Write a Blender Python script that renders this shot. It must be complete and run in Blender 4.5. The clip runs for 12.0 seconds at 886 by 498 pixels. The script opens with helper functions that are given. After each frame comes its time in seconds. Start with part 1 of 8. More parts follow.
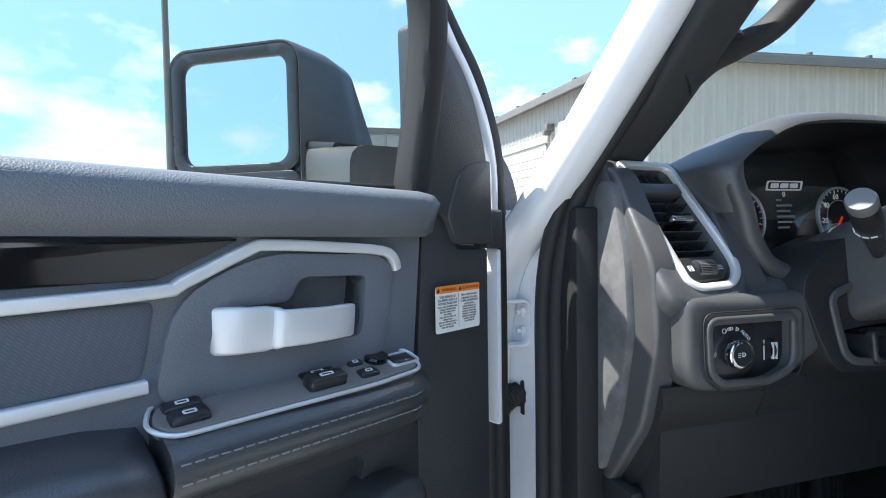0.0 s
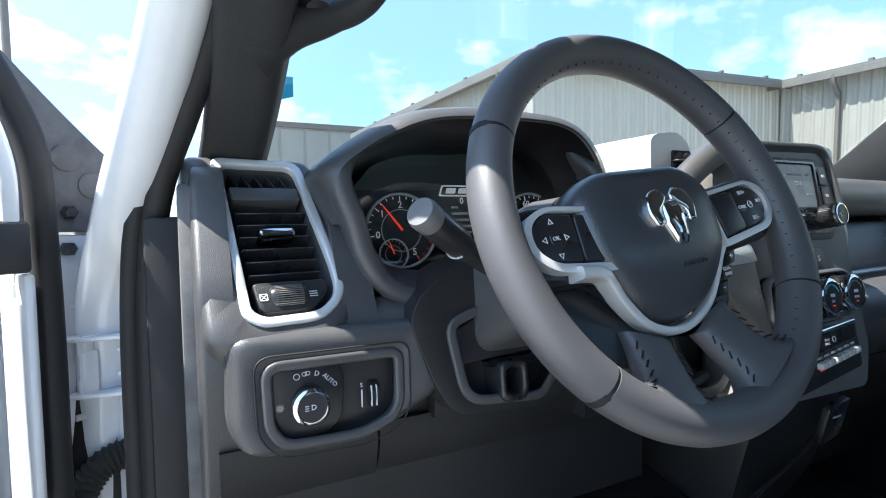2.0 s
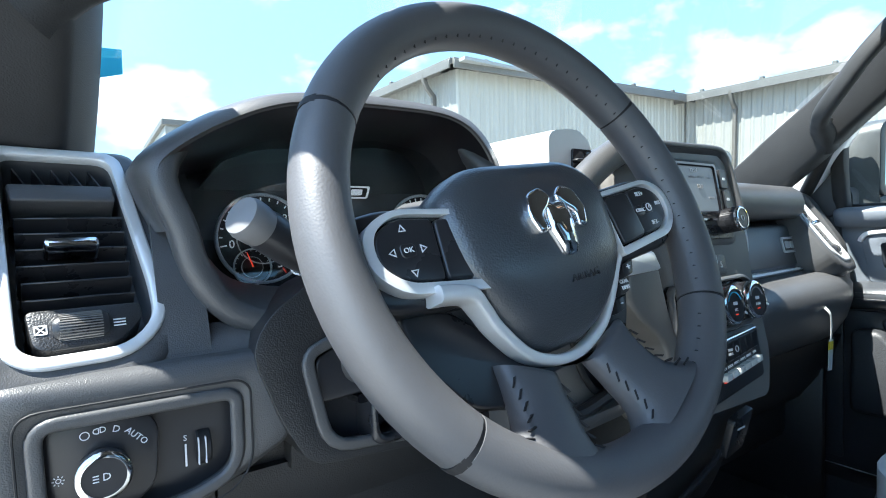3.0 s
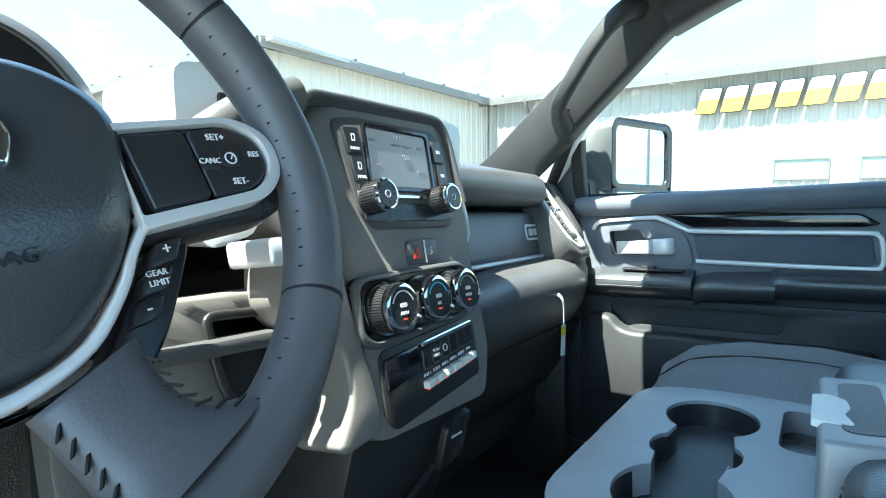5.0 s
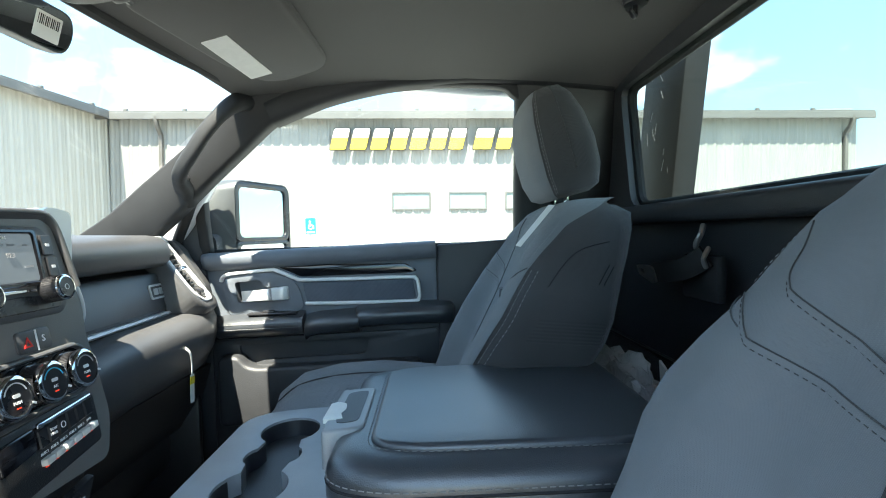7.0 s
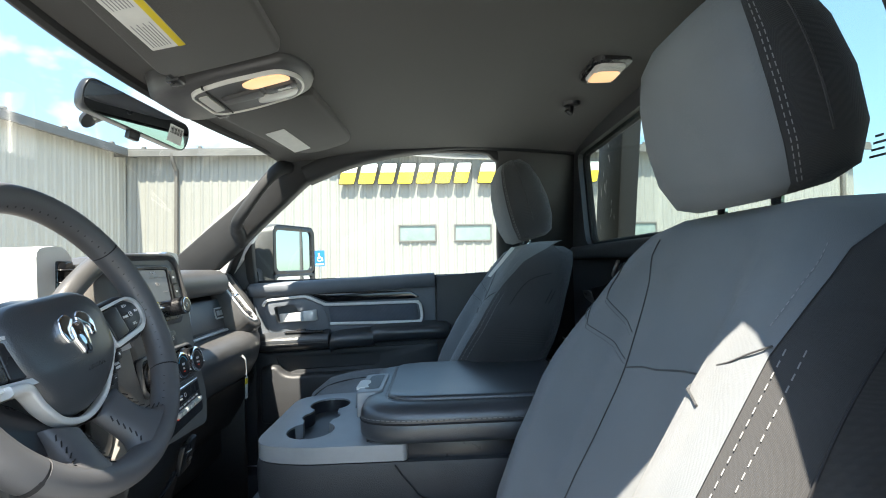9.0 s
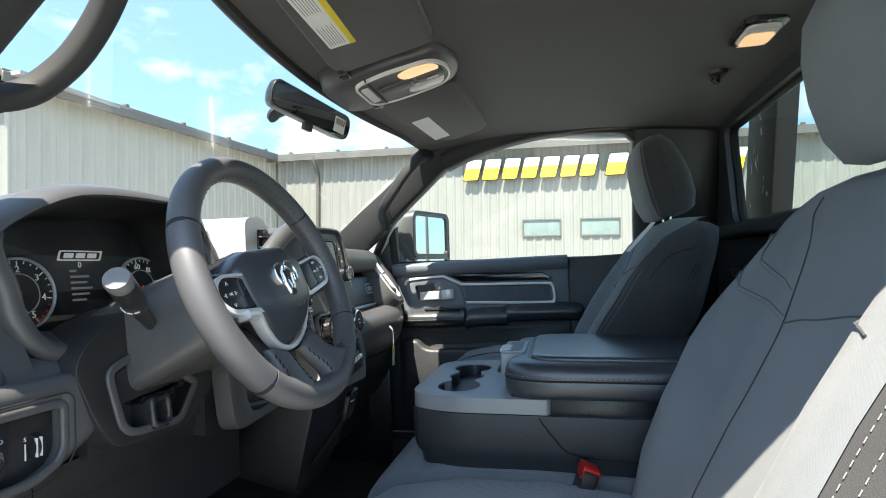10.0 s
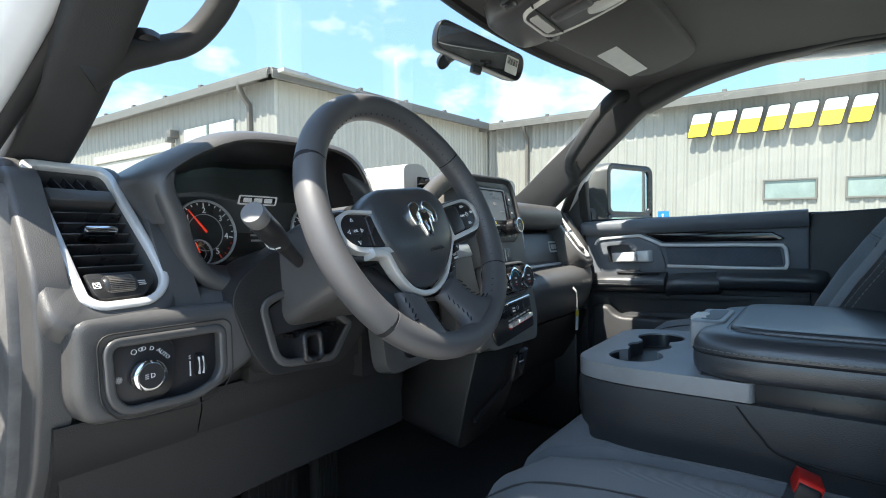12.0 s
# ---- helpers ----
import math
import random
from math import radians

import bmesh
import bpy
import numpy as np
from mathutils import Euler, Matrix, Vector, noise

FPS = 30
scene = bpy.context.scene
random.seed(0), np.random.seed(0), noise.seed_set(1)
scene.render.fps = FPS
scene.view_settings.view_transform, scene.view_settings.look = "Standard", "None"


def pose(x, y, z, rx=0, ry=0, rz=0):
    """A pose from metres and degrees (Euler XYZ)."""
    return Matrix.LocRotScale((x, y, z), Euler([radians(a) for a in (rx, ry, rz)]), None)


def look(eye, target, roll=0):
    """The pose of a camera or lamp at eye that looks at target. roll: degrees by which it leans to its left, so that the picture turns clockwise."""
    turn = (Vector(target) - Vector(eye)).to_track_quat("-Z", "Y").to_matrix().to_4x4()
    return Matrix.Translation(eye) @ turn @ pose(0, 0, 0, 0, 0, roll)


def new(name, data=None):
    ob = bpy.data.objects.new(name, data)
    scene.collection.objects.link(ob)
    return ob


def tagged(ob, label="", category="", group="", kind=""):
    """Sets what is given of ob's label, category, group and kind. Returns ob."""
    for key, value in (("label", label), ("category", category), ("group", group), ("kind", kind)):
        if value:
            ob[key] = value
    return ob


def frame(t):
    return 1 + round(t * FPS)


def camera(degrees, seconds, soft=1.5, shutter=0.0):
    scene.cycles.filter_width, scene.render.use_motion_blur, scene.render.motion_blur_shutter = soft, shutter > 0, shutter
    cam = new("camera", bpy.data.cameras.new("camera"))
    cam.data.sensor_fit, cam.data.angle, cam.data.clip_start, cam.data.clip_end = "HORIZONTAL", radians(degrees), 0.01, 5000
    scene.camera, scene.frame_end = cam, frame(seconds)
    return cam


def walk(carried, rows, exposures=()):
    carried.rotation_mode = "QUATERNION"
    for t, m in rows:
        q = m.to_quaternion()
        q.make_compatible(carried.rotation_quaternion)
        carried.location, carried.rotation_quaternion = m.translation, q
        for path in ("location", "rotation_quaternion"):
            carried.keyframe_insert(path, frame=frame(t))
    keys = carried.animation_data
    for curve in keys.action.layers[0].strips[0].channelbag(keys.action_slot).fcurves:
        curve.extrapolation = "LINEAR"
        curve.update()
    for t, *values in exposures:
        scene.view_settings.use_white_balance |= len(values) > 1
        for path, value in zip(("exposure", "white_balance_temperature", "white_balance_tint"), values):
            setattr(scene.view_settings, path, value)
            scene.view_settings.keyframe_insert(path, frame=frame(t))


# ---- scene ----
cam = camera(81.1, 12.0, soft=1.0)
PATH = [
    (0, (-1.153, -0.523, 1.476), (-0.598, 1.396, 1.392), -0.9),
    (0.5, (-1.021, -0.535, 1.488), (-0.388, 1.36, 1.392), -1.0),
    (1, (-0.917, -0.538, 1.491), (-0.179, 1.318, 1.384), -0.9),
    (1.5, (-0.828, -0.535, 1.495), (-0.016, 1.289, 1.383), -0.9),
    (2, (-0.763, -0.519, 1.489), (0.13, 1.268, 1.388), -1.0),
    (2.5, (-0.718, -0.486, 1.498), (0.285, 1.242, 1.401), -1.0),
    (3, (-0.668, -0.469, 1.489), (0.459, 1.18, 1.402), -1.2),
    (5, (-0.443, -0.469, 1.469), (1.174, 0.702, 1.344), -0.4),
    (5.5, (-0.443, -0.497, 1.48), (1.346, 0.391, 1.373), -0.9),
    (6, (-0.482, -0.533, 1.495), (1.441, 0.009, 1.392), -1.2),
    (6.5, (-0.55, -0.563, 1.519), (1.437, -0.354, 1.431), -1.4),
    (7, (-0.632, -0.598, 1.546), (1.367, -0.651, 1.489), -1.7),
    (9, (-0.985, -0.62, 1.552), (1.014, -0.651, 1.616), -2.0),
    (9.5, (-1.045, -0.596, 1.532), (0.944, -0.39, 1.601), -1.9),
    (10, (-1.05, -0.588, 1.502), (0.901, -0.151, 1.567), -1.6),
    (10.5, (-1.001, -0.605, 1.487), (0.869, 0.102, 1.535), -1.3),
    (11, (-0.956, -0.618, 1.47), (0.808, 0.324, 1.495), -1.2),
    (11.5, (-0.937, -0.626, 1.468), (0.741, 0.462, 1.457), -1.0),
    (12, (-0.928, -0.629, 1.467), (0.696, 0.538, 1.424), -0.9),
]
walk(cam, [(t, look(eye, target, roll)) for t, eye, target, roll in PATH],
     exposures=[(0, 1.72, 6400, 9), (1.5, 1.88, 6450, 9), (3.0, 2.42, 6100, 5), (5.0, 3.08, 6300, -3), (6.2, 2.92, 6500, -3), (7.2, 2.78, 7000, 5), (9.0, 2.36, 7100, 8), (10.5, 2.08, 7000, 8), (12, 2.05, 6900, 8)])

# ---- sky, sun ----
SUN = Vector((-0.56, 0.10, 1.0)).normalized()
world = bpy.data.worlds.new("sky")
scene.world = world
world.use_nodes = True
wn, wl = world.node_tree.nodes, world.node_tree.links
wn.clear()
w_out = wn.new("ShaderNodeOutputWorld")
w_bg = wn.new("ShaderNodeBackground")
w_sky = wn.new("ShaderNodeTexSky")
w_sky.sky_type, w_sky.sun_disc = "NISHITA", False
w_sky.sun_elevation = math.asin(SUN.z)
w_sky.sun_rotation = math.atan2(SUN.x, SUN.y)
w_sky.air_density, w_sky.dust_density, w_sky.ozone_density = 1.0, 0.25, 1.6
w_co = wn.new("ShaderNodeTexCoord")
w_map = wn.new("ShaderNodeMapping")
w_map.inputs["Scale"].default_value = (1.0, 1.0, 1.9)
w_map.inputs["Location"].default_value = (0.37, 0.12, 0.3)
w_n1 = wn.new("ShaderNodeTexNoise")
w_n1.inputs["Scale"].default_value, w_n1.inputs["Detail"].default_value = 4.2, 9.0
w_n1.inputs["Roughness"].default_value = 0.56
w_rmp = wn.new("ShaderNodeValToRGB")
w_rmp.color_ramp.elements[0].position, w_rmp.color_ramp.elements[1].position = 0.53, 0.64
w_sep = wn.new("ShaderNodeSeparateXYZ")
w_low = wn.new("ShaderNodeMapRange")
w_low.inputs["From Min"].default_value, w_low.inputs["From Max"].default_value = 0.02, 0.75
w_low.inputs["To Min"].default_value, w_low.inputs["To Max"].default_value = 0.85, 0.5
w_mul = wn.new("ShaderNodeMath")
w_mul.operation = "MULTIPLY"
w_mix = wn.new("ShaderNodeMix")
w_mix.data_type = "RGBA"
w_mix.inputs["B"].default_value = (3.5, 3.62, 3.75, 1)
wl.new(w_co.outputs["Generated"], w_map.inputs["Vector"])
wl.new(w_map.outputs["Vector"], w_n1.inputs["Vector"])
wl.new(w_n1.outputs["Fac"], w_rmp.inputs["Fac"])
wl.new(w_co.outputs["Generated"], w_sep.inputs["Vector"])
wl.new(w_sep.outputs["Z"], w_low.inputs["Value"])
wl.new(w_rmp.outputs["Color"], w_mul.inputs[0])
wl.new(w_low.outputs["Result"], w_mul.inputs[1])
wl.new(w_mul.outputs["Value"], w_mix.inputs["Factor"])
w_tint = wn.new("ShaderNodeMix")
w_tint.data_type, w_tint.blend_type = "RGBA", "MULTIPLY"
w_tint.inputs["Factor"].default_value = 1.0
w_hue = wn.new("ShaderNodeMix")
w_hue.data_type = "RGBA"
w_hue.inputs["A"].default_value, w_hue.inputs["B"].default_value = (0.27, 0.38, 0.46, 1), (0.88, 0.95, 0.95, 1)
w_rise = wn.new("ShaderNodeMapRange")
w_rise.inputs["From Min"].default_value, w_rise.inputs["From Max"].default_value = 0.0, 0.45
wl.new(w_sep.outputs["Z"], w_rise.inputs["Value"])
wl.new(w_rise.outputs["Result"], w_hue.inputs["Factor"])
wl.new(w_hue.outputs["Result"], w_tint.inputs["B"])
wl.new(w_sky.outputs["Color"], w_tint.inputs["A"])
wl.new(w_tint.outputs["Result"], w_mix.inputs["A"])
wl.new(w_mix.outputs["Result"], w_bg.inputs["Color"])
w_bg.inputs["Strength"].default_value = 0.145
wl.new(w_bg.outputs["Background"], w_out.inputs["Surface"])

sun = new("sun", bpy.data.lights.new("sun", "SUN"))
sun.data.energy, sun.data.angle, sun.data.color = 3.9, radians(0.55), (1.0, 0.95, 0.87)
sun.matrix_world = look((0, 0, 30), Vector((0, 0, 30)) - SUN)


# ---- materials ----
def material(name, color, rough=0.5, metal=0.0, grain=0.0, grain_scale=400.0, relief=0.0, stain=0.0,
             stain_scale=9.0, spec=0.5, coat=0.0, kind="noise", sheen=0.0, dust=0.0):
    """A surface with fine grain in its relief and broad, faint variation in its colour and gloss."""
    m = bpy.data.materials.new(name)
    m.use_nodes = True
    n, l = m.node_tree.nodes, m.node_tree.links
    b = n["Principled BSDF"]
    b.inputs["Roughness"].default_value, b.inputs["Metallic"].default_value = rough, metal
    b.inputs["Specular IOR Level"].default_value, b.inputs["Coat Weight"].default_value = spec, coat
    b.inputs["Coat Roughness"].default_value = 0.05
    b.inputs["Sheen Weight"].default_value = sheen
    b.inputs["Base Color"].default_value = (*color, 1)
    co = n.new("ShaderNodeTexCoord")
    if stain or dust:
        big = n.new("ShaderNodeTexNoise")
        big.inputs["Scale"].default_value, big.inputs["Detail"].default_value = stain_scale, 6.0
        big.inputs["Roughness"].default_value = 0.65
        l.new(co.outputs["Object"], big.inputs["Vector"])
        rng = n.new("ShaderNodeMapRange")
        rng.inputs["From Min"].default_value, rng.inputs["From Max"].default_value = 0.3, 0.7
        l.new(big.outputs["Fac"], rng.inputs["Value"])
        mix = n.new("ShaderNodeMix")
        mix.data_type = "RGBA"
        mix.inputs["A"].default_value = (*[c * (1 - stain) for c in color], 1)
        mix.inputs["B"].default_value = (*[min(1, c * (1 + stain) + dust) for c in color], 1)
        l.new(rng.outputs["Result"], mix.inputs["Factor"])
        l.new(mix.outputs["Result"], b.inputs["Base Color"])
        rr = n.new("ShaderNodeMapRange")
        rr.inputs["To Min"].default_value, rr.inputs["To Max"].default_value = rough * 0.88, min(1, rough * 1.12 + dust)
        l.new(big.outputs["Fac"], rr.inputs["Value"])
        l.new(rr.outputs["Result"], b.inputs["Roughness"])
    if grain:
        if kind == "leather":
            g = n.new("ShaderNodeTexVoronoi")
            g.feature = "SMOOTH_F1"
            g.inputs["Scale"].default_value = grain_scale
            src = g.outputs["Distance"]
        else:
            g = n.new("ShaderNodeTexNoise")
            g.inputs["Scale"].default_value, g.inputs["Detail"].default_value = grain_scale, 4.0
            src = g.outputs["Fac"]
        l.new(co.outputs["Object"], g.inputs["Vector"])
        bump = n.new("ShaderNodeBump")
        bump.inputs["Strength"].default_value, bump.inputs["Distance"].default_value = grain, 0.0006 if not relief else relief
        l.new(src, bump.inputs["Height"])
        l.new(bump.outputs["Normal"], b.inputs["Normal"])
    return m


def weave(name, dark, light, scale, rough=0.9, twill=0.0):
    """Woven cloth: crossed threads in colour and relief."""
    m = bpy.data.materials.new(name)
    m.use_nodes = True
    n, l = m.node_tree.nodes, m.node_tree.links
    b = n["Principled BSDF"]
    b.inputs["Roughness"].default_value = rough
    b.inputs["Sheen Weight"].default_value, b.inputs["Sheen Roughness"].default_value = 0.25, 0.5
    b.inputs["Specular IOR Level"].default_value = 0.25
    co = n.new("ShaderNodeTexCoord")
    waves = []
    for d, turn in (("X", 0.0), ("Z", twill)):
        mp = n.new("ShaderNodeMapping")
        mp.inputs["Rotation"].default_value = (turn, turn, turn)
        l.new(co.outputs["Object"], mp.inputs["Vector"])
        w = n.new("ShaderNodeTexWave")
        w.bands_direction = d if not twill else "DIAGONAL"
        w.inputs["Scale"].default_value, w.inputs["Distortion"].default_value = scale, 1.2
        w.inputs["Detail"].default_value = 1.0
        l.new(mp.outputs["Vector"], w.inputs["Vector"])
        waves.append(w)
    add = n.new("ShaderNodeMath")
    add.operation = "MULTIPLY"
    l.new(waves[0].outputs["Fac"], add.inputs[0])
    l.new(waves[1].outputs["Fac"], add.inputs[1])
    ns = n.new("ShaderNodeTexNoise")
    ns.inputs["Scale"].default_value, ns.inputs["Detail"].default_value = 14.0, 8.0
    l.new(co.outputs["Object"], ns.inputs["Vector"])
    sm = n.new("ShaderNodeMath")
    sm.operation = "MULTIPLY_ADD"
    sm.inputs[1].default_value = 0.22
    l.new(add.outputs["Value"], sm.inputs[0])
    sc = n.new("ShaderNodeMath")
    sc.operation, sc.inputs[1].default_value = "MULTIPLY", 0.55
    l.new(ns.outputs["Fac"], sc.inputs[0])
    l.new(sc.outputs["Value"], sm.inputs[2])
    mix = n.new("ShaderNodeMix")
    mix.data_type = "RGBA"
    mix.inputs["A"].default_value, mix.inputs["B"].default_value = (*dark, 1), (*light, 1)
    l.new(sm.outputs["Value"], mix.inputs["Factor"])
    l.new(mix.outputs["Result"], b.inputs["Base Color"])
    bump = n.new("ShaderNodeBump")
    bump.inputs["Strength"].default_value, bump.inputs["Distance"].default_value = 0.5, 0.0005
    l.new(add.outputs["Value"], bump.inputs["Height"])
    l.new(bump.outputs["Normal"], b.inputs["Normal"])
    return m


def pane_material(name, tint, gloss=0.035, smear=0.0):
    """Clear glass for thin panes: see-through, with a faint reflection."""
    m = bpy.data.materials.new(name)
    m.use_nodes = True
    n, l = m.node_tree.nodes, m.node_tree.links
    n.clear()
    out, tr, gl, mx = (n.new(k) for k in ("ShaderNodeOutputMaterial", "ShaderNodeBsdfTransparent", "ShaderNodeBsdfGlossy", "ShaderNodeMixShader"))
    tr.inputs["Color"].default_value = (*tint, 1)
    gl.inputs["Roughness"].default_value = 0.02
    fr = n.new("ShaderNodeLayerWeight")
    fr.inputs["Blend"].default_value = 0.5
    pw, ma = n.new("ShaderNodeMath"), n.new("ShaderNodeMath")
    pw.operation, pw.inputs[1].default_value = "POWER", 5.0
    ma.operation, ma.inputs[1].default_value, ma.inputs[2].default_value = "MULTIPLY_ADD", 0.5, gloss
    l.new(fr.outputs["Facing"], pw.inputs[0])
    l.new(pw.outputs["Value"], ma.inputs[0])
    l.new(ma.outputs["Value"], mx.inputs["Fac"])
    l.new(tr.outputs["BSDF"], mx.inputs[1])
    l.new(gl.outputs["BSDF"], mx.inputs[2])
    last = mx
    if smear:
        df, m2 = n.new("ShaderNodeBsdfDiffuse"), n.new("ShaderNodeMixShader")
        df.inputs["Color"].default_value = (0.8, 0.82, 0.84, 1)
        co, ns, rg = n.new("ShaderNodeTexCoord"), n.new("ShaderNodeTexNoise"), n.new("ShaderNodeMapRange")
        ns.inputs["Scale"].default_value, ns.inputs["Detail"].default_value = 5.0, 8.0
        rg.inputs["From Min"].default_value, rg.inputs["From Max"].default_value = 0.45, 0.8
        rg.inputs["To Min"].default_value, rg.inputs["To Max"].default_value = smear * 0.4, smear * 2
        l.new(co.outputs["Object"], ns.inputs["Vector"])
        l.new(ns.outputs["Fac"], rg.inputs["Value"])
        l.new(rg.outputs["Result"], m2.inputs["Fac"])
        l.new(mx.outputs["Shader"], m2.inputs[1])
        l.new(df.outputs["BSDF"], m2.inputs[2])
        last = m2
    l.new(last.outputs["Shader"], out.inputs["Surface"])
    return m


def glow(name, color, strength):
    m = bpy.data.materials.new(name)
    m.use_nodes = True
    b = m.node_tree.nodes["Principled BSDF"]
    b.inputs["Base Color"].default_value = (*color, 1)
    b.inputs["Roughness"].default_value = 0.35
    b.inputs["Emission Color"].default_value, b.inputs["Emission Strength"].default_value = (*color, 1), strength
    return m


DASH = material("grained dark plastic", (0.074, 0.074, 0.076), 0.38, grain=0.7, grain_scale=1050, relief=0.00032, spec=0.6, stain=0.16, kind="leather")
DASH_LOW = material("dull black plastic", (0.024, 0.024, 0.025), 0.38, spec=0.5, grain=0.7, grain_scale=820, relief=0.0005, stain=0.15, kind="leather")
SMOOTH = material("smooth black plastic", (0.026, 0.026, 0.029), 0.28, spec=0.5, grain=0.1, grain_scale=900, stain=0.1)
PIANO = material("glossy black plastic", (0.008, 0.008, 0.010), 0.12, stain=0.1, coat=0.4)
TAUPE = material("satin taupe plastic", (0.175, 0.165, 0.155), 0.42, grain=0.25, grain_scale=800, stain=0.08, kind="leather")
ENDCAP = material("dusty grey end cap", (0.11, 0.11, 0.112), 0.72, grain=0.5, grain_scale=500, stain=0.25, stain_scale=24, dust=0.03)
TRAY = material("satin grey-black tray plastic", (0.255, 0.266, 0.276), 0.40, spec=1.0, grain=0.5, grain_scale=900, relief=0.0003, stain=0.14, kind="leather")
LEATHER = material("black leather", (0.047, 0.052, 0.059), 0.31, spec=1.0, grain=0.6, grain_scale=820, relief=0.0004, stain=0.12, kind="leather")
RIM_LEATHER = material("wheel rim leather", (0.080, 0.080, 0.086), 0.50, spec=0.8, grain=0.14, grain_scale=700, stain=0.1, kind="leather")
PILLAR = material("dark grained pillar plastic", (0.036, 0.037, 0.039), 0.62, spec=0.25, grain=0.7, grain_scale=820, relief=0.0004, stain=0.12, kind="leather")
PALE_PANE = material("pale reflecting pane", (0.42, 0.50, 0.50), 0.25, stain=0.15, stain_scale=1.0)
DOOR_SOFT = material("blue-grey door skin", (0.135, 0.153, 0.178), 0.48, grain=0.8, relief=0.0005, grain_scale=760, stain=0.1, kind="leather")
DOOR_DARK = material("black door plastic", (0.040, 0.042, 0.046), 0.42, spec=0.5, grain=0.8, relief=0.0005, grain_scale=800, stain=0.12, kind="leather")
CLOTH = weave("grey seat cloth", (0.142, 0.153, 0.164), (0.245, 0.260, 0.276), 520)
CLOTH_DARK = weave("charcoal seat cloth", (0.036, 0.036, 0.038), (0.074, 0.073, 0.075), 560)
CLOTH_DOOR = weave("woven door insert", (0.065, 0.077, 0.096), (0.18, 0.20, 0.24), 200, twill=0.8)
HEADLINER = material("charcoal headliner felt", (0.043, 0.041, 0.039), 0.95, grain=0.6, grain_scale=900, stain=0.08, sheen=0.2)
CARPET = material("black carpet", (0.012, 0.012, 0.013), 0.98, grain=1.0, grain_scale=420, relief=0.004, stain=0.3, sheen=0.1)
SILVER = material("satin silver trim", (0.72, 0.73, 0.74), 0.34, metal=0.3, grain=0.05, grain_scale=900, stain=0.05)
CHROME = material("chrome", (0.80, 0.81, 0.83), 0.08, metal=1.0, stain=0.03)
WHITE = material("white body paint", (0.78, 0.80, 0.83), 0.22, coat=0.7, stain=0.03, stain_scale=20, grain=0.06, grain_scale=180)
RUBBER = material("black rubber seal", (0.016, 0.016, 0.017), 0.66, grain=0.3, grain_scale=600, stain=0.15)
PAPER = material("white label paper", (0.78, 0.78, 0.75), 0.6, stain=0.05, stain_scale=40)
ORANGE = material("orange label ink", (0.80, 0.22, 0.03), 0.55, stain=0.04)
INK = material("black ink", (0.02, 0.02, 0.02), 0.6, stain=0.05)
GREYINK = material("grey print", (0.30, 0.30, 0.31), 0.6, stain=0.05)
YELLOW = material("yellow label ink", (0.80, 0.62, 0.03), 0.5, stain=0.05)
MARK = material("white marking", (0.75, 0.76, 0.78), 0.5, stain=0.03)
RED = material("red plastic", (0.60, 0.02, 0.015), 0.35, stain=0.08)
NEEDLE = glow("red gauge needle", (0.8, 0.05, 0.02), 0.18)
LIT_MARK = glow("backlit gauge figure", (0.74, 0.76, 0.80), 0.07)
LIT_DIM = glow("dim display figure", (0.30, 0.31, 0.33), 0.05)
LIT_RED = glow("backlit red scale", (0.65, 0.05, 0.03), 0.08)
CLUSTER_LENS = pane_material("clear gauge lens", (0.93, 0.94, 0.94), gloss=0.05)
GAUGE = material("gauge face", (0.012, 0.012, 0.014), 0.3, stain=0.1)
SCREEN = glow("radio screen", (0.10, 0.115, 0.13), 0.16)
WARM = glow("warm dome bulb lens", (0.90, 0.54, 0.30), 0.22)
LENS = material("clear frosted lens", (0.75, 0.74, 0.70), 0.25, stain=0.05)
GLASS = pane_material("clear window glass", (0.72, 0.78, 0.765))
WSGLASS = pane_material("windscreen glass", (0.735, 0.775, 0.755), smear=0.014)
MIRROR = material("mirror", (0.68, 0.72, 0.75), 0.015, metal=1.0, stain=0.01)
METAL = material("zinc-plated steel", (0.50, 0.50, 0.49), 0.36, metal=0.85, stain=0.12, stain_scale=40)
THREAD = material("pale stitching thread", (0.22, 0.22, 0.22), 0.75, stain=0.05)
BTHREAD = material("black stitching thread", (0.010, 0.010, 0.012), 0.7, stain=0.05)
BLUEFILM = material("blue visor film", (0.06, 0.50, 0.72), 0.35, stain=0.1)
STALKCAP = material("satin grey cap", (0.16, 0.16, 0.165), 0.42, metal=0.0, stain=0.1)
PLASTIC_BAG = material("clear plastic bag", (0.62, 0.63, 0.64), 0.15, stain=0.1, grain=0.6, grain_scale=60, relief=0.01)
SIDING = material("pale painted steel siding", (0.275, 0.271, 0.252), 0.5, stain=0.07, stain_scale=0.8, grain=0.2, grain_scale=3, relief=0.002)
# colour raised above SIDING's to stand in for light on the back-lit wall
SIDING_LIFTED = material("painted steel siding lifted against shade", (0.41, 0.398, 0.36), 0.5, stain=0.07, stain_scale=0.8, grain=0.2, grain_scale=3, relief=0.002)
TRIM_DARK = material("dark bronze eave trim", (0.13, 0.125, 0.118), 0.5, stain=0.1, stain_scale=2)
PIPE = material("brown downpipe", (0.12, 0.11, 0.10), 0.5, stain=0.1, stain_scale=3)
PANE_DARK = material("tinted window pane", (0.22, 0.27, 0.26), 0.08, stain=0.2, stain_scale=1.5)
SIGN_YELLOW = material("yellow sign face", (0.85, 0.66, 0.05), 0.4, stain=0.05, stain_scale=2)
SIGN_WHITE = material("cream sign face", (0.86, 0.84, 0.74), 0.4, stain=0.04, stain_scale=2)
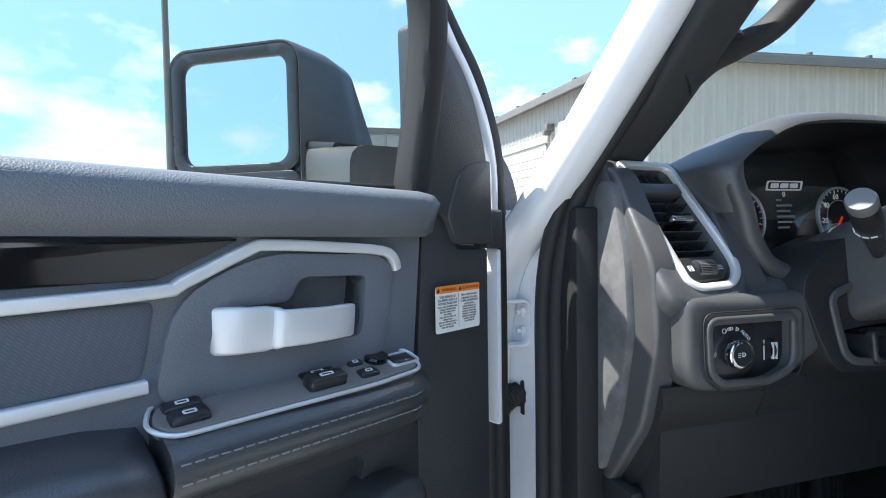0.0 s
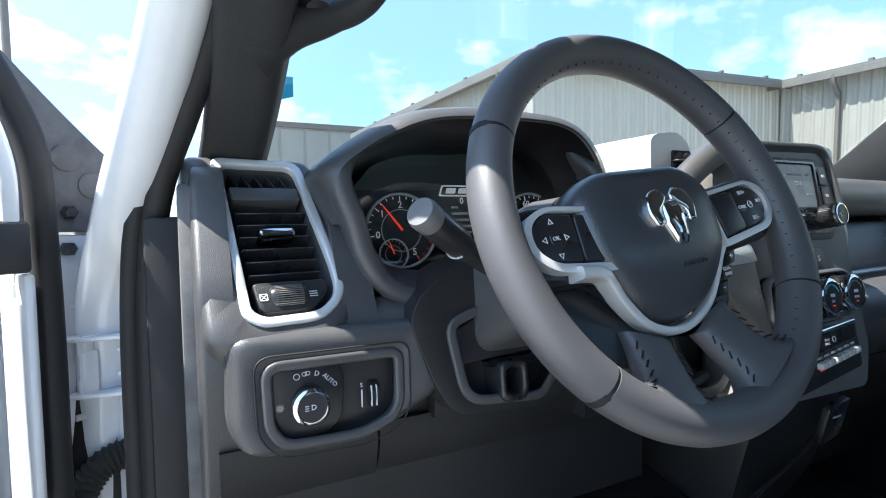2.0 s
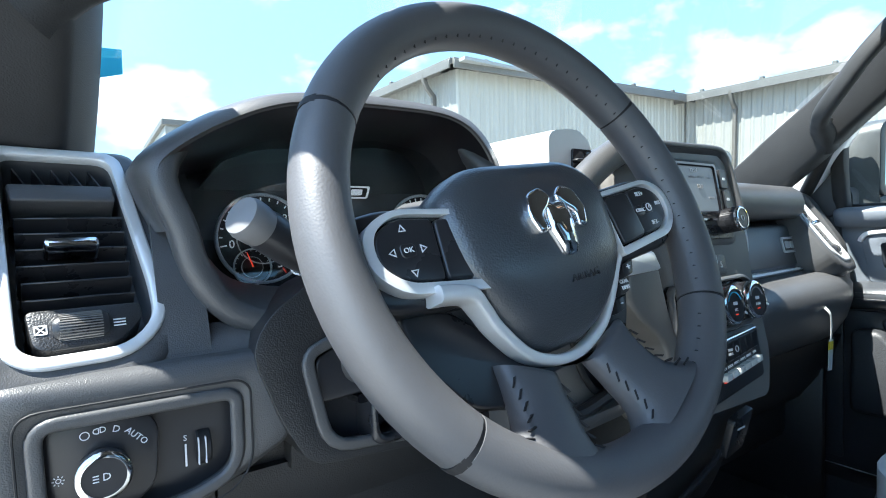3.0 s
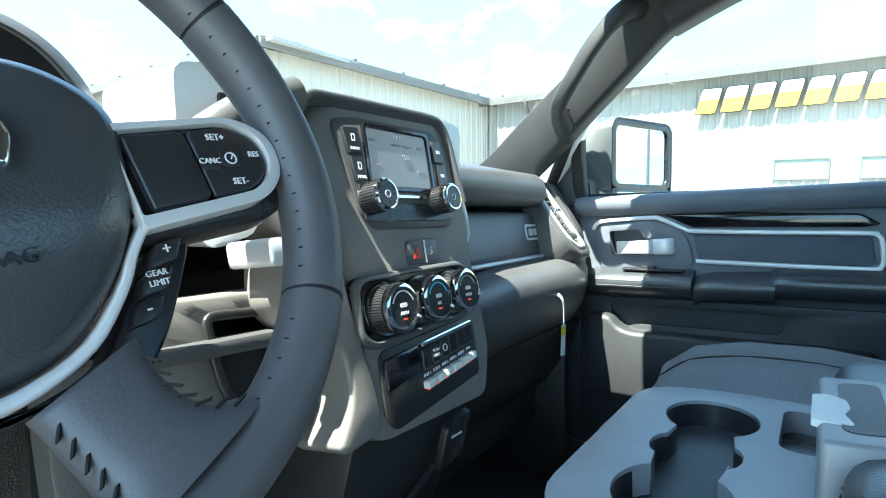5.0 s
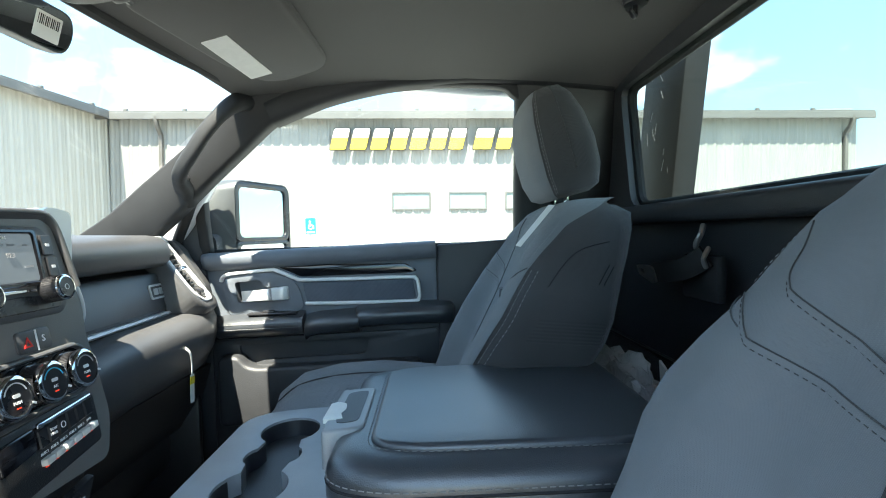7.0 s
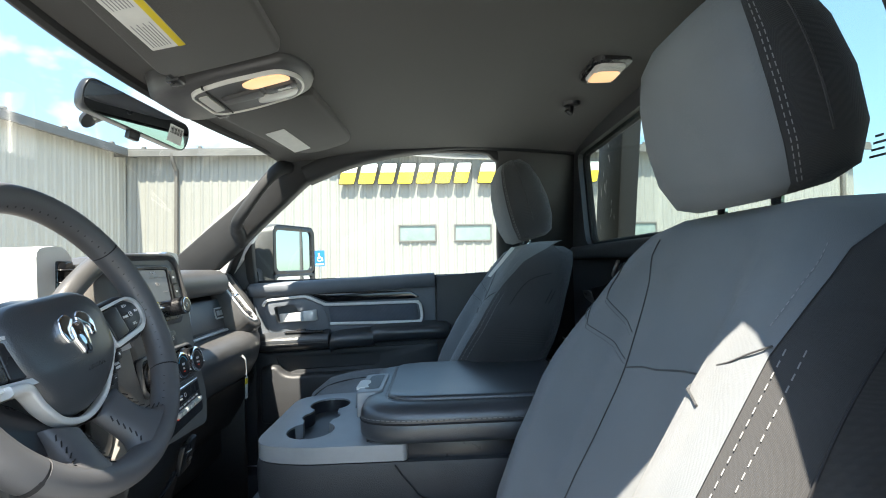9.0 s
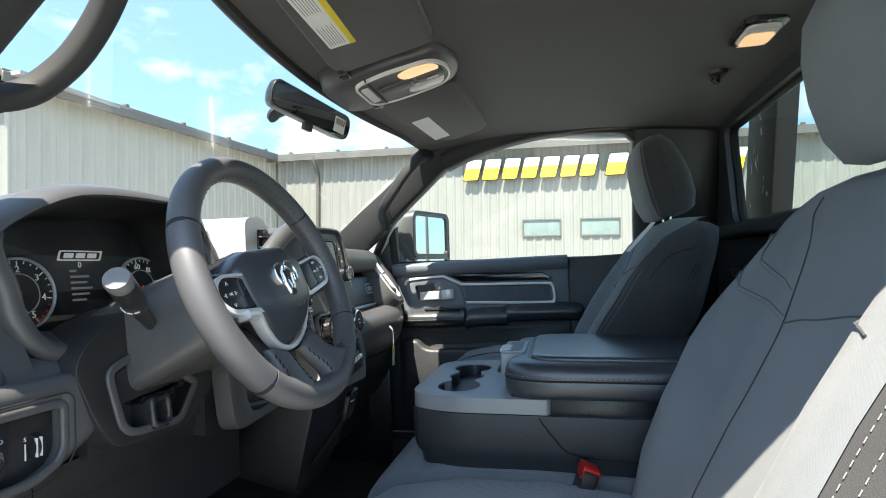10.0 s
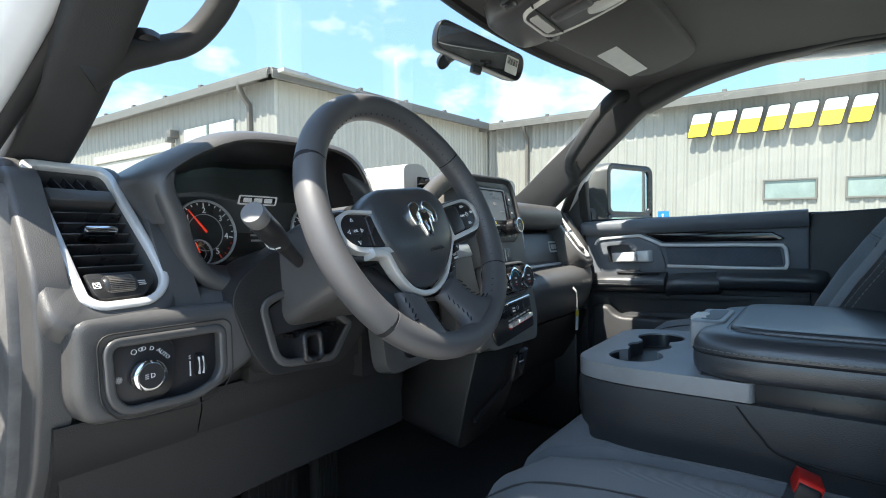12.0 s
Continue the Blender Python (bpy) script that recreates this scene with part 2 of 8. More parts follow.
SIGN_BACK = material("dark bronze sign edge", (0.07, 0.055, 0.04), 0.5, stain=0.1, stain_scale=2)
SIGN_BLUE = material("blue sign enamel", (0.01, 0.16, 0.55), 0.4, stain=0.06, stain_scale=4)
ROOFING = material("grey roof sheet", (0.30, 0.31, 0.31), 0.5, stain=0.1, stain_scale=1)
ASPHALT = material("pale worn concrete", (0.40, 0.385, 0.35), 0.92, grain=0.8, grain_scale=60, relief=0.01, stain=0.3, stain_scale=0.5)
BARK = material("bark", (0.09, 0.07, 0.05), 0.9, grain=0.8, grain_scale=30, relief=0.02, stain=0.3)
LEAF = material("foliage", (0.055, 0.10, 0.025), 0.6, stain=0.35, stain_scale=1.2)


# ---- mesh helpers ----
def basis(origin, xa, ya):
    """A frame at origin: local x along xa, local y near ya, local z across both."""
    x = Vector(xa).normalized()
    z = x.cross(Vector(ya)).normalized()
    y = z.cross(x)
    m = Matrix((x, y, z)).transposed().to_4x4()
    m.translation = Vector(origin)
    return m


def leaning(y, z, slope):
    """A frame for outlines in (x, z) on a front that leans: at height z it stands at y."""
    return basis((0, y, z), (1, 0, 0), (0, slope, 1)) @ Matrix.Translation((0, -z, 0))


def plate_with_opening(outer, hole, depth, m, back=0.0, n=72, soft=0.0):
    """A plate whose opening is joined to its rim by a ring of faces."""
    cx, cy = sum(p[0] for p in hole) / len(hole), sum(p[1] for p in hole) / len(hole)

    def at(loop, a):
        d = (math.cos(a), math.sin(a))
        best = None
        for i in range(len(loop)):
            p, q = loop[i - 1], loop[i]
            ex, ey = q[0] - p[0], q[1] - p[1]
            den = d[0] * ey - d[1] * ex
            if abs(den) < 1e-12:
                continue
            t = ((p[0] - cx) * ey - (p[1] - cy) * ex) / den
            u = ((p[0] - cx) * d[1] - (p[1] - cy) * d[0]) / den
            if t > 0 and -1e-6 <= u <= 1 + 1e-6 and (best is None or t < best):
                best = t
        return (cx + d[0] * best, cy + d[1] * best)
    angles = sorted({2 * math.pi * i / n for i in range(n)} | {math.atan2(p[1] - cy, p[0] - cx) % (2 * math.pi) for p in (*outer, *hole)})
    o, h = [at(outer, a) for a in angles], [at(hole, a) for a in angles]
    def pull(loop, d):
        out = []
        for x, y in loop:
            r = math.hypot(x - cx, y - cy)
            out.append((cx + (x - cx) * (r - d) / r, cy + (y - cy) * (r - d) / r))
        return out
    edge = [(pull(o, soft), depth), (pull(o, soft * 0.3), depth - soft * 0.3), (o, depth - soft)] if soft else [(o, depth)]
    lip = [(h, depth - soft * 0.5), (pull(h, -soft * 0.5), depth)] if soft else [(h, depth)]
    rings = [[(x, y, z) for x, y in lp] for lp, z in ((h, back), *lip, *edge, (o, back), (h, back))]
    bm = loft(rings, caps=False)
    bmesh.ops.remove_doubles(bm, verts=bm.verts, dist=1e-6)
    if m is not None:
        bm.transform(m)
    return bm


def empty(name, label="", category="", group="", at=(0, 0, 0)):
    ob = new(name)
    ob.location = at
    ob.empty_display_size = 0.05
    return tagged(ob, label, category, group)


def part(name, bm, mat, parent=None, label="", sharp=38, m=None):
    """Links a bmesh as one mesh object under a thing or a part."""
    if m is not None:
        bm.transform(m)
        if m.determinant() < 0:
            bmesh.ops.reverse_faces(bm, faces=bm.faces)
    me = bpy.data.meshes.new(name)
    bm.to_mesh(me)
    bm.free()
    me.materials.append(mat)
    for p in me.polygons:
        p.use_smooth = True
    me.set_sharp_from_angle(angle=radians(sharp))
    ob = new(name, me)
    if parent is not None:
        ob.parent = parent
        if parent.type == "EMPTY":
            ob.matrix_parent_inverse = Matrix.Translation(-parent.location)
    if label:
        ob["label"] = label
    return ob


def thing(name, bm, mat, label, category, group="", kind="", sharp=38, m=None):
    return tagged(part(name, bm, mat, None, "", sharp, m), label, category, group, kind)


def box(x0, x1, y0, y1, z0, z1, bevel=0.0, segs=2, m=None):
    bm = bmesh.new()
    bmesh.ops.create_cube(bm, size=1.0)
    bmesh.ops.transform(bm, verts=bm.verts, matrix=Matrix.LocRotScale(((x0 + x1) / 2, (y0 + y1) / 2, (z0 + z1) / 2), None, (abs(x1 - x0), abs(y1 - y0), abs(z1 - z0))))
    if bevel:
        bmesh.ops.bevel(bm, geom=list(bm.edges), offset=bevel, segments=segs, profile=0.5, affect="EDGES", clamp_overlap=True)
    if m is not None:
        bm.transform(m)
    return bm


def prism(outline, depth, m=None, bevel=0.0, segs=2, holes=(), back=0.0):
    """A flat outline in local xy, from local z = back to depth, its front rim rounded; holes are outlines too."""
    bm = bmesh.new()
    loops = []
    for pts in (outline, *holes):
        vs = [bm.verts.new((p[0], p[1], depth)) for p in pts]
        loops.append([bm.edges.new((vs[i], vs[(i + 1) % len(vs)])) for i in range(len(vs))])
    if holes:
        bmesh.ops.triangle_fill(bm, use_beauty=True, use_dissolve=False, edges=[e for lp in loops for e in lp])
    else:
        bm.faces.new([e.verts[0] if e.verts[0] in loops[0][i - 1].verts else e.verts[1] for i, e in enumerate(loops[0])])
    for f in bm.faces:
        f.normal_update()
        if f.normal.z < 0:
            f.normal_flip()
    top = list(bm.faces)
    rim = [e for e in bm.edges if len(e.link_faces) == 1]
    ex = bmesh.ops.extrude_face_region(bm, geom=top)
    low = [v for v in ex["geom"] if isinstance(v, bmesh.types.BMVert)]
    for v in low:
        v.co.z = back
    bmesh.ops.recalc_face_normals(bm, faces=bm.faces)
    if bevel:
        edges = [e for e in bm.edges if all(abs(v.co.z - depth) < 1e-7 for v in e.verts) and len(e.link_faces) == 2 and e.calc_face_angle(0) > 0.5]
        bmesh.ops.bevel(bm, geom=edges, offset=bevel, segments=segs, profile=0.5, affect="EDGES", clamp_overlap=True)
    if m is not None:
        bm.transform(m)
    return bm


def rrect(w, h, r, n=5, cx=0.0, cy=0.0, lean=0.0):
    pts = []
    for k, (sx, sy) in enumerate(((1, 1), (-1, 1), (-1, -1), (1, -1))):
        for i in range(n + 1):
            a = math.pi / 2 * (k + i / n)
            pts.append((cx + sx * (w / 2 - r) + r * math.cos(a) + lean * (sy * (h / 2 - r) + r * math.sin(a)), cy + sy * (h / 2 - r) + r * math.sin(a)))
    return pts


def rounded(points, r, n=4):
    """An outline with its corners rounded by r (one number, or one for each corner)."""
    out, k = [], len(points)
    for i, p in enumerate(points):
        p0, p1, p2 = (Vector((*q, 0)) for q in (points[i - 1], p, points[(i + 1) % k]))
        ri = r[i] if isinstance(r, (list, tuple)) else r
        a, b = p0 - p1, p2 - p1
        d = min(ri, a.length * 0.48, b.length * 0.48)
        s, e = p1 + a.normalized() * d, p1 + b.normalized() * d
        for j in range(n + 1):
            t = j / n
            q = s * (1 - t) ** 2 + p1 * 2 * t * (1 - t) + e * t * t
            out.append((q.x, q.y))
    return out


def loft(rings, closed=True, caps=True, m=None):
    """A skin over rings of equally many points."""
    bm = bmesh.new()
    rows = [[bm.verts.new(p) for p in ring] for ring in rings]
    k = len(rows[0])
    for a, b in zip(rows, rows[1:]):
        for i in range(k if closed else k - 1):
            j = (i + 1) % k
            bm.faces.new((a[i], a[j], b[j], b[i]))
    if caps and closed:
        bm.faces.new(rows[0][::-1])
        bm.faces.new(rows[-1])
    bmesh.ops.recalc_face_normals(bm, faces=bm.faces)
    if m is not None:
        bm.transform(m)
    return bm


def smooth_line(points, n=6, closed=False):
    """Points along a soft curve through the points given."""
    pts = [Vector(p) for p in points]
    k = len(pts)
    out = []
    for i in range(k if closed else k - 1):
        p0 = pts[i - 1] if closed or i else pts[0]
        p1, p2 = pts[i], pts[(i + 1) % k]
        p3 = pts[(i + 2) % k] if closed or i + 2 < k else pts[-1]
        for j in range(n):
            t = j / n
            out.append(0.5 * ((2 * p1) + (p2 - p0) * t + (2 * p0 - 5 * p1 + 4 * p2 - p3) * t * t + (3 * p1 - p0 - 3 * p2 + p3) * t ** 3))
    if not closed:
        out.append(pts[-1])
    return out


def sweep(points, section, up=(0, 0, 1), closed=False, scales=None, m=None):
    """A section (side, up) drawn along a line of points."""
    pts = [Vector(p) for p in points]
    k = len(pts)
    rings = []
    for i, p in enumerate(pts):
        a = pts[(i - 1) % k] if closed or i else p
        b = pts[(i + 1) % k] if closed or i + 1 < k else p
        t = (b - a).normalized()
        u = Vector(up) if not callable(up) else Vector(up(i, p))
        side = t.cross(u).normalized()
        u = side.cross(t)
        s = scales[i] if scales else 1.0
        rings.append([p + side * (q[0] * s) + u * (q[1] * s) for q in section])
    if closed:
        rings.append(rings[0])
    bm = loft(rings, caps=not closed)
    if closed:
        bmesh.ops.remove_doubles(bm, verts=bm.verts, dist=1e-6)
    if m is not None:
        bm.transform(m)
    return bm


def rounded_path(pts, r=0.012, n=4):
    """An open line with its inner corners rounded."""
    out = [Vector(pts[0])]
    for a, b, c in zip(pts, pts[1:], pts[2:]):
        a, b, c = Vector(a), Vector(b), Vector(c)
        p, q = b + (a - b).normalized() * r, b + (c - b).normalized() * r
        out += [p * (1 - t) ** 2 + b * 2 * t * (1 - t) + q * t ** 2 for t in [k / n for k in range(n + 1)]]
    return out + [Vector(pts[-1])]


def circle(r, n=12, ry=None):
    return [(r * math.cos(2 * math.pi * i / n), (ry or r) * math.sin(2 * math.pi * i / n)) for i in range(n)]


def tube(points, r, n=10, **kw):
    return sweep(points, circle(r, n), **kw)


def lathe(profile, n=32, m=None):
    """A profile of (radius, height) turned round local z."""
    bm = loft([[(r * math.cos(2 * math.pi * i / n), r * math.sin(2 * math.pi * i / n), z) for i in range(n)] for r, z in profile], caps=True)
    if m is not None:
        bm.transform(m)
    return bm


def collar(profile, n=36, m=None):
    """A closed profile of (radius, height) turned round local z, open in the middle."""
    bm = loft([[(r * math.cos(2 * math.pi * i / n), r * math.sin(2 * math.pi * i / n), z) for i in range(n)] for r, z in (*profile, profile[0])], caps=False)
    bmesh.ops.remove_doubles(bm, verts=bm.verts, dist=1e-7)
    bmesh.ops.recalc_face_normals(bm, faces=bm.faces)
    if m is not None:
        bm.transform(m)
    return bm


def joined(*bms):
    out = bmesh.new()
    for b in bms:
        me = bpy.data.meshes.new("tmp")
        b.to_mesh(me)
        b.free()
        out.from_mesh(me)
        bpy.data.meshes.remove(me)
    return out


def words(text, size, m, depth=0.0004, align="CENTER"):
    """Letters of the built-in font as a bmesh, lying in local xy."""
    cu = bpy.data.curves.new("letters", "FONT")
    cu.body, cu.size, cu.align_x, cu.align_y, cu.extrude, cu.resolution_u = text, size, align, "CENTER", depth, 2
    ob = bpy.data.objects.new("letters", cu)
    me = bpy.data.meshes.new_from_object(ob)
    bm = bmesh.new()
    bm.from_mesh(me)
    bpy.data.objects.remove(ob)
    bpy.data.meshes.remove(me)
    bm.transform(m)
    return bm


def stitches(points, length=0.006, gap=0.003, r=0.0007, up=(0, 0, 1), lean=0.0, m=None):
    """A row of short thread stitches along a line, joined into one bmesh."""
    pts = [Vector(p) for p in points]
    bm = bmesh.new()
    need, i, p = 0.0, 0, pts[0].copy()
    dist = [0.0]
    for a, b in zip(pts, pts[1:]):
        dist.append(dist[-1] + (b - a).length)

    def at(d):
        for j in range(len(pts) - 1):
            if d <= dist[j + 1]:
                return pts[j].lerp(pts[j + 1], (d - dist[j]) / max(1e-9, dist[j + 1] - dist[j]))
        return pts[-1]
    d = 0.0
    while d + length < dist[-1]:
        a, b = at(d), at(d + length)
        t = (b - a).normalized()
        s = t.cross(Vector(up)).normalized()
        b = b + s * lean
        u = s.cross(t)
        ra = [bm.verts.new(a + s * (r * x) + u * (r * y)) for x, y in ((1, 0), (0, 1), (-1, 0), (0, -1))]
        rb = [bm.verts.new(b + s * (r * x) + u * (r * y)) for x, y in ((1, 0), (0, 1), (-1, 0), (0, -1))]
        for q in range(4):
            bm.faces.new((ra[q], ra[(q + 1) % 4], rb[(q + 1) % 4], rb[q]))
        bm.faces.new(ra[::-1])
        bm.faces.new(rb)
        d += length + gap
    if m is not None:
        bm.transform(m)
    return bm


# ---- outside: ground, warehouse, sign, far building, pole, trees ----
def plane_mesh(x0, x1, y0, y1, z, n=1):
    bm = bmesh.new()
    bmesh.ops.create_grid(bm, x_segments=n, y_segments=n, size=0.5)
    bmesh.ops.transform(bm, verts=bm.verts, matrix=Matrix.LocRotScale(((x0 + x1) / 2, (y0 + y1) / 2, z), None, (x1 - x0, y1 - y0, 1)))
    return bm


thing("ground", plane_mesh(-1500, 1500, -1500, 1500, 0), ASPHALT, "pale worn concrete yard reaching the horizon", "ground", kind="structure")

warehouse = empty("warehouse", "pale ribbed-steel warehouse with dark eave trim", "building", at=(12, 10, 0))


def panel_bm(width, height):
    """One siding sheet: flat pans between raised ribs, standing in local xz, outside towards -y."""
    prof = []
    for k in range(3):
        x = width * k / 3
        prof += [(x, 0), (x + width * 0.05, -0.032), (x + width * 0.10, -0.032), (x + width * 0.15, 0),
                 (x + width * 0.22, 0), (x + width * 0.235, -0.006), (x + width * 0.255, 0)]
    prof.append((width, 0))
    bm = bmesh.new()
    low = [bm.verts.new((x, y, 0)) for x, y in prof]
    top = [bm.verts.new((x, y, height)) for x, y in prof]
    for i in range(len(prof) - 1):
        bm.faces.new((low[i], low[i + 1], top[i + 1], top[i]))
    return bm


def siding(p0, p1, h, mat, wall_name, label, tilt=0.0):
    """A wall of siding sheets from p0 to p1 (left to right seen from outside), with core, eave fascia and gutter."""
    a, b = Vector((*p0, 0)), Vector((*p1, 0))
    length = (b - a).length
    x = (b - a).normalized()
    inward = Vector((0, 0, 1)).cross(x)
    m = basis(a, x, inward)
    m = m @ Matrix.Rotation(tilt, 4, "Y")
    wall = part("wall", box(0, length, 0.02, 0.25, -1.0, h, m=m), mat, warehouse, label)
    count = max(1, round(length / 0.95))
    w = length / count
    me = None
    for i in range(count):
        if me is None:
            ob = part("panel", panel_bm(w, h + 1.0), mat, wall, sharp=20)
            me = ob.data
        else:
            ob = new("panel", me)
            ob.parent = wall
        ob.matrix_basis = m @ Matrix.Translation((i * w, 0, -1.0))
    part("eave", box(-0.3, length + 0.3, -0.42, 0.5, h, h + 0.16, 0.01, 1, m=m), TRIM_DARK, warehouse, "dark bronze eave trim")
    part("gutter", box(-0.3, length + 0.3, -0.46, -0.40, h - 0.12, h + 0.10, 0.012, 1, m=m), TRIM_DARK, warehouse)
    for b_ in [box(k * 1.9 + 0.7, k * 1.9 + 0.82, -0.40, -0.28, h + 0.16, h + 0.24, 0.01, 1, m=m) for k in range(int(length / 1.9))]:
        part("roof_clip", b_, TRIM_DARK, warehouse)
    return m


def downpipe(m, x, h):
    pts = [(x, -0.40, h), (x, -0.40, h - 0.15), (x, -0.30, h - 0.35), (x, -0.10, h - 0.55), (x, -0.09, h - 0.8), (x, -0.09, -1)]
    bm = sweep(pts, rrect(0.14, 0.11, 0.02, 2), up=(1, 0, 0))
    part("downpipe", bm, PIPE, warehouse, m=m)


CB, CA = (17.0, 10.05), (7.7, 11.0)
EAVE = 5.72
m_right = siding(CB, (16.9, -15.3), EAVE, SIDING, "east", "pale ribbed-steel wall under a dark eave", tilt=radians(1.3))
siding(CA, (17.3, 10.02), EAVE + 0.02, SIDING_LIFTED, "north", "ribbed-steel wall meeting in an inner corner, colour lifted against shade")
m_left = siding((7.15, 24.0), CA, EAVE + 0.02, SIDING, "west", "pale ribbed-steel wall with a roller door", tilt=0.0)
part("roof", joined(box(7.5, 30, 10.3, 26, EAVE + 0.05, EAVE + 0.14), box(17.2, 32, -15.5, 10.6, EAVE - 0.3, EAVE - 0.2)), ROOFING, warehouse)
downpipe(m_right, 1.75, EAVE)
downpipe(m_right, 24.9, EAVE)
downpipe(m_left, 12.1, EAVE)


def building_window(m, x, z, w, h):
    frame = part("window", prism(rrect(w + 0.1, h + 0.1, 0.01, 1), 0.05, m @ basis((x + w / 2, -0.03, z), (1, 0, 0), (0, 0, 1)), 0.006, 1, holes=[rrect(w, h, 0.005, 1)], back=-0.02), TRIM_DARK, warehouse, "narrow high window in a dark frame")
    part("pane", box(x, x + w, -0.036, -0.025, z - h / 2, z + h / 2, m=m), PANE_DARK, frame)


for k in range(5):
    building_window(m_right, 9.42 + 1.92 * k, 2.93, 1.2, 0.5)
for k, z in ((7.2, 1.1), (7.55, 1.05)):
    part("meter_box", box(k, k + 0.16, -0.16, -0.03, z, z + 0.35, 0.02, 2, m=m_right), SIDING_LIFTED, warehouse, "small grey utility box on the wall")

# roller door, lamp and boxes on the west wall
door_frame = part("roller_door", box(3.2, 8.0, -0.06, 0.0, -0.5, 4.35, 0.02, 1, m=m_left), SIDING_LIFTED, warehouse, "closed grey roller door")
for k in range(15):
    part("slat", box(3.35, 7.85, -0.085, -0.055, -0.3 + 0.3 * k, -0.03 + 0.3 * k, 0.008, 1, m=m_left), SIDING_LIFTED, door_frame)
part("door_trim", box(3.0, 8.2, -0.12, 0.0, 4.35, 4.62, 0.02, 1, m=m_left), SIDING_LIFTED, warehouse)
part("wall_lamp", joined(box(8.25, 8.5, -0.30, 0.0, 4.7, 4.95, 0.03, 2, m=m_left), box(8.3, 8.45, -0.38, -0.1, 4.55, 4.72, 0.03, 2, m=m_left)), TRIM_DARK, warehouse, "dark wall lamp above the roller door")
for x0, z0, z1 in ((8.9, 2.6, 4.9), (10.2, 2.6, 4.9)):
    part("wall_panel", box(x0, x0 + 1.15, -0.10, 0.0, z0, z1, 0.02, 1, m=m_left), PALE_PANE, warehouse, "pale glazed panel on the wall")
part("sign_plate", box(9.0, 10.0, -0.05, 0.0, 0.4, 1.5, 0.01, 1, m=m_left), PAPER, warehouse)

# large raised letter blocks on the long wall (a company's name, drawn as plain slanted shapes)
wall_sign = empty("wall_sign", "row of slanted yellow and cream raised shapes on the wall", "sign", at=(17, -2, 4.9))
SIGN_Z0, SIGN_Z1, SIGN_MID = 4.63, 5.33, 5.02
mm = m_right @ basis((0, -0.22, 0), (1, 0, 0), (0, 0, 1))


def slanted(xa, xb, za, zb, grow=0.0):
    off = lambda z: 0.24 * (z - SIGN_Z0)
    return [(xa + off(za - grow) - grow, za - grow), (xb + off(za - grow) + grow, za - grow), (xb + off(zb + grow) + grow, zb + grow), (xa + off(zb + grow) - grow, zb + grow)]


def sign_shape(x, w, wide):
    """One plain raised slanted block, cream above and yellow below, on a dark backing."""
    blk = part("block", prism(rounded(slanted(x, x + w, SIGN_Z0, SIGN_Z1, 0.025), 0.07, 3), 0.02, mm, back=-0.03), SIGN_BACK, wall_sign, "dark backing of a raised sign block")
    part("face", prism(rounded(slanted(x, x + w, SIGN_Z0, SIGN_MID), [0.06, 0.06, 0.001, 0.001], 3), 0.05, mm, back=0.02), SIGN_YELLOW, blk, "yellow lower face")
    part("upper_face", prism(rounded(slanted(x, x + w, SIGN_MID + 0.003, SIGN_Z1), [0.001, 0.001, 0.06, 0.06], 3), 0.05, mm, back=0.02), SIGN_WHITE, blk, "cream upper face")
    for k in range(2):
        part("bracket", box(x + w * (0.25 + 0.5 * k), x + w * (0.25 + 0.5 * k) + 0.03, 0.03, 0.22, 4.95, 4.98, m=m_right @ Matrix.Translation((0.07, -0.22, 0))), SIGN_BACK, blk)


x = 7.35
for word, pitch in (((1.0, 1.04, 1.0, 0.98, 1.02, 0.96, 0.92), 0.655), ((1.25, 1.0, 0.9, 0.98, 1.0, 0.9, 0.97), 0.605)):
    for wide in word:
        sign_shape(x, pitch * wide * 0.78, wide)
        x += pitch * wide
    x += 0.22

# parking sign for wheelchair users on a post
psign = empty("parking_sign", "blue wheelchair parking sign on a thin post", "sign", at=(16.2, 3.2, 0))
part("post", tube([(16.22, 3.2, 0), (16.22, 3.2, 2.25)], 0.03, 8, up=(1, 0, 0)), METAL, psign)
part("plate", prism(rrect(0.33, 0.52, 0.03), 0.004, basis((16.18, 3.2, 1.93), (0, -1, 0), (0, 0, 1)), back=-0.004), SIGN_BLUE, psign)
part("symbol", joined(
    prism(circle(0.030, 10), 0.003, basis((16.174, 3.22, 2.08), (0, -1, 0), (0, 0, 1))),
    prism(circle(0.085, 20), 0.003, basis((16.174, 3.20, 1.91), (0, -1, 0), (0, 0, 1)), holes=[circle(0.062, 20)]),
    box(16.171, 16.174, 3.205, 3.235, 1.92, 2.05), box(16.171, 16.174, 3.12, 3.22, 1.945, 1.97),
    box(16.171, 16.174, 3.09, 3.12, 1.84, 1.95), box(16.171, 16.174, 3.07, 3.33, 1.71, 1.76)), MARK, psign, "white wheelchair pictogram")

# far grey building and yard pole
far = empty("far_building", "low grey metal building beyond the yard", "building", at=(5, 36, 0))
fb = part("wall", box(3.2, 16, 33, 45, 0, 7.6), SIDING, far)
part("roof", box(3.0, 16.2, 32.8, 45.2, 7.6, 7.95, 0.03, 1), TRIM_DARK, far)
for k in range(8):
    part("panel", box(3.3 + k * 1.55, 4.7 + k * 1.55, 32.95, 33.0, 0, 7.5, 0.01, 1), SIDING, fb)
pole = empty("yard_pole", "tall thin grey light pole with an arm", "pole", at=(-4.07, 14, 0))
part("shaft", lathe([(0.11, 0), (0.085, 4), (0.06, 12.0), (0.0, 12.02)], 12, Matrix.Translation((-4.07, 14, 0))), PIPE, pole)
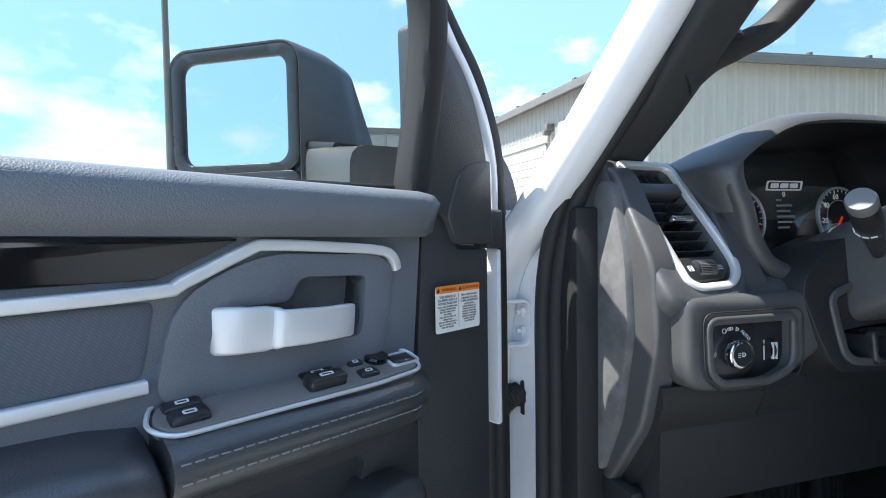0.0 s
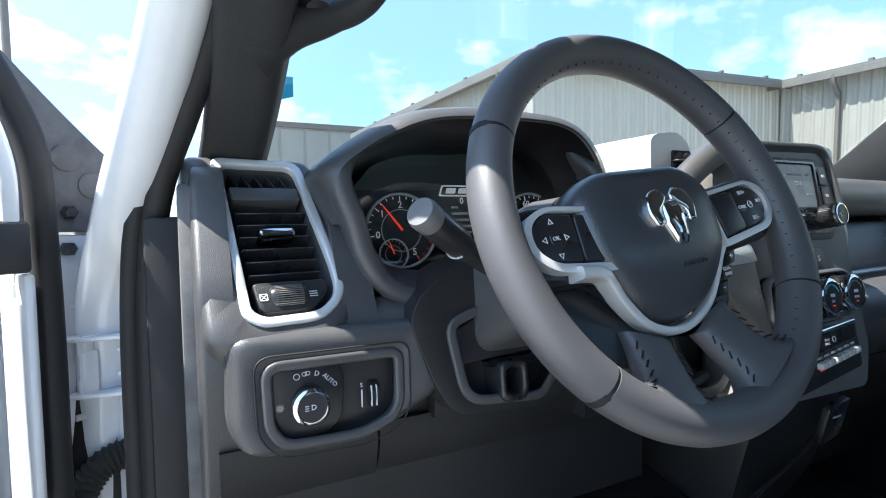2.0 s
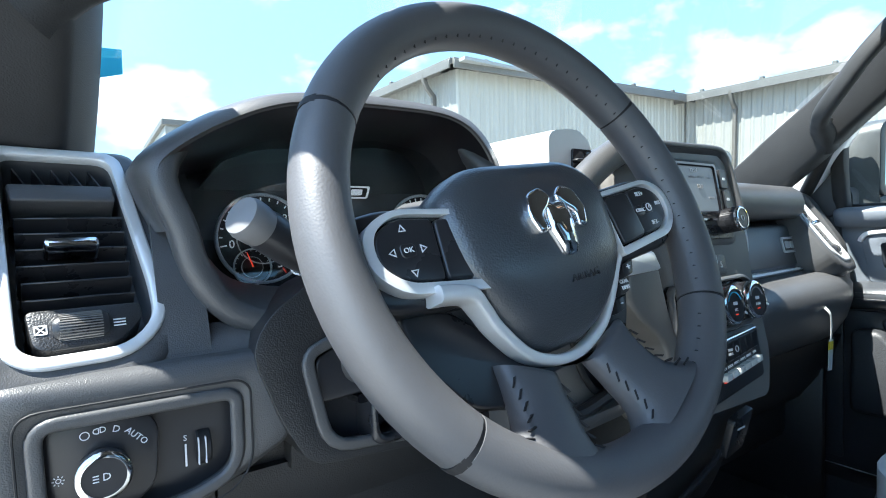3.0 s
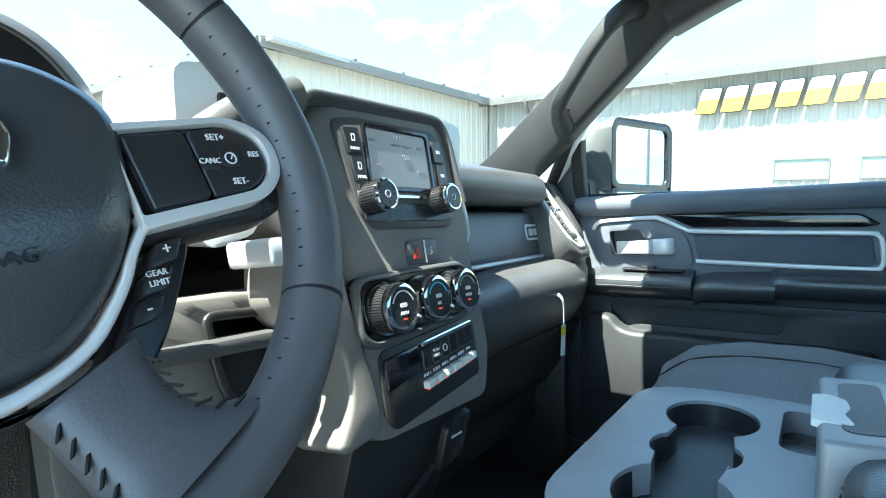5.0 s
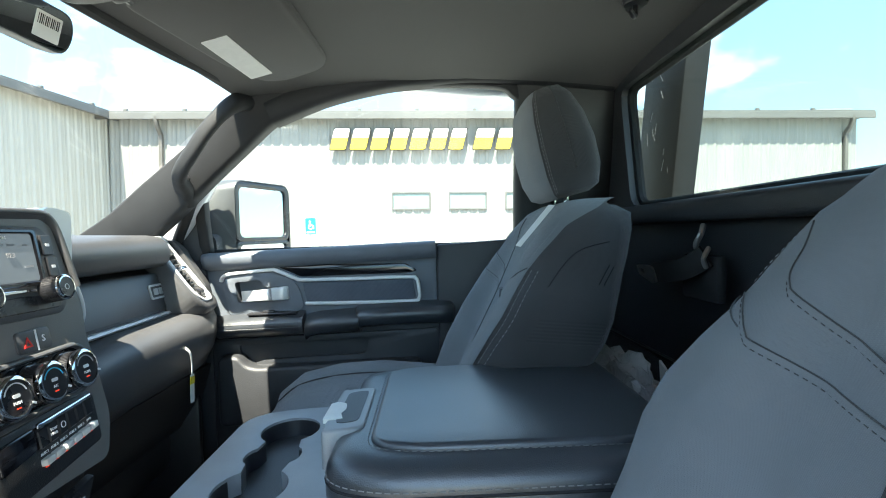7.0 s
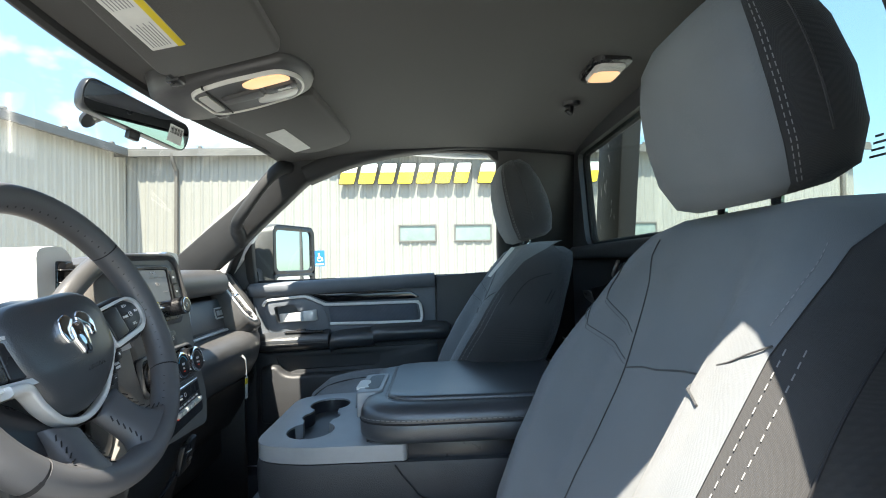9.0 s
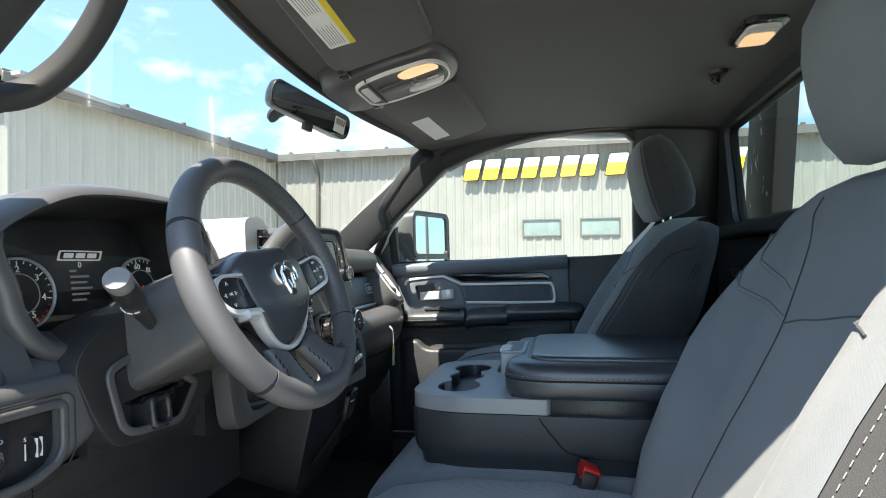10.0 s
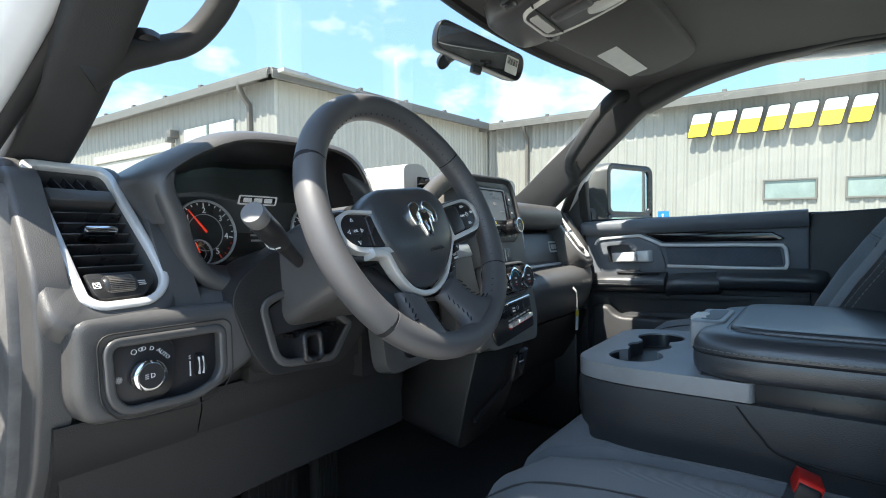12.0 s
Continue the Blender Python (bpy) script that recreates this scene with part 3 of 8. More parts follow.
part("base", lathe([(0.22, 0), (0.22, 0.3), (0.0, 0.32)], 12, Matrix.Translation((-4.07, 14, 0))), SIDING_LIFTED, pole)
part("arm", tube([(-4.07, 14, 11.8), (-3.4, 14, 12.1), (-2.6, 14, 12.15)], 0.04, 8), PIPE, pole)
pole_b = empty("yard_pole", "tall thin grey light pole with an arm", "pole", at=(16, -22, 0))
part("shaft", lathe([(0.11, 0), (0.085, 3), (0.06, 7.0), (0.0, 7.02)], 12, Matrix.Translation((16, -22, 0))), PIPE, pole_b)
part("arm", tube([(16, -22, 6.9), (16.4, -22, 7.1), (16.9, -22, 7.1)], 0.04, 8), PIPE, pole_b)


def tree(at, h, seed):
    """A tapered trunk, forked limbs and a crown of many small leaves with gaps."""
    rnd = random.Random(seed)
    root = empty("tree", "leafy green tree behind the yard", "tree", "trees behind the yard", at=at)
    o = Vector(at)
    limbs = [tube([o, o + Vector((0.05, 0.1, h * 0.25)), o + Vector((0.15, 0.1, h * 0.5))], 0.16, 8, up=(1, 0, 0), scales=[1, 0.8, 0.55])]
    tips = []
    for k in range(9):
        a, r = k * 2.4, rnd.uniform(0.16, 0.34) * h
        s = o + Vector((0.1, 0.1, h * rnd.uniform(0.25, 0.5)))
        e = s + Vector((r * math.cos(a), r * math.sin(a), h * rnd.uniform(0.15, 0.42)))
        limbs.append(tube([s, s.lerp(e, 0.5) + Vector((0, 0, 0.15)), e], 0.06, 6, up=(0.3, 0.2, 0.1), scales=[1, 0.7, 0.3]))
        tips += [e, s.lerp(e, 0.7)]
    part("trunk", joined(*limbs), BARK, root)
    verts, faces = [], []
    for tip in tips:
        for _ in range(230):
            p = tip + Vector((rnd.gauss(0, 1), rnd.gauss(0, 1), rnd.gauss(0, 0.75))) * h * 0.085
            u = Vector((rnd.gauss(0, 1), rnd.gauss(0, 1), rnd.gauss(0, 1))).normalized()
            v = u.orthogonal().normalized()
            s = rnd.uniform(0.07, 0.15)
            i = len(verts)
            verts += [p - u * s, p + v * s * 0.5, p + u * s, p - v * s * 0.5]
            faces.append((i, i + 1, i + 2, i + 3))
    me = bpy.data.meshes.new("crown")
    me.from_pydata(verts, [], faces)
    me.materials.append(LEAF)
    ob = new("crown", me)
    ob.parent = root
    ob.matrix_parent_inverse = Matrix.Translation(-o)


for k, (tx, ty, th) in enumerate(((-9, -24, 5.5), (-14, -26, 6.5), (-19, -23, 5.0), (-4.5, -28, 6.0))):
    tree((tx, ty, 0), th, k + 3)


# ---- the cab's shell ----
def front_y(x):
    return -0.075 - 0.23 * x * x


def base_y(x):
    return 0.40 - 0.11 * x * x


thing("floor", box(-0.80, 0.80, -1.08, 0.62, 0.76, 0.80), CARPET, "black carpeted truck cab floor", "floor", kind="structure")
thing("wall_front", box(-0.82, 0.82, 0.60, 0.66, 0.78, 1.50), DOOR_DARK, "black firewall behind the dashboard", "wall", kind="structure")


def roof_rings(lift, half, drop):
    rows = []
    for i in range(13):
        v = i / 12
        row = []
        for j in range(25):
            u = -1 + 2 * j / 24
            x = u * half
            yf = front_y(x * 0.62 / half)
            y = yf + v * (-1.09 - yf)
            z = 1.912 + 0.05 * math.sin(min(1.0, v * 1.6) * math.pi / 2) - 0.05 * max(0, v - 0.55) ** 1.5 * 2
            row.append((x, y, z + lift - drop * abs(u) ** 4))
        rows.append(row)
    return rows


lower, upper = roof_rings(0.0, 0.70, 0.035), roof_rings(0.03, 0.70, 0.035)
bm = joined(loft(lower, closed=False), loft([r[::-1] for r in upper], closed=False))
thing("ceiling", bm, HEADLINER, "charcoal felt headliner, gently arched", "ceiling", kind="structure", sharp=60)
bm = loft(roof_rings(0.045, 0.77, 0.03), closed=False)
thing("roof", bm, WHITE, "white painted steel cab roof", "roof", kind="structure", sharp=60)

# rear wall with its window
hole = rounded([(-0.60, 1.598), (0.60, 1.598), (0.655, 1.892), (-0.655, 1.892)], 0.04, 3)
thing("wall_rear", plate_with_opening([(-0.82, 0.78), (0.82, 0.78), (0.80, 1.50), (0.72, 1.96), (-0.72, 1.96), (-0.80, 1.50)], hole, 0.03, basis((0, -1.085, 0), (1, 0, 0), (0, 0, 1))),
      DOOR_DARK, "black trimmed rear cab wall below the rear window", "wall", kind="structure")
rw = empty("window_1", "fixed rear window with a black rubber surround", "window", at=(0, -1.09, 1.6))
rw["kind"] = "structure"
rp = part("pane", prism(hole, 0.004, basis((0, -1.10, 0), (1, 0, 0), (0, 0, 1))), GLASS, rw)
rp.visible_shadow = False
part("window_frame", sweep([(p[0], -1.112, p[1]) for p in hole], circle(0.012, 8), up=(0, 1, 0), closed=True), RUBBER, rw)
part("window_sill", box(-0.62, 0.62, -1.10, -1.035, 1.555, 1.595, 0.012, 3), DOOR_DARK, rw)

# windscreen
ws = empty("windscreen", "raked clear windscreen, faintly smeared", "window", at=(0, 0.2, 1.7))
ws["kind"] = "structure"
rows = []
for i in range(9):
    v = i / 8
    row = []
    for j in range(25):
        u = -1 + 2 * j / 24
        xb, xt = 0.745 * u, 0.632 * u
        b, t = Vector((xb, base_y(xb), 1.49)), Vector((xt, front_y(xt), 1.917))
        p = b.lerp(t, v)
        p.y += 0.02 * math.sin(v * math.pi)
        row.append(p)
    rows.append(row)
wp = part("pane", loft(rows, closed=False), WSGLASS, ws, sharp=80)
wp.visible_shadow = False
part("window_frame", tube([(0.632 * u / 12, front_y(0.632 * u / 12) + 0.002, 1.912) for u in range(-12, 13)], 0.012, 8), RUBBER, ws)


def pillars(side):
    """Interior trim, seal, grab handle and painted outer skin of one A-pillar, roof rail and B-pillar."""
    def s(pts):
        return [(p[0] * side, p[1], p[2]) for p in pts]
    who = "driver" if side < 0 else "passenger"
    levels = ((1.46, 0.215, 0.740, 0.400, 0.674), (1.55, 0.112, 0.716, 0.290, 0.662), (1.617, 0.030, 0.706, 0.185, 0.654), (1.69, -0.050, 0.700, 0.095, 0.648), (1.77, -0.140, 0.698, -0.006, 0.645), (1.835, -0.213, 0.698, -0.080, 0.640), (1.905, -0.315, 0.700, -0.160, 0.632))
    rings = []
    for z, yr, xr, yf, xi in levels:
        ring = rounded([(xi, yf), (xi + 0.05, yf + 0.012), (xr + 0.034, yr + 0.02), (xr + 0.030, yr - 0.004), (xr - 0.030, yr - 0.012), (xi + 0.006, yr + 0.45 * (yf - yr))], [0.008, 0.01, 0.01, 0.01, 0.02, 0.03], 4)
        rings.append([(x * side, y, z) for x, y in (ring if side > 0 else ring[::-1])])
    pil = thing("trim", loft([[tuple(v) for v in r_] for r_ in zip(*[smooth_line(c_, 4) for c_ in zip(*rings)])]), PILLAR, "black moulded windscreen pillar trim", "trim", kind="structure", sharp=50)
    rail = smooth_line(s([(0.680, -0.215, 1.856), (0.682, -0.345, 1.906), (0.69, -0.49, 1.940), (0.70, -0.604, 1.953), (0.70, -0.72, 1.957), (0.70, -0.85, 1.950), (0.70, -1.08, 1.93)]), 5)
    thing("trim", sweep(rail, rrect(0.085, 0.062, 0.024, 4), up=(0, 0, 1)), PILLAR, "black moulded roof rail trim above the door", "trim", kind="structure", sharp=50)
    bpil = s([(0.79, -0.965, 0.82), (0.79, -0.965, 1.50), (0.745, -0.965, 1.75), (0.705, -0.965, 1.95)])
    thing("trim", sweep(smooth_line(bpil, 4), rrect(0.05, 0.27, 0.02, 3), up=(0, 1, 0)), DASH_LOW, "black moulded door post trim", "trim", kind="structure", sharp=50)
    # grab handle on the pillar
    g = empty("grab_handle", "black moulded grab handle on the windscreen pillar", "handle", "pillar grab handles", at=(0.65 * side, -0.05, 1.70))
    bar = smooth_line(s([(0.700, 0.015, 1.655), (0.668, 0.002, 1.678), (0.632, -0.006, 1.690), (0.605, -0.016, 1.701), (0.588, -0.032, 1.718), (0.575, -0.062, 1.752), (0.572, -0.098, 1.800), (0.585, -0.135, 1.846), (0.615, -0.155, 1.872), (0.655, -0.165, 1.885)]), 5)
    grow = [1.9 - 0.9 * min(1.0, i / 12) if i < 20 else 1.0 + 0.6 * max(0.0, (i - 33) / 12) for i in range(len(bar))]
    part("grip", sweep(bar, rrect(0.026, 0.034, 0.012, 4), up=(0, 0.8, 0.58), scales=grow), PILLAR, g, sharp=60)
    part("seam", sweep([p + Vector((0, -0.0118, 0.0105)) for p in bar[14:38]], circle(0.0011, 6), up=(0, 0.8, 0.58)), RUBBER, g)
    part("cap", lathe([(0.0, 0.012), (0.012, 0.010), (0.018, 0.0)], 14, basis(s([(0.640, -0.012, 1.700)])[0], (1, 0, 0), (0, -0.6, 0.8)) @ Matrix.Diagonal((1, 0.6, 1, 1))), SMOOTH, g)
    seal = smooth_line(s([(0.802, 0.127, 0.84), (0.802, 0.127, 1.20), (0.800, 0.125, 1.40), (0.785, 0.090, 1.52), (0.757, 0.045, 1.60), (0.730, 0.0, 1.67), (0.706, -0.075, 1.752), (0.680, -0.165, 1.838), (0.690, -0.32, 1.912), (0.712, -0.55, 1.950), (0.728, -0.80, 1.928), (0.728, -0.87, 1.88), (0.80, -0.90, 1.52), (0.815, -0.90, 0.84)]), 6)
    thing("trim", tube(seal, 0.0135, 8, up=lambda i, p: (p.x, 0.2, 0.1)), RUBBER, "black rubber door seal round the opening", "trim", kind="structure", sharp=70)
    thing("trim", tube([(p.x + 0.017 * side, p.y + 0.006, p.z + 0.004) for p in seal], 0.0115, 8, up=lambda i, p: (p.x, 0.2, 0.1)), RUBBER, "outer lip of the black rubber door seal", "trim", kind="structure", sharp=70)
    thing("trim", box(0.757 * side, 0.800 * side, 0.075, 0.132, 0.82, 1.50, 0.006, 2), RUBBER, "black rubber flange beside the dashboard end", "trim", kind="structure")
    skin = smooth_line(s([(0.862, 0.225, 0.80), (0.862, 0.225, 1.20), (0.850, 0.205, 1.40), (0.822, 0.135, 1.50), (0.795, 0.075, 1.58), (0.762, 0.005, 1.68), (0.732, -0.07, 1.778), (0.698, -0.165, 1.872), (0.708, -0.32, 1.955), (0.757, -0.52, 1.965), (0.787, -0.75, 1.957), (0.79, -1.08, 1.945)]), 5)
    thing("body_pillar", sweep(skin, rrect(0.055, 0.06, 0.02, 3), scales=[1.0 + 0.35 * max(0.0, min(1.0, (-0.4 - p.y) / 0.3)) for p in skin], up=lambda i, p: (-p.x * 0.2, 0.6, 0.8)), WHITE, "white painted windscreen pillar and roof edge", "body", kind="structure", sharp=50)
    jamb = [(0.775, 0.13), (0.802, 0.135), (0.812, 0.15), (0.822, 0.165), (0.826, 0.185), (0.838, 0.198), (0.862, 0.214), (0.905, 0.222), (0.905, 0.30), (0.775, 0.32)]
    jb = prism([(p[0] * side, p[1]) for p in (jamb if side > 0 else jamb[::-1])], 1.50, None, back=0.80)
    thing("body_jamb", jb, WHITE, "white painted hinge pillar of the door opening", "body", kind="structure", sharp=50)
    post = s([(0.835, -1.0, 0.80), (0.835, -1.0, 1.52), (0.765, -1.0, 1.96)])
    thing("body_post", sweep(post, rrect(0.03, 0.20, 0.01, 2), up=(0, 1, 0)), WHITE, "white painted door post", "body", kind="structure", sharp=50)
    thing("trim", box(0.735 * side, 0.757 * side, 0.02, 0.30, 0.80, 1.14, 0.008, 2), DASH_LOW, "black kick panel beside the footwell", "trim", kind="structure")
    thing("sill", box(0.757 * side, 0.88 * side, -1.08, 0.30, 0.72, 0.885, 0.015, 2), DOOR_DARK, "black plastic sill of the door opening", "sill", kind="structure")


pillars(-1)
pillars(1)
# hinge and black sheet added as shade between the open door and its pillar
thing("trim", box(-0.902, -0.842, 0.196, 0.232, 0.85, 1.385, 0.004, 2), RUBBER, "black sheet added as shade behind the door hinge", "trim", kind="structure")
hinge = empty("body_bracket", "white painted steel bracket bolted to the door pillar", "body", at=(-0.85, 0.18, 1.33))
hinge["kind"] = "structure"
part("strap", sweep(rounded_path([(-0.892, 0.186, 1.366), (-0.822, 0.180, 1.366), (-0.822, 0.180, 1.301), (-0.892, 0.188, 1.301)]), rrect(0.005, 0.032, 0.002, 2), up=(0, 1, 0)), WHITE, hinge, sharp=40)
part("barrel", lathe([(0.0, -0.030), (0.0085, -0.030), (0.0085, -0.016), (0.0070, -0.012), (0.0070, 0.012), (0.0085, 0.016), (0.0085, 0.030), (0.0, 0.030)], 16, Matrix.Translation((-0.868, 0.184, 1.333))), WHITE, hinge)
for z_ in (1.348, 1.320):
    part("bolt", lathe([(0.0, 0.012), (0.004, 0.012), (0.004, 0.006), (0.0075, 0.006), (0.0075, 0.0), (0.0, 0.0)], 6, basis((-0.825, 0.182, z_), (0, 1, 0), (0, 0, 1)) @ Matrix.Rotation(math.pi, 4, "Y")), WHITE, hinge)
hood = empty("bonnet", "white painted truck bonnet and wings", "body", at=(0, 1, 1.3))
part("panel", loft([[(x, y, 1.44 - 0.10 * (x / 0.9) ** 2 - 0.06 * max(0, y - 0.6)) for x in [-0.86 + 0.0717 * k for k in range(25)]] for y in (0.48, 0.7, 1.0, 1.4, 1.75)], closed=False), WHITE, hood, sharp=60)
for sd in (-1, 1):
    part("wing", box(0.80 * sd, 0.98 * sd, 0.33, 1.75, 0.75, 1.33, 0.05, 3), WHITE, hood)
part("cowl", box(-0.80, 0.80, 0.335, 0.62, 1.38, 1.478, 0.02, 2), SMOOTH, hood)


# ---- dashboard ----
dash = empty("dashboard", "dark grained dashboard with silver vent surrounds", "dashboard", at=(0, 0.1, 1.35))


def along_x(profile, xs, shift=None, m=None):
    """A profile of (y, z) drawn along x; shift(x, y, z) may bend it."""
    rings = []
    for x in xs:
        rings.append([(x, *(shift(x, y, z) if shift else (y, z))) for y, z in profile])
    return loft(rings)


def steps(a, b, n):
    return [a + (b - a) * i / n for i in range(n + 1)]


def to_glass(x, y, z):
    if y > 0.13:
        k = (y - 0.13) / 0.25
        y = 0.13 + k * max(0.02, base_y(x) - 0.02 - 0.13)
    return y, z


def centre_in(x, y, z):
    return (y - 0.032 * max(0.0, (0.66 - x) / 0.53) if y < 0.09 else y), z


# top pad from the centre to the passenger's side, and a lower one towards the driver's
part("top_pad", along_x([(0.38, 1.48), (0.38, 1.515), (0.30, 1.545), (0.15, 1.562), (0.07, 1.564), (0.040, 1.559), (0.022, 1.546), (0.015, 1.525), (0.019, 1.503), (0.032, 1.491), (0.065, 1.487), (0.10, 1.478)], steps(0.10, 0.606, 14), lambda x, y, z: to_glass(x, *centre_in(x, y, z))), DASH, dash, sharp=50)
part("top_pad", along_x([(0.38, 1.48), (0.38, 1.515), (0.30, 1.545), (0.20, 1.552), (0.13, 1.55), (0.11, 1.53), (0.11, 1.48)], steps(-0.755, 0.12, 16), to_glass), DASH, dash, sharp=50)
part("groove_panel", along_x([(0.10, 1.508), (0.078, 1.506), (0.072, 1.490), (0.060, 1.478), (0.052, 1.474), (0.10, 1.470)], steps(0.12, 0.625, 6)), DASH_LOW, dash)
part("trim_panel", along_x([(0.10, 1.478), (0.052, 1.476), (0.045, 1.470), (0.026, 1.394), (0.030, 1.386), (0.10, 1.384)], steps(0.13, 0.608, 8), centre_in), DASH, dash, "flat grained trim panel")
part("trim_strip", along_x([(0.05, 1.3855), (0.020, 1.3855), (0.016, 1.3815), (0.020, 1.3775), (0.05, 1.3775)], steps(0.13, 0.628, 8), centre_in), SILVER, dash, "thin silver strip")
part("lower_pad", along_x([(0.12, 1.378), (0.02, 1.378), (-0.025, 1.374), (-0.050, 1.364), (-0.064, 1.345), (-0.066, 1.315), (-0.056, 1.275), (-0.036, 1.240), (-0.004, 1.222), (0.12, 1.215)], steps(0.115, 0.79, 14), lambda x, y, z: (y + 0.05 * max(0, (x - 0.55) / 0.24) ** 2, z - 0.015 * max(0, (0.35 - x) / 0.25))), DASH, dash, sharp=50)
glove = part("glove_box", along_x([(0.12, 1.218), (0.0, 1.218), (0.004, 1.20), (0.03, 1.12), (0.07, 1.06), (0.16, 1.04), (0.20, 1.20)], steps(0.16, 0.775, 8)), DASH_LOW, dash, "dull black glove box front")
part("latch", joined(prism(rounded([(0.0, 0.0), (0.06, 0.008), (0.062, 0.034), (0.006, 0.030)], 0.008), 0.006, basis((0.235, 0.012, 1.168), (1, 0, 0), (0, 0.3, 1)), 0.002), tube([(0.25, 0.004, 1.185), (0.265, 0.0, 1.180), (0.285, 0.004, 1.188)], 0.004, 6)), SMOOTH, glove)
part("lower_panel", box(0.12, 0.79, 0.10, 0.30, 0.95, 1.06, 0.02, 2), DASH_LOW, dash)

# side vents
VX, VY = Vector((1, 0.10, 0.0)).normalized(), Vector((0, 0.592, 0.806))


def side_vent(side):
    """Silver surround with louvres, a tab and a shut-off wheel, set in a padded pod."""
    o = Vector((-0.7215, -0.029, 1.397))
    m = basis(o, VX if side < 0 else Vector((1, -0.15, 0)), VY)
    if side > 0:
        m = Matrix.Diagonal((-1, 1, 1, 1)) @ m
    outer = rounded([(-0.004, 0.200), (0.002, 0.008), (0.018, -0.004), (0.078, -0.003), (0.105, 0.024), (0.105, 0.060), (0.090, 0.198)], [0.012, 0.008, 0.01, 0.02, 0.02, 0.02, 0.016], 4)
    inner = rounded([(0.0055, 0.1905), (0.0110, 0.0135), (0.022, 0.0055), (0.0745, 0.0065), (0.0955, 0.0275), (0.0955, 0.060), (0.0812, 0.189)], [0.010, 0.006, 0.008, 0.014, 0.014, 0.014, 0.012], 4)
    podline = rounded([(-0.032, 0.206), (-0.030, -0.012), (0.0, -0.026), (0.085, -0.026), (0.116, 0.012), (0.118, 0.07), (0.104, 0.206)], [0.014, 0.02, 0.02, 0.03, 0.03, 0.02, 0.016], 4)
    part("vent_pod", plate_with_opening(podline, inner, 0.005, None, -0.060 if side < 0 else -0.085, soft=0.010), DASH, dash, m=m, sharp=50)
    vent = part("air_vent", plate_with_opening(outer, inner, 0.0085, None, 0.0, soft=0.0022), SILVER, dash, "satin silver vent surround", m=m, sharp=50)
    part("well", prism([(x * 1.04 - 0.002, y * 1.02 - 0.002) for x, y in inner], -0.040, None, back=-0.046), PIANO, vent, m=m)
    part("brow", prism(rounded([(0.010, 0.160), (0.012, 0.143), (0.082, 0.143), (0.081, 0.160)], 0.003), 0.007, None, 0.004, 3, back=-0.03), DASH, vent, m=m)
    for k in range(6):
        b = 0.052 + 0.0150 * k
        part("louvre", box(0.0135 + (0.002 if k < 2 else 0), 0.086, b - 0.0009, b + 0.0009, -0.030, 0.001, 0.0006, 1, m=Matrix.Translation((0, b, -0.012)) @ Matrix.Rotation(radians(-14), 4, "X") @ Matrix.Translation((0, -b, 0.012))), SMOOTH, vent, m=m)
    for k in range(5):
        part("fin", box(-0.0006, 0.0006, -0.013, 0.013, -0.028, -0.004, m=Matrix.Translation((0.020 + 0.013 * k, 0.173, 0)) @ Matrix.Rotation(radians(24), 4, "Z")), SMOOTH, vent, m=m)
    part("tab", prism(rrect(0.036, 0.009, 0.004, 4, 0.048, 0.0975), 0.014, None, 0.003, 2, back=-0.006), CHROME, vent, "silver vent tab", m=m)
    sill = part("sill", prism(rounded([(0.0155, 0.045), (0.019, 0.016), (0.026, 0.011), (0.070, 0.012), (0.088, 0.030), (0.088, 0.045)], 0.006), 0.004, None, 0.003, 2, back=-0.03), DASH_LOW, vent, m=m)
    wh = part("shut_off_wheel", lathe([(0.0, -0.017), (0.009, -0.017), (0.0115, -0.0135), (0.0115, 0.0135), (0.009, 0.017), (0.0, 0.017)], 28, basis((0.048, 0.029, -0.001), (0, 0, 1), (0, 1, 0))), SMOOTH, sill, "ribbed shut-off wheel", m=m)
    part("rib", joined(*[box(0.0112, 0.0122, -0.0004, 0.0004, -0.013, 0.013, m=basis((0.048, 0.029, -0.001), (0, 0, 1), (0, 1, 0)) @ Matrix.Rotation(radians(-75 + 10 * k), 4, "Z")) for k in range(16)]), TAUPE, wh, m=m)
    part("mark", joined(plate_with_opening(rrect(0.0075, 0.0075, 0.0005, 1, 0.0245, 0.028), rrect(0.0060, 0.0060, 0.0005, 1, 0.0245, 0.028), 0.0047, None, 0.0040, 8),
                        box(-0.0045, 0.0045, -0.0004, 0.0004, 0.0040, 0.0047, m=Matrix.Translation((0.0245, 0.028, 0)) @ Matrix.Rotation(radians(45), 4, "Z")), box(-0.0045, 0.0045, -0.0004, 0.0004, 0.0040, 0.0047, m=Matrix.Translation((0.0245, 0.028, 0)) @ Matrix.Rotation(radians(-45), 4, "Z")),
                        *[box(0.068, 0.076, 0.0250 + 0.0025 * k, 0.0258 + 0.0025 * k, 0.0040, 0.0047) for k in range(3)]), MARK, sill, m=m)


side_vent(-1)
side_vent(1)
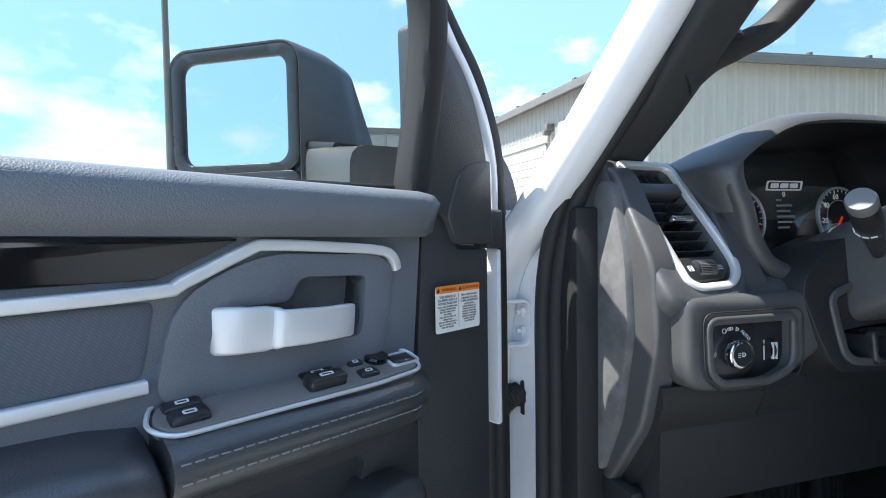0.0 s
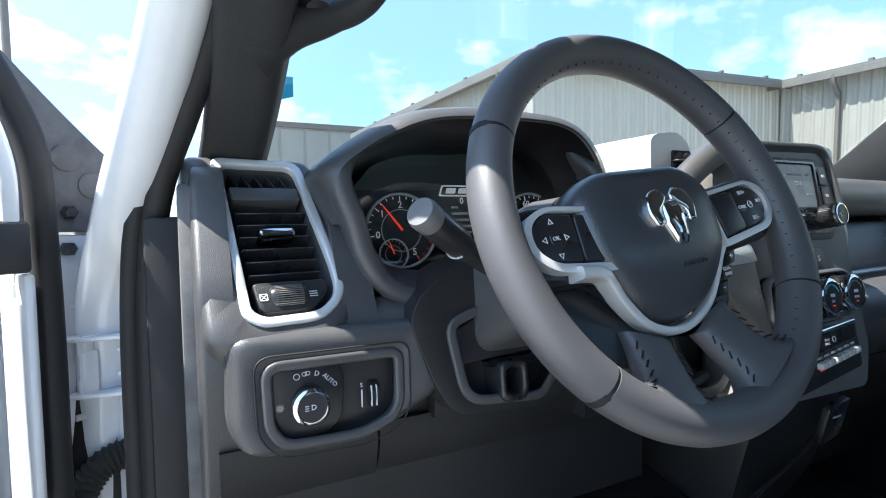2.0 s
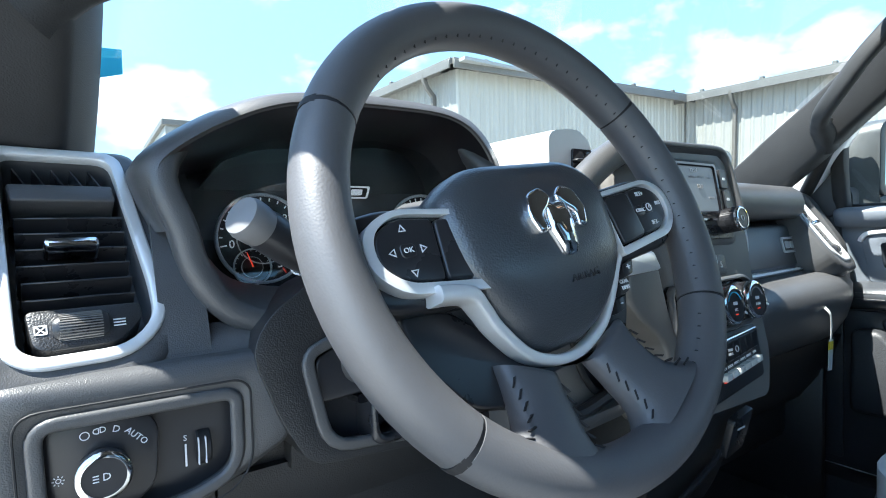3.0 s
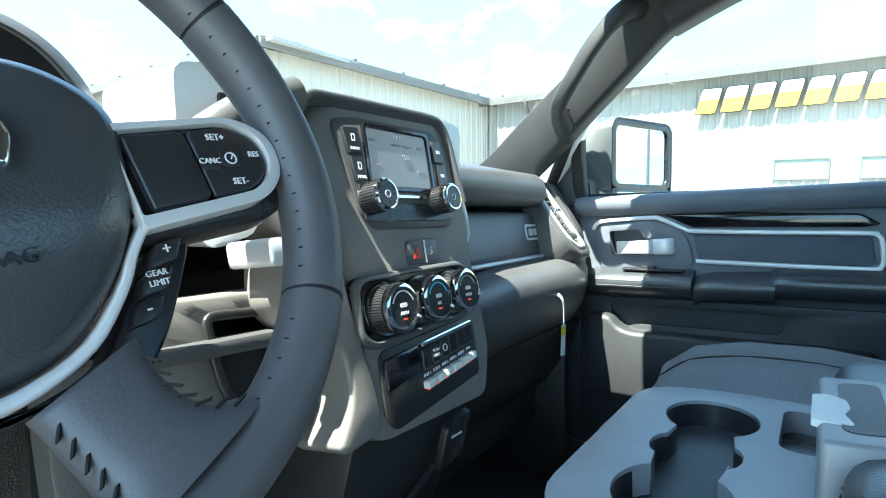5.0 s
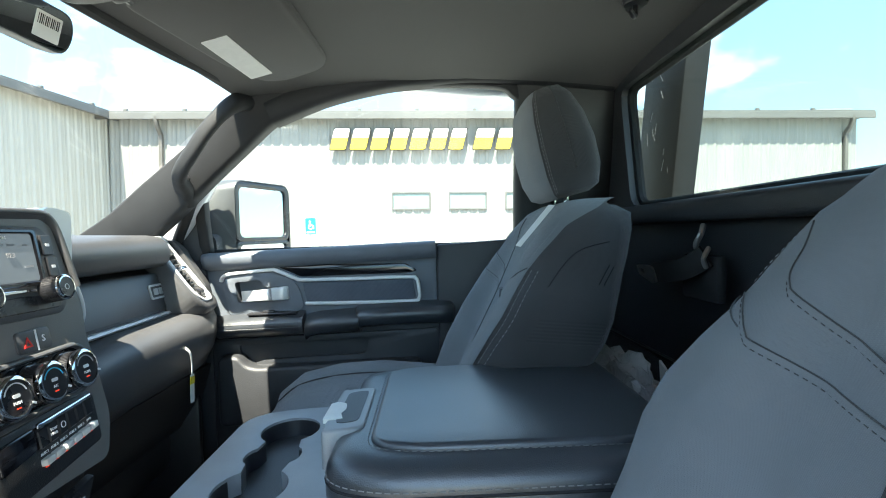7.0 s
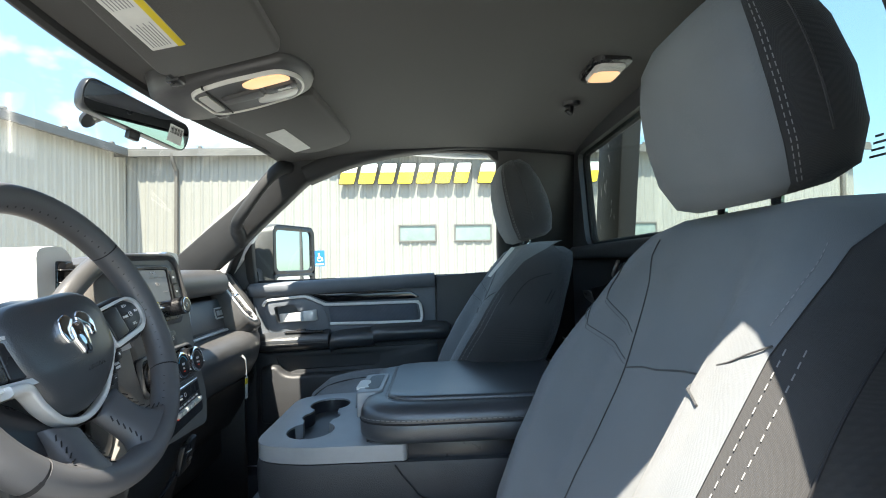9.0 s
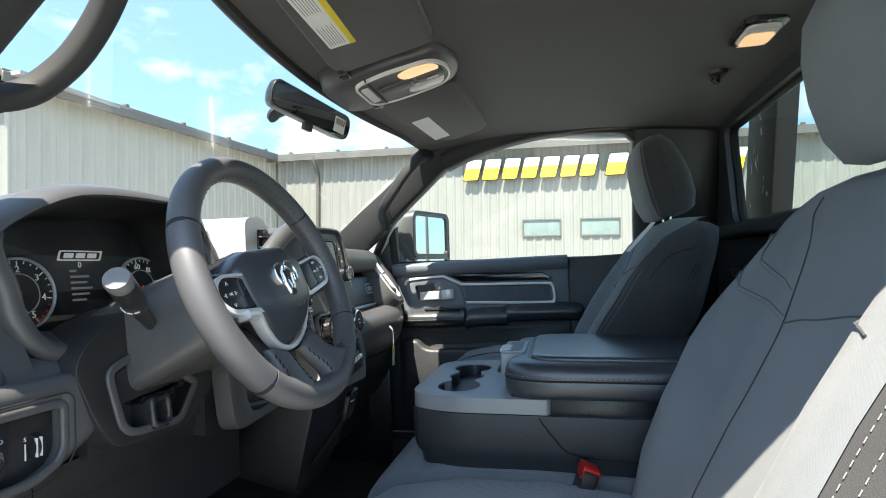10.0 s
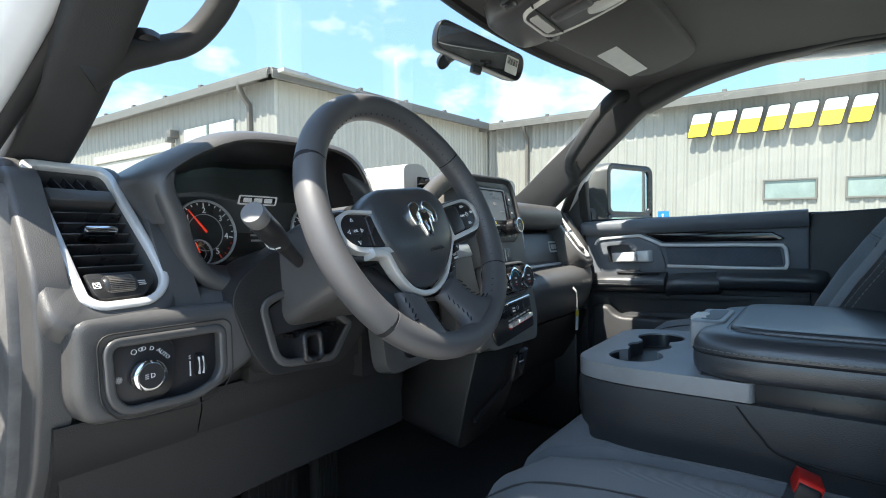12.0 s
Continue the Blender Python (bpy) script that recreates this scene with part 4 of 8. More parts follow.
# vent pods and end caps
for side in (-1, 1):
    mm = Matrix.Diagonal((-side, 1, 1, 1))
    pod = along_x([(0.24, 1.545), (0.150, 1.545), (0.128, 1.535), (0.022, 1.390), (0.018, 1.36), (0.24, 1.34)], [-0.752, -0.746, -0.70, -0.62, -0.612])
    part("pod_back", pod, DASH, dash, m=mm)
    cap = prism(rounded([(0.085, 1.556), (0.056, 1.545), (-0.018, 1.43), (-0.026, 1.34), (0.0, 1.23), (0.07, 1.128), (0.098, 1.14), (0.12, 1.24), (0.115, 1.45)], 0.02, 3), 0.757, basis((0, 0, 0), (0, 1, 0), (0, 0, 1)), 0.010, 4, back=0.725)
    part("end_cap", cap, DASH, dash, m=Matrix.Diagonal((side, 1, 1, 1)))
    plate = prism(rounded([(0.075, 1.535), (0.045, 1.530), (0.018, 1.43), (0.012, 1.34), (0.035, 1.23), (0.075, 1.145), (0.094, 1.15), (0.114, 1.24), (0.108, 1.45)], 0.018, 3), 0.768, basis((0, 0, 0), (0, 1, 0), (0, 0, 1)), 0.004, 2, back=0.755)
    part("end_plate", plate, ENDCAP, dash, "dusty grey end plate", m=Matrix.Diagonal((side, 1, 1, 1)))

# instrument hood and cluster
LIP = smooth_line([(-0.604, 0, 1.490), (-0.616, 0, 1.520), (-0.620, 0, 1.538), (-0.611, 0, 1.552), (-0.585, 0, 1.571), (-0.556, 0, 1.587), (-0.530, 0, 1.598), (-0.498, 0, 1.606), (-0.44, 0, 1.611), (-0.36, 0, 1.612), (-0.325, 0, 1.607), (-0.302, 0, 1.596), (-0.284, 0, 1.577), (-0.273, 0, 1.556), (-0.266, 0, 1.53), (-0.260, 0, 1.49)], 3)
CC = Vector((-0.44, 0, 1.50))


def lip_ring(y, grow, sink=0.0, flat=None):
    out = []
    for p in LIP:
        d = (p - CC).normalized()
        q = p + d * grow
        z = q.z - sink
        if flat is not None:
            z = 1.545 + (z - 1.545) * flat if z > 1.545 else z
        out.append((q.x, y + 0.02 * max(0, (q.z - 1.52)) * 3 if y < 0.09 else y, z))
    return out


part("hood_lining", loft([lip_ring(0.112, -0.030), lip_ring(0.05, -0.016), lip_ring(0.004, -0.004), lip_ring(-0.005, 0.0)], closed=False, caps=False), GAUGE, dash, "black lining of the instrument hood", sharp=60)
part("instrument_hood", loft([lip_ring(-0.002, -0.002), lip_ring(-0.006, 0.001), lip_ring(-0.002, 0.010), lip_ring(0.03, 0.018, 0.0), lip_ring(0.10, 0.020, 0.003, 0.9), lip_ring(0.20, 0.02, 0.008, 0.35), lip_ring(0.27, 0.01, 0.02, 0.0)], closed=False, caps=False), DASH, dash, sharp=60)
cluster = empty("instrument_cluster", "dark instrument cluster with round gauges behind a clear lens", "gauges", at=(-0.43, 0.1, 1.5))
part("face", prism(rounded([(-0.606, 1.38), (-0.235, 1.38), (-0.245, 1.54), (-0.30, 1.585), (-0.46, 1.592), (-0.54, 1.572), (-0.585, 1.52)], 0.02, 3), 0.0, basis((0, 0.112, 0), (1, 0, 0), (0, 0, 1)), back=-0.018), GAUGE, cluster)
GM = leaning(0.100, 1.49, 0.12)


def gauge(x, z, r, numbers, a0, a1, needle, ring=True, red=None):
    m = GM @ Matrix.Translation((x, z, 0))
    g = part("gauge", prism(circle(r, 40), 0.002, m, back=-0.002), GAUGE, cluster, "round black gauge with white figures")
    part("ring", prism(circle(r * 1.06, 40), 0.006, m, 0.0012, 1, holes=[circle(r * 0.99, 40)]), SILVER, g)
    part("inner_ring", prism(circle(r * 0.60, 32), 0.0028, m, holes=[circle(r * 0.575, 32)], back=0.002), LIT_DIM, g)
    ticks, reds = [], []
    n = (len(numbers) - 1) * 4 if numbers else 10
    for i in range(n + 1):
        a = radians(a0 + (a1 - a0) * i / n)
        L = 0.82 if i % 4 == 0 else 0.89
        b = box(r * L, r * 0.96, -r * 0.014, r * 0.014, 0.002, 0.0028, m=m @ Matrix.Rotation(a, 4, "Z"))
        (reds if red is not None and i / n > red else ticks).append(b)
    part("scale", joined(*ticks), LIT_MARK, g)
    if reds:
        part("red_scale", joined(*reds), LIT_RED, g, "red end of the scale")
    if numbers:
        ws_ = []
        for i, t in enumerate(numbers):
            a = radians(a0 + (a1 - a0) * i / (len(numbers) - 1))
            ws_.append(words(t, r * 0.27, m @ Matrix.Translation((r * 0.71 * math.cos(a), r * 0.71 * math.sin(a), 0.0026))))
        part("figures", joined(*ws_), LIT_MARK, g)
    a = radians(needle)
    part("needle", prism([(0.0, -r * 0.03), (r * 0.9, -r * 0.008), (r * 0.9, r * 0.008), (0.0, r * 0.03)], 0.007, m @ Matrix.Rotation(a, 4, "Z"), back=0.005), NEEDLE, g, "red needle")
    return g


gauge(-0.514, 1.480, 0.046, ["0", "1", "2", "3", "4", "5"], 190, -60, 128, red=0.82)
gauge(-0.527, 1.450, 0.0185, [], 200, 20, 110)
gauge(-0.312, 1.482, 0.046, ["0", "20", "40", "60", "80", "100", "120"], 235, -35, 235)
gauge(-0.326, 1.452, 0.0185, [], 160, -20, 60)
part("badge", joined(prism(rrect(0.070, 0.0150, 0.002, 2, 0, 0, 0.35), 0.003, GM @ Matrix.Translation((-0.420, 1.532, 0)), holes=[rrect(0.066, 0.0115, 0.002, 2, 0, 0, 0.35)], back=0.001),
                     *[prism(rrect(0.014, 0.007, 0.001, 2, -0.019 + 0.019 * k, 0, 0.3), 0.003, GM @ Matrix.Translation((-0.420, 1.532, 0)), back=0.001) for k in range(3)]), LIT_MARK, cluster, "pale plain bars on the dark display")
for k in range(6):
    part("display_line", box(-0.440, -0.440 + (0.010, 0.030, 0.026, 0.034, 0.028, 0.022)[k], 1.508 - 0.0085 * k, 1.511 - 0.0085 * k, 0.002, 0.003, m=GM), LIT_DIM, cluster)
part("display_figure", words("0", 0.012, GM @ Matrix.Translation((-0.424, 1.518, 0.003))), LIT_MARK, cluster)
lens = part("lens", prism(rounded([(-0.595, 1.425), (-0.262, 1.425), (-0.275, 1.545), (-0.32, 1.585), (-0.40, 1.596), (-0.50, 1.592), (-0.57, 1.555)], 0.02), 0.001, leaning(0.066, 1.50, 0.22)), CLUSTER_LENS, cluster)
lens.visible_shadow = False
# lower frame round the cluster, down to the knee panel
part("cluster_frame", sweep(smooth_line([(-0.600, 0.050, 1.572), (-0.616, 0.036, 1.540), (-0.604, 0.030, 1.498), (-0.592, 0.028, 1.460), (-0.564, 0.024, 1.426), (-0.51, 0.020, 1.412), (-0.40, 0.020, 1.409), (-0.30, 0.020, 1.414), (-0.268, 0.022, 1.45), (-0.262, 0.022, 1.50), (-0.270, 0.036, 1.55), (-0.292, 0.050, 1.585)], 4), rrect(0.024, 0.080, 0.010, 3), up=(0, 1, 0.3), scales=[min(1.0, 0.45 + 0.14 * i, 0.45 + 0.14 * (44 - i)) for i in range(45)]), DASH, dash, sharp=50)
part("cluster_cheek", along_x([(0.20, 1.55), (0.09, 1.55), (0.05, 1.53), (-0.016, 1.41), (-0.026, 1.386), (0.20, 1.38)], [-0.625, -0.612, -0.600, -0.590]), DASH, dash)
part("cluster_apron", along_x([(0.20, 1.40), (0.0, 1.412), (-0.020, 1.398), (-0.030, 1.384), (-0.031, 1.372), (0.20, 1.36)], [-0.62, -0.56, -0.50, -0.35, -0.235]), DASH, dash)

# shelf and headlamp switch
SW = leaning(-0.036, 1.32, 0.03)
frame_line = rounded([(-0.735, 1.392), (-0.737, 1.312), (-0.722, 1.284), (-0.640, 1.276), (-0.585, 1.288), (-0.555, 1.305), (-0.530, 1.318), (-0.522, 1.345), (-0.535, 1.392)], [0.016, 0.02, 0.03, 0.03, 0.03, 0.02, 0.015, 0.02, 0.016], 5)
recess = rounded([(-0.704, 1.364), (-0.702, 1.308), (-0.688, 1.291), (-0.615, 1.289), (-0.586, 1.300), (-0.578, 1.314), (-0.578, 1.358), (-0.584, 1.363)], [0.014, 0.014, 0.014, 0.02, 0.014, 0.01, 0.008, 0.006], 5)
bez = part("switch_bezel", plate_with_opening(frame_line, recess, 0.012, SW, -0.08, soft=0.012), DASH, dash, "grained frame of the headlamp switch", sharp=60)
part("plate", prism([(x * 1.003, z) for x, z in recess], -0.003, SW, back=-0.02), SMOOTH, bez)
part("lip", sweep([SW @ Vector((x, z, 0.0115)) for x, z in recess], rrect(0.010, 0.0075, 0.0034, 4), closed=True, up=(0, -1, 0.03)), DASH, bez, sharp=60)
part("groove", sweep([SW @ Vector((x, z, 0.0155)) for x, z in rounded([(-0.714, 1.374), (-0.712, 1.303), (-0.693, 1.282), (-0.612, 1.279), (-0.580, 1.290), (-0.568, 1.308), (-0.568, 1.366), (-0.576, 1.373)], [0.016, 0.016, 0.016, 0.02, 0.016, 0.012, 0.010, 0.008], 5)], circle(0.0009, 6), closed=True, up=(0, -1, 0.03)), RUBBER, bez)
part("knob_plate", prism(rounded([(-0.701, 1.361), (-0.699, 1.310), (-0.686, 1.294), (-0.650, 1.293), (-0.634, 1.306), (-0.631, 1.348), (-0.640, 1.361)], 0.014, 5), 0.006, SW, 0.002, 2), SMOOTH, bez)
part("shelf", along_x([(0.15, 1.390), (-0.020, 1.390), (-0.034, 1.386), (-0.038, 1.376), (0.0, 1.30), (0.15, 1.30)], [-0.735, -0.728, -0.58, -0.545, -0.530]), DASH, dash, sharp=50)
KM = SW @ Matrix.Translation((-0.666, 1.325, 0.006))
knob = part("knob", lathe([(0.0, 0.016), (0.0135, 0.016), (0.0145, 0.0145), (0.0150, 0.004), (0.0155, 0.0)], 36, KM), SMOOTH, bez)
part("ring", collar([(0.0132, 0.0168), (0.0152, 0.0165), (0.0168, 0.0150), (0.0172, 0.0120), (0.0166, 0.0070), (0.0148, 0.0070), (0.0140, 0.0150)], 40, KM), CHROME, knob, "chrome ring")
part("mark", joined(words("D", 0.0070, KM @ Matrix.Translation((0.0015, 0, 0.0162))), box(-0.0065, -0.003, 0.0016, 0.0022, 0.0159, 0.0166, m=KM), box(-0.0065, -0.003, -0.0004, 0.0002, 0.0159, 0.0166, m=KM), box(-0.0065, -0.003, -0.0024, -0.0018, 0.0159, 0.0166, m=KM)), MARK, knob)
part("marks", joined(words("AUTO", 0.0062, KM @ Matrix.Translation((0.0205, 0.0185, 0.0004)) @ Matrix.Rotation(radians(-45), 4, "Z")),
                     prism(circle(0.003, 14), 0.0006, KM @ Matrix.Translation((-0.010, 0.0255, 0)), holes=[circle(0.0024, 14)]),
                     words("D", 0.0065, KM @ Matrix.Translation((0.0085, 0.0262, 0.0004)) @ Matrix.Rotation(radians(-15), 4, "Z")), words("D", 0.006, KM @ Matrix.Translation((0.0005, 0.0275, 0.0004))), words("D", 0.006, KM @ Matrix.Translation((-0.0035, 0.0275, 0.0004)) @ Matrix.Rotation(math.pi, 4, "Z")),
                     prism(circle(0.0017, 10), 0.0006, KM @ Matrix.Translation((-0.0255, -0.001, 0)), holes=[circle(0.0012, 10)]),
                     *[box(0.0024, 0.0036, -0.0003, 0.0003, 0, 0.0006, m=KM @ Matrix.Translation((-0.0255, -0.001, 0)) @ Matrix.Rotation(k * math.pi / 4, 4, "Z")) for k in range(8)]), MARK, bez)
DM = SW @ Matrix.Translation((-0.604, 1.322, 0.002))
dim = part("dimmer_wheel", lathe([(0.0, -0.005), (0.0125, -0.005), (0.0135, -0.004), (0.0135, 0.004), (0.0125, 0.005), (0.0, 0.005)], 28, DM @ Matrix.Translation((0.003, 0, -0.007)) @ basis((0, 0, 0), (0, 0, 1), (0, 1, 0))), RUBBER, bez)
part("ridge", joined(*[box(-0.002 + 0.005 * k, -0.0012 + 0.005 * k, -0.010, 0.010, 0.0030, 0.0066, m=DM) for k in range(2)]), MARK, dim)
part("mark", joined(box(-0.0105, -0.0092, -0.011, 0.006, 0, 0.0006, m=DM), words("S", 0.006, DM @ Matrix.Translation((-0.010, 0.0105, 0.0004)))), MARK, bez)

# knee panel
part("dash_core", box(-0.735, -0.20, -0.006, 0.14, 1.13, 1.39), DASH_LOW, dash)
part("knee_panel", along_x([(0.15, 1.285), (-0.018, 1.283), (-0.020, 1.262), (0.004, 1.20), (0.030, 1.15), (0.060, 1.125), (0.15, 1.12)], [-0.742, -0.735, -0.60, -0.592]), DASH_LOW, dash, "dull black knee panel")
part("knee_panel", along_x([(0.15, 1.285), (-0.016, 1.283), (-0.018, 1.262), (0.004, 1.20), (0.030, 1.15), (0.060, 1.125), (0.15, 1.12)], [-0.589, -0.584, -0.40, -0.22, -0.20]), DASH_LOW, dash, "dull black knee panel")
part("cluster_foot", along_x([(0.15, 1.39), (-0.020, 1.388), (-0.030, 1.375), (-0.026, 1.28), (0.15, 1.26)], [-0.53, -0.522, -0.30, -0.20]), DASH_LOW, dash)

# ignition and parking-brake panel beside the column
CP = leaning(-0.052, 1.35, 0.12)
ign_line = rounded([(-0.523, 1.384), (-0.486, 1.397), (-0.450, 1.391), (-0.375, 1.340), (-0.413, 1.296), (-0.508, 1.304)], [0.014, 0.012, 0.012, 0.006, 0.010, 0.022], 4)
cover = part("column_cover", prism(rounded([(-0.566, 1.392), (-0.550, 1.420), (-0.505, 1.450), (-0.445, 1.468), (-0.390, 1.458), (-0.355, 1.40), (-0.335, 1.330), (-0.405, 1.284), (-0.523, 1.292), (-0.544, 1.33)], 0.016, 4), 0.0, CP, 0.007, 3, back=-0.09, holes=[ign_line]), DASH_LOW, dash, "grained plastic cover round the column", sharp=50)
part("ignition_panel", prism(ign_line, -0.024, CP, back=-0.05), SMOOTH, cover, "smooth black recess of the ignition")
part("ignition_bezel", sweep([CP @ Vector((x, y, 0.0008)) for x, y in ign_line], rrect(0.011, 0.006, 0.0028, 3), closed=True, up=(0, 1, 0.1)), DASH, cover, sharp=60)
part("ledge", prism(rounded([(-0.514, 1.378), (-0.486, 1.390), (-0.452, 1.385), (-0.404, 1.354), (-0.420, 1.346), (-0.513, 1.340)], 0.008, 3), -0.003, CP, 0.005, 3, back=-0.03), SMOOTH, cover)
part("blank_cover", prism(rounded([(-0.482, 1.381), (-0.453, 1.380), (-0.438, 1.356), (-0.476, 1.352)], 0.003, 2), -0.0005, CP, 0.0015, 2, back=-0.01), SMOOTH, cover)
part("brake_lever", prism(rrect(0.036, 0.044, 0.010, 4, -0.452, 1.318), 0.010, CP, 0.005, 3, holes=[rrect(0.020, 0.028, 0.007, 4, -0.452, 1.318)], back=-0.03), SMOOTH, cover)
part("key_slot", joined(prism(rrect(0.062, 0.008, 0.003, 2, -0.447, 1.338), -0.0005, CP, back=-0.03), prism(rrect(0.010, 0.006, 0.002, 2, -0.410, 1.344), 0.006, CP, back=-0.02)), PIANO, cover)

# open pocket between the knee panel and the centre stack
PK = leaning(-0.056, 1.33, 0.12)
pocket_line = rounded([(-0.212, 1.386), (-0.110, 1.380), (-0.076, 1.345), (-0.074, 1.285), (-0.100, 1.266), (-0.176, 1.284), (-0.201, 1.318)], [0.010, 0.016, 0.020, 0.018, 0.016, 0.016, 0.020], 4)
pocket = part("side_pocket", plate_with_opening(rounded([(-0.268, 1.404), (-0.070, 1.404), (-0.060, 1.250), (-0.110, 1.244), (-0.232, 1.268), (-0.258, 1.33)], [0.012, 0.004, 0.004, 0.012, 0.02, 0.02], 4), pocket_line, 0.004, PK, -0.055, soft=0.006), TAUPE, dash, "taupe panel with an open pocket", sharp=50)
part("pocket_rim", sweep([PK @ Vector((x, z, 0.0045)) for x, z in pocket_line], rrect(0.009, 0.006, 0.0026, 3), closed=True, up=(0, -1, 0.12)), DASH_LOW, pocket, sharp=60)
part("pocket_back", prism(pocket_line, -0.046, PK, back=-0.052), DASH_LOW, pocket)
part("pocket_slot", prism(rrect(0.052, 0.006, 0.002, 2, -0.112, 1.306, 0.3), -0.043, PK, back=-0.05), PIANO, pocket)

# ---- centre stack ----
SX = basis((0, -0.125, 1.30), (1, 0, 0), (0, 0.18, 1))  # local y runs up the leaning front
stack = empty("centre_stack", "centre console stack with radio and climate controls", "console", at=(0, -0.08, 1.4))
body = [(-0.150, 0.262), (-0.118, 0.290), (0.085, 0.296), (0.108, 0.284), (0.118, 0.22), (0.135, 0.165), (0.128, 0.125), (0.136, 0.06), (0.140, 0.0), (0.118, -0.055), (-0.085, -0.05), (-0.118, -0.035), (-0.100, 0.01), (-0.092, 0.07), (-0.108, 0.130), (-0.135, 0.17), (-0.152, 0.22)]
bl_ = rounded(body, 0.016, 4)
soft_ = lambda p, k: (p[0] + k * (0.030 * min(1.0, max(0.0, (-p[0] - 0.06) / 0.06)) * (1.0 if p[1] > 0.10 else 0.4) - 0.010 * max(0.0, min(1.0, (p[0] - 0.06) / 0.05))), p[1] - k * 0.008 * max(0.0, min(1.0, (p[1] - 0.24) / 0.05)))
part("housing", loft([[(*p, -0.10) for p in bl_], [(*p, -0.022) for p in bl_], [(*soft_(p, 0.12), -0.015) for p in bl_], [(*soft_(p, 0.85), -0.002) for p in bl_], [(*soft_(p, 1.0), 0.0) for p in bl_]], m=SX), TAUPE, stack, "satin taupe housing", sharp=35)
part("cowl", along_x([(0.12, 1.555), (0.06, 1.578), (-0.02, 1.590), (-0.066, 1.592), (-0.078, 1.588), (-0.074, 1.580), (0.05, 1.55)], [-0.146, -0.130, -0.10, 0.08, 0.098, 0.108],
                     lambda x, y, z: (y, z - (0.014 if x in (-0.146, 0.108) else 0.004 if x in (-0.130, 0.098) else 0) + 0.02 * x)), DASH, stack, sharp=50)
rimline = [(-0.146, 0.262), (-0.118, 0.288), (-0.09, 0.2925), (0.0, 0.2945), (0.075, 0.2955), (0.096, 0.288), (0.106, 0.268), (0.112, 0.235), (0.120, 0.19)]
part("hood_rim", sweep([(p.x, p.y, -0.018) for p in smooth_line([(*q_, 0) for q_ in rimline], 3)], rrect(0.008, 0.050, 0.003, 2), up=(0, 0, 1), m=SX), DASH, stack, "dark rim round the top of the stack", sharp=50)
part("silver_edge", sweep([(p.x, p.y, p.z) for p in smooth_line([(0.110, 0.262, -0.012), (0.119, 0.215, -0.012), (0.132, 0.175, -0.014), (0.136, 0.150, -0.018), (0.128, 0.135, -0.020)], 4)], rrect(0.010, 0.022, 0.003, 2), up=(0, 0, 1), m=SX), SILVER, stack, "satin silver edge strip", sharp=50)
radio = empty("radio", "small-screen radio with two knurled knobs", "radio", at=(0, -0.1, 1.5))
rad = rounded([(-0.094, 0.270), (-0.062, 0.276), (0.072, 0.276), (0.086, 0.262), (0.092, 0.17), (0.080, 0.158), (-0.052, 0.158), (-0.068, 0.172)], 0.012, 3)
part("bezel", prism(rad, 0.004, SX, 0.002, 2, back=-0.002), DASH, radio)
scr = part("screen", prism(rrect(0.100, 0.062, 0.004, 3, 0.002, 0.235), 0.0055, SX, 0.001, 1, back=0.003), SCREEN, radio, "dim grey lit screen")
part("screen_frame", prism(rrect(0.112, 0.074, 0.006, 3, 0.003, 0.235), 0.0075, SX, 0.0015, 1, holes=[rrect(0.100, 0.062, 0.004, 3, 0.002, 0.235)], back=0.003), PIANO, radio)
part("clock_text", words("12:24", 0.0075, SX @ Matrix.Translation((0.002, 0.260, 0.0062))), MARK, scr)
part("station_text", words("92.3", 0.008, SX @ Matrix.Translation((0.012, 0.238, 0.0062))), GREYINK, scr)
for x0, x1, y in ((-0.044, -0.034, 0.252), (-0.010, 0.004, 0.250), (0.010, 0.022, 0.250), (0.034, 0.042, 0.250), (-0.044, -0.020, 0.210), (0.030, 0.044, 0.222), (-0.04, -0.032, 0.226)):
    part("screen_bar", box(x0, x1, y, y + 0.0025, 0.0054, 0.0060, m=SX), GREYINK, scr)
for k, t in enumerate(("RADIO", "MEDIA", "PHONE")):
    lb = part("button", prism(rounded([(-0.083 + 0.0065 * k * 0.9, 0.262 - 0.029 * k), (-0.060 + 0.004 * k * 0.4, 0.264 - 0.029 * k), (-0.058 + 0.004 * k * 0.3, 0.237 - 0.029 * k), (-0.078 + 0.0065 * k * 0.9, 0.235 - 0.029 * k)], 0.002, 2), 0.0075, SX, 0.001, 1, back=0.003), SMOOTH, radio)
    part("mark", joined(words(t, 0.0042, SX @ Matrix.Translation((-0.0685 + 0.004 * k, 0.2405 - 0.029 * k, 0.0077))), prism(rrect(0.005, 0.008, 0.001, 2, -0.0695 + 0.004 * k, 0.252 - 0.029 * k), 0.0079, SX, holes=[rrect(0.003, 0.005, 0.001, 2, -0.0695 + 0.004 * k, 0.252 - 0.029 * k)], back=0.0074)), MARK, lb)
    rb = part("button", prism(rrect(0.018, 0.027, 0.002, 2, 0.0735 + 0.003 * k, 0.250 - 0.029 * k), 0.0075, SX, 0.001, 1, back=0.003), SMOOTH, radio)
    part("mark", prism(rrect(0.007, 0.004, 0.001, 2, 0.0735 + 0.003 * k, 0.250 - 0.029 * k), 0.0080, SX, back=0.0074), MARK, rb)


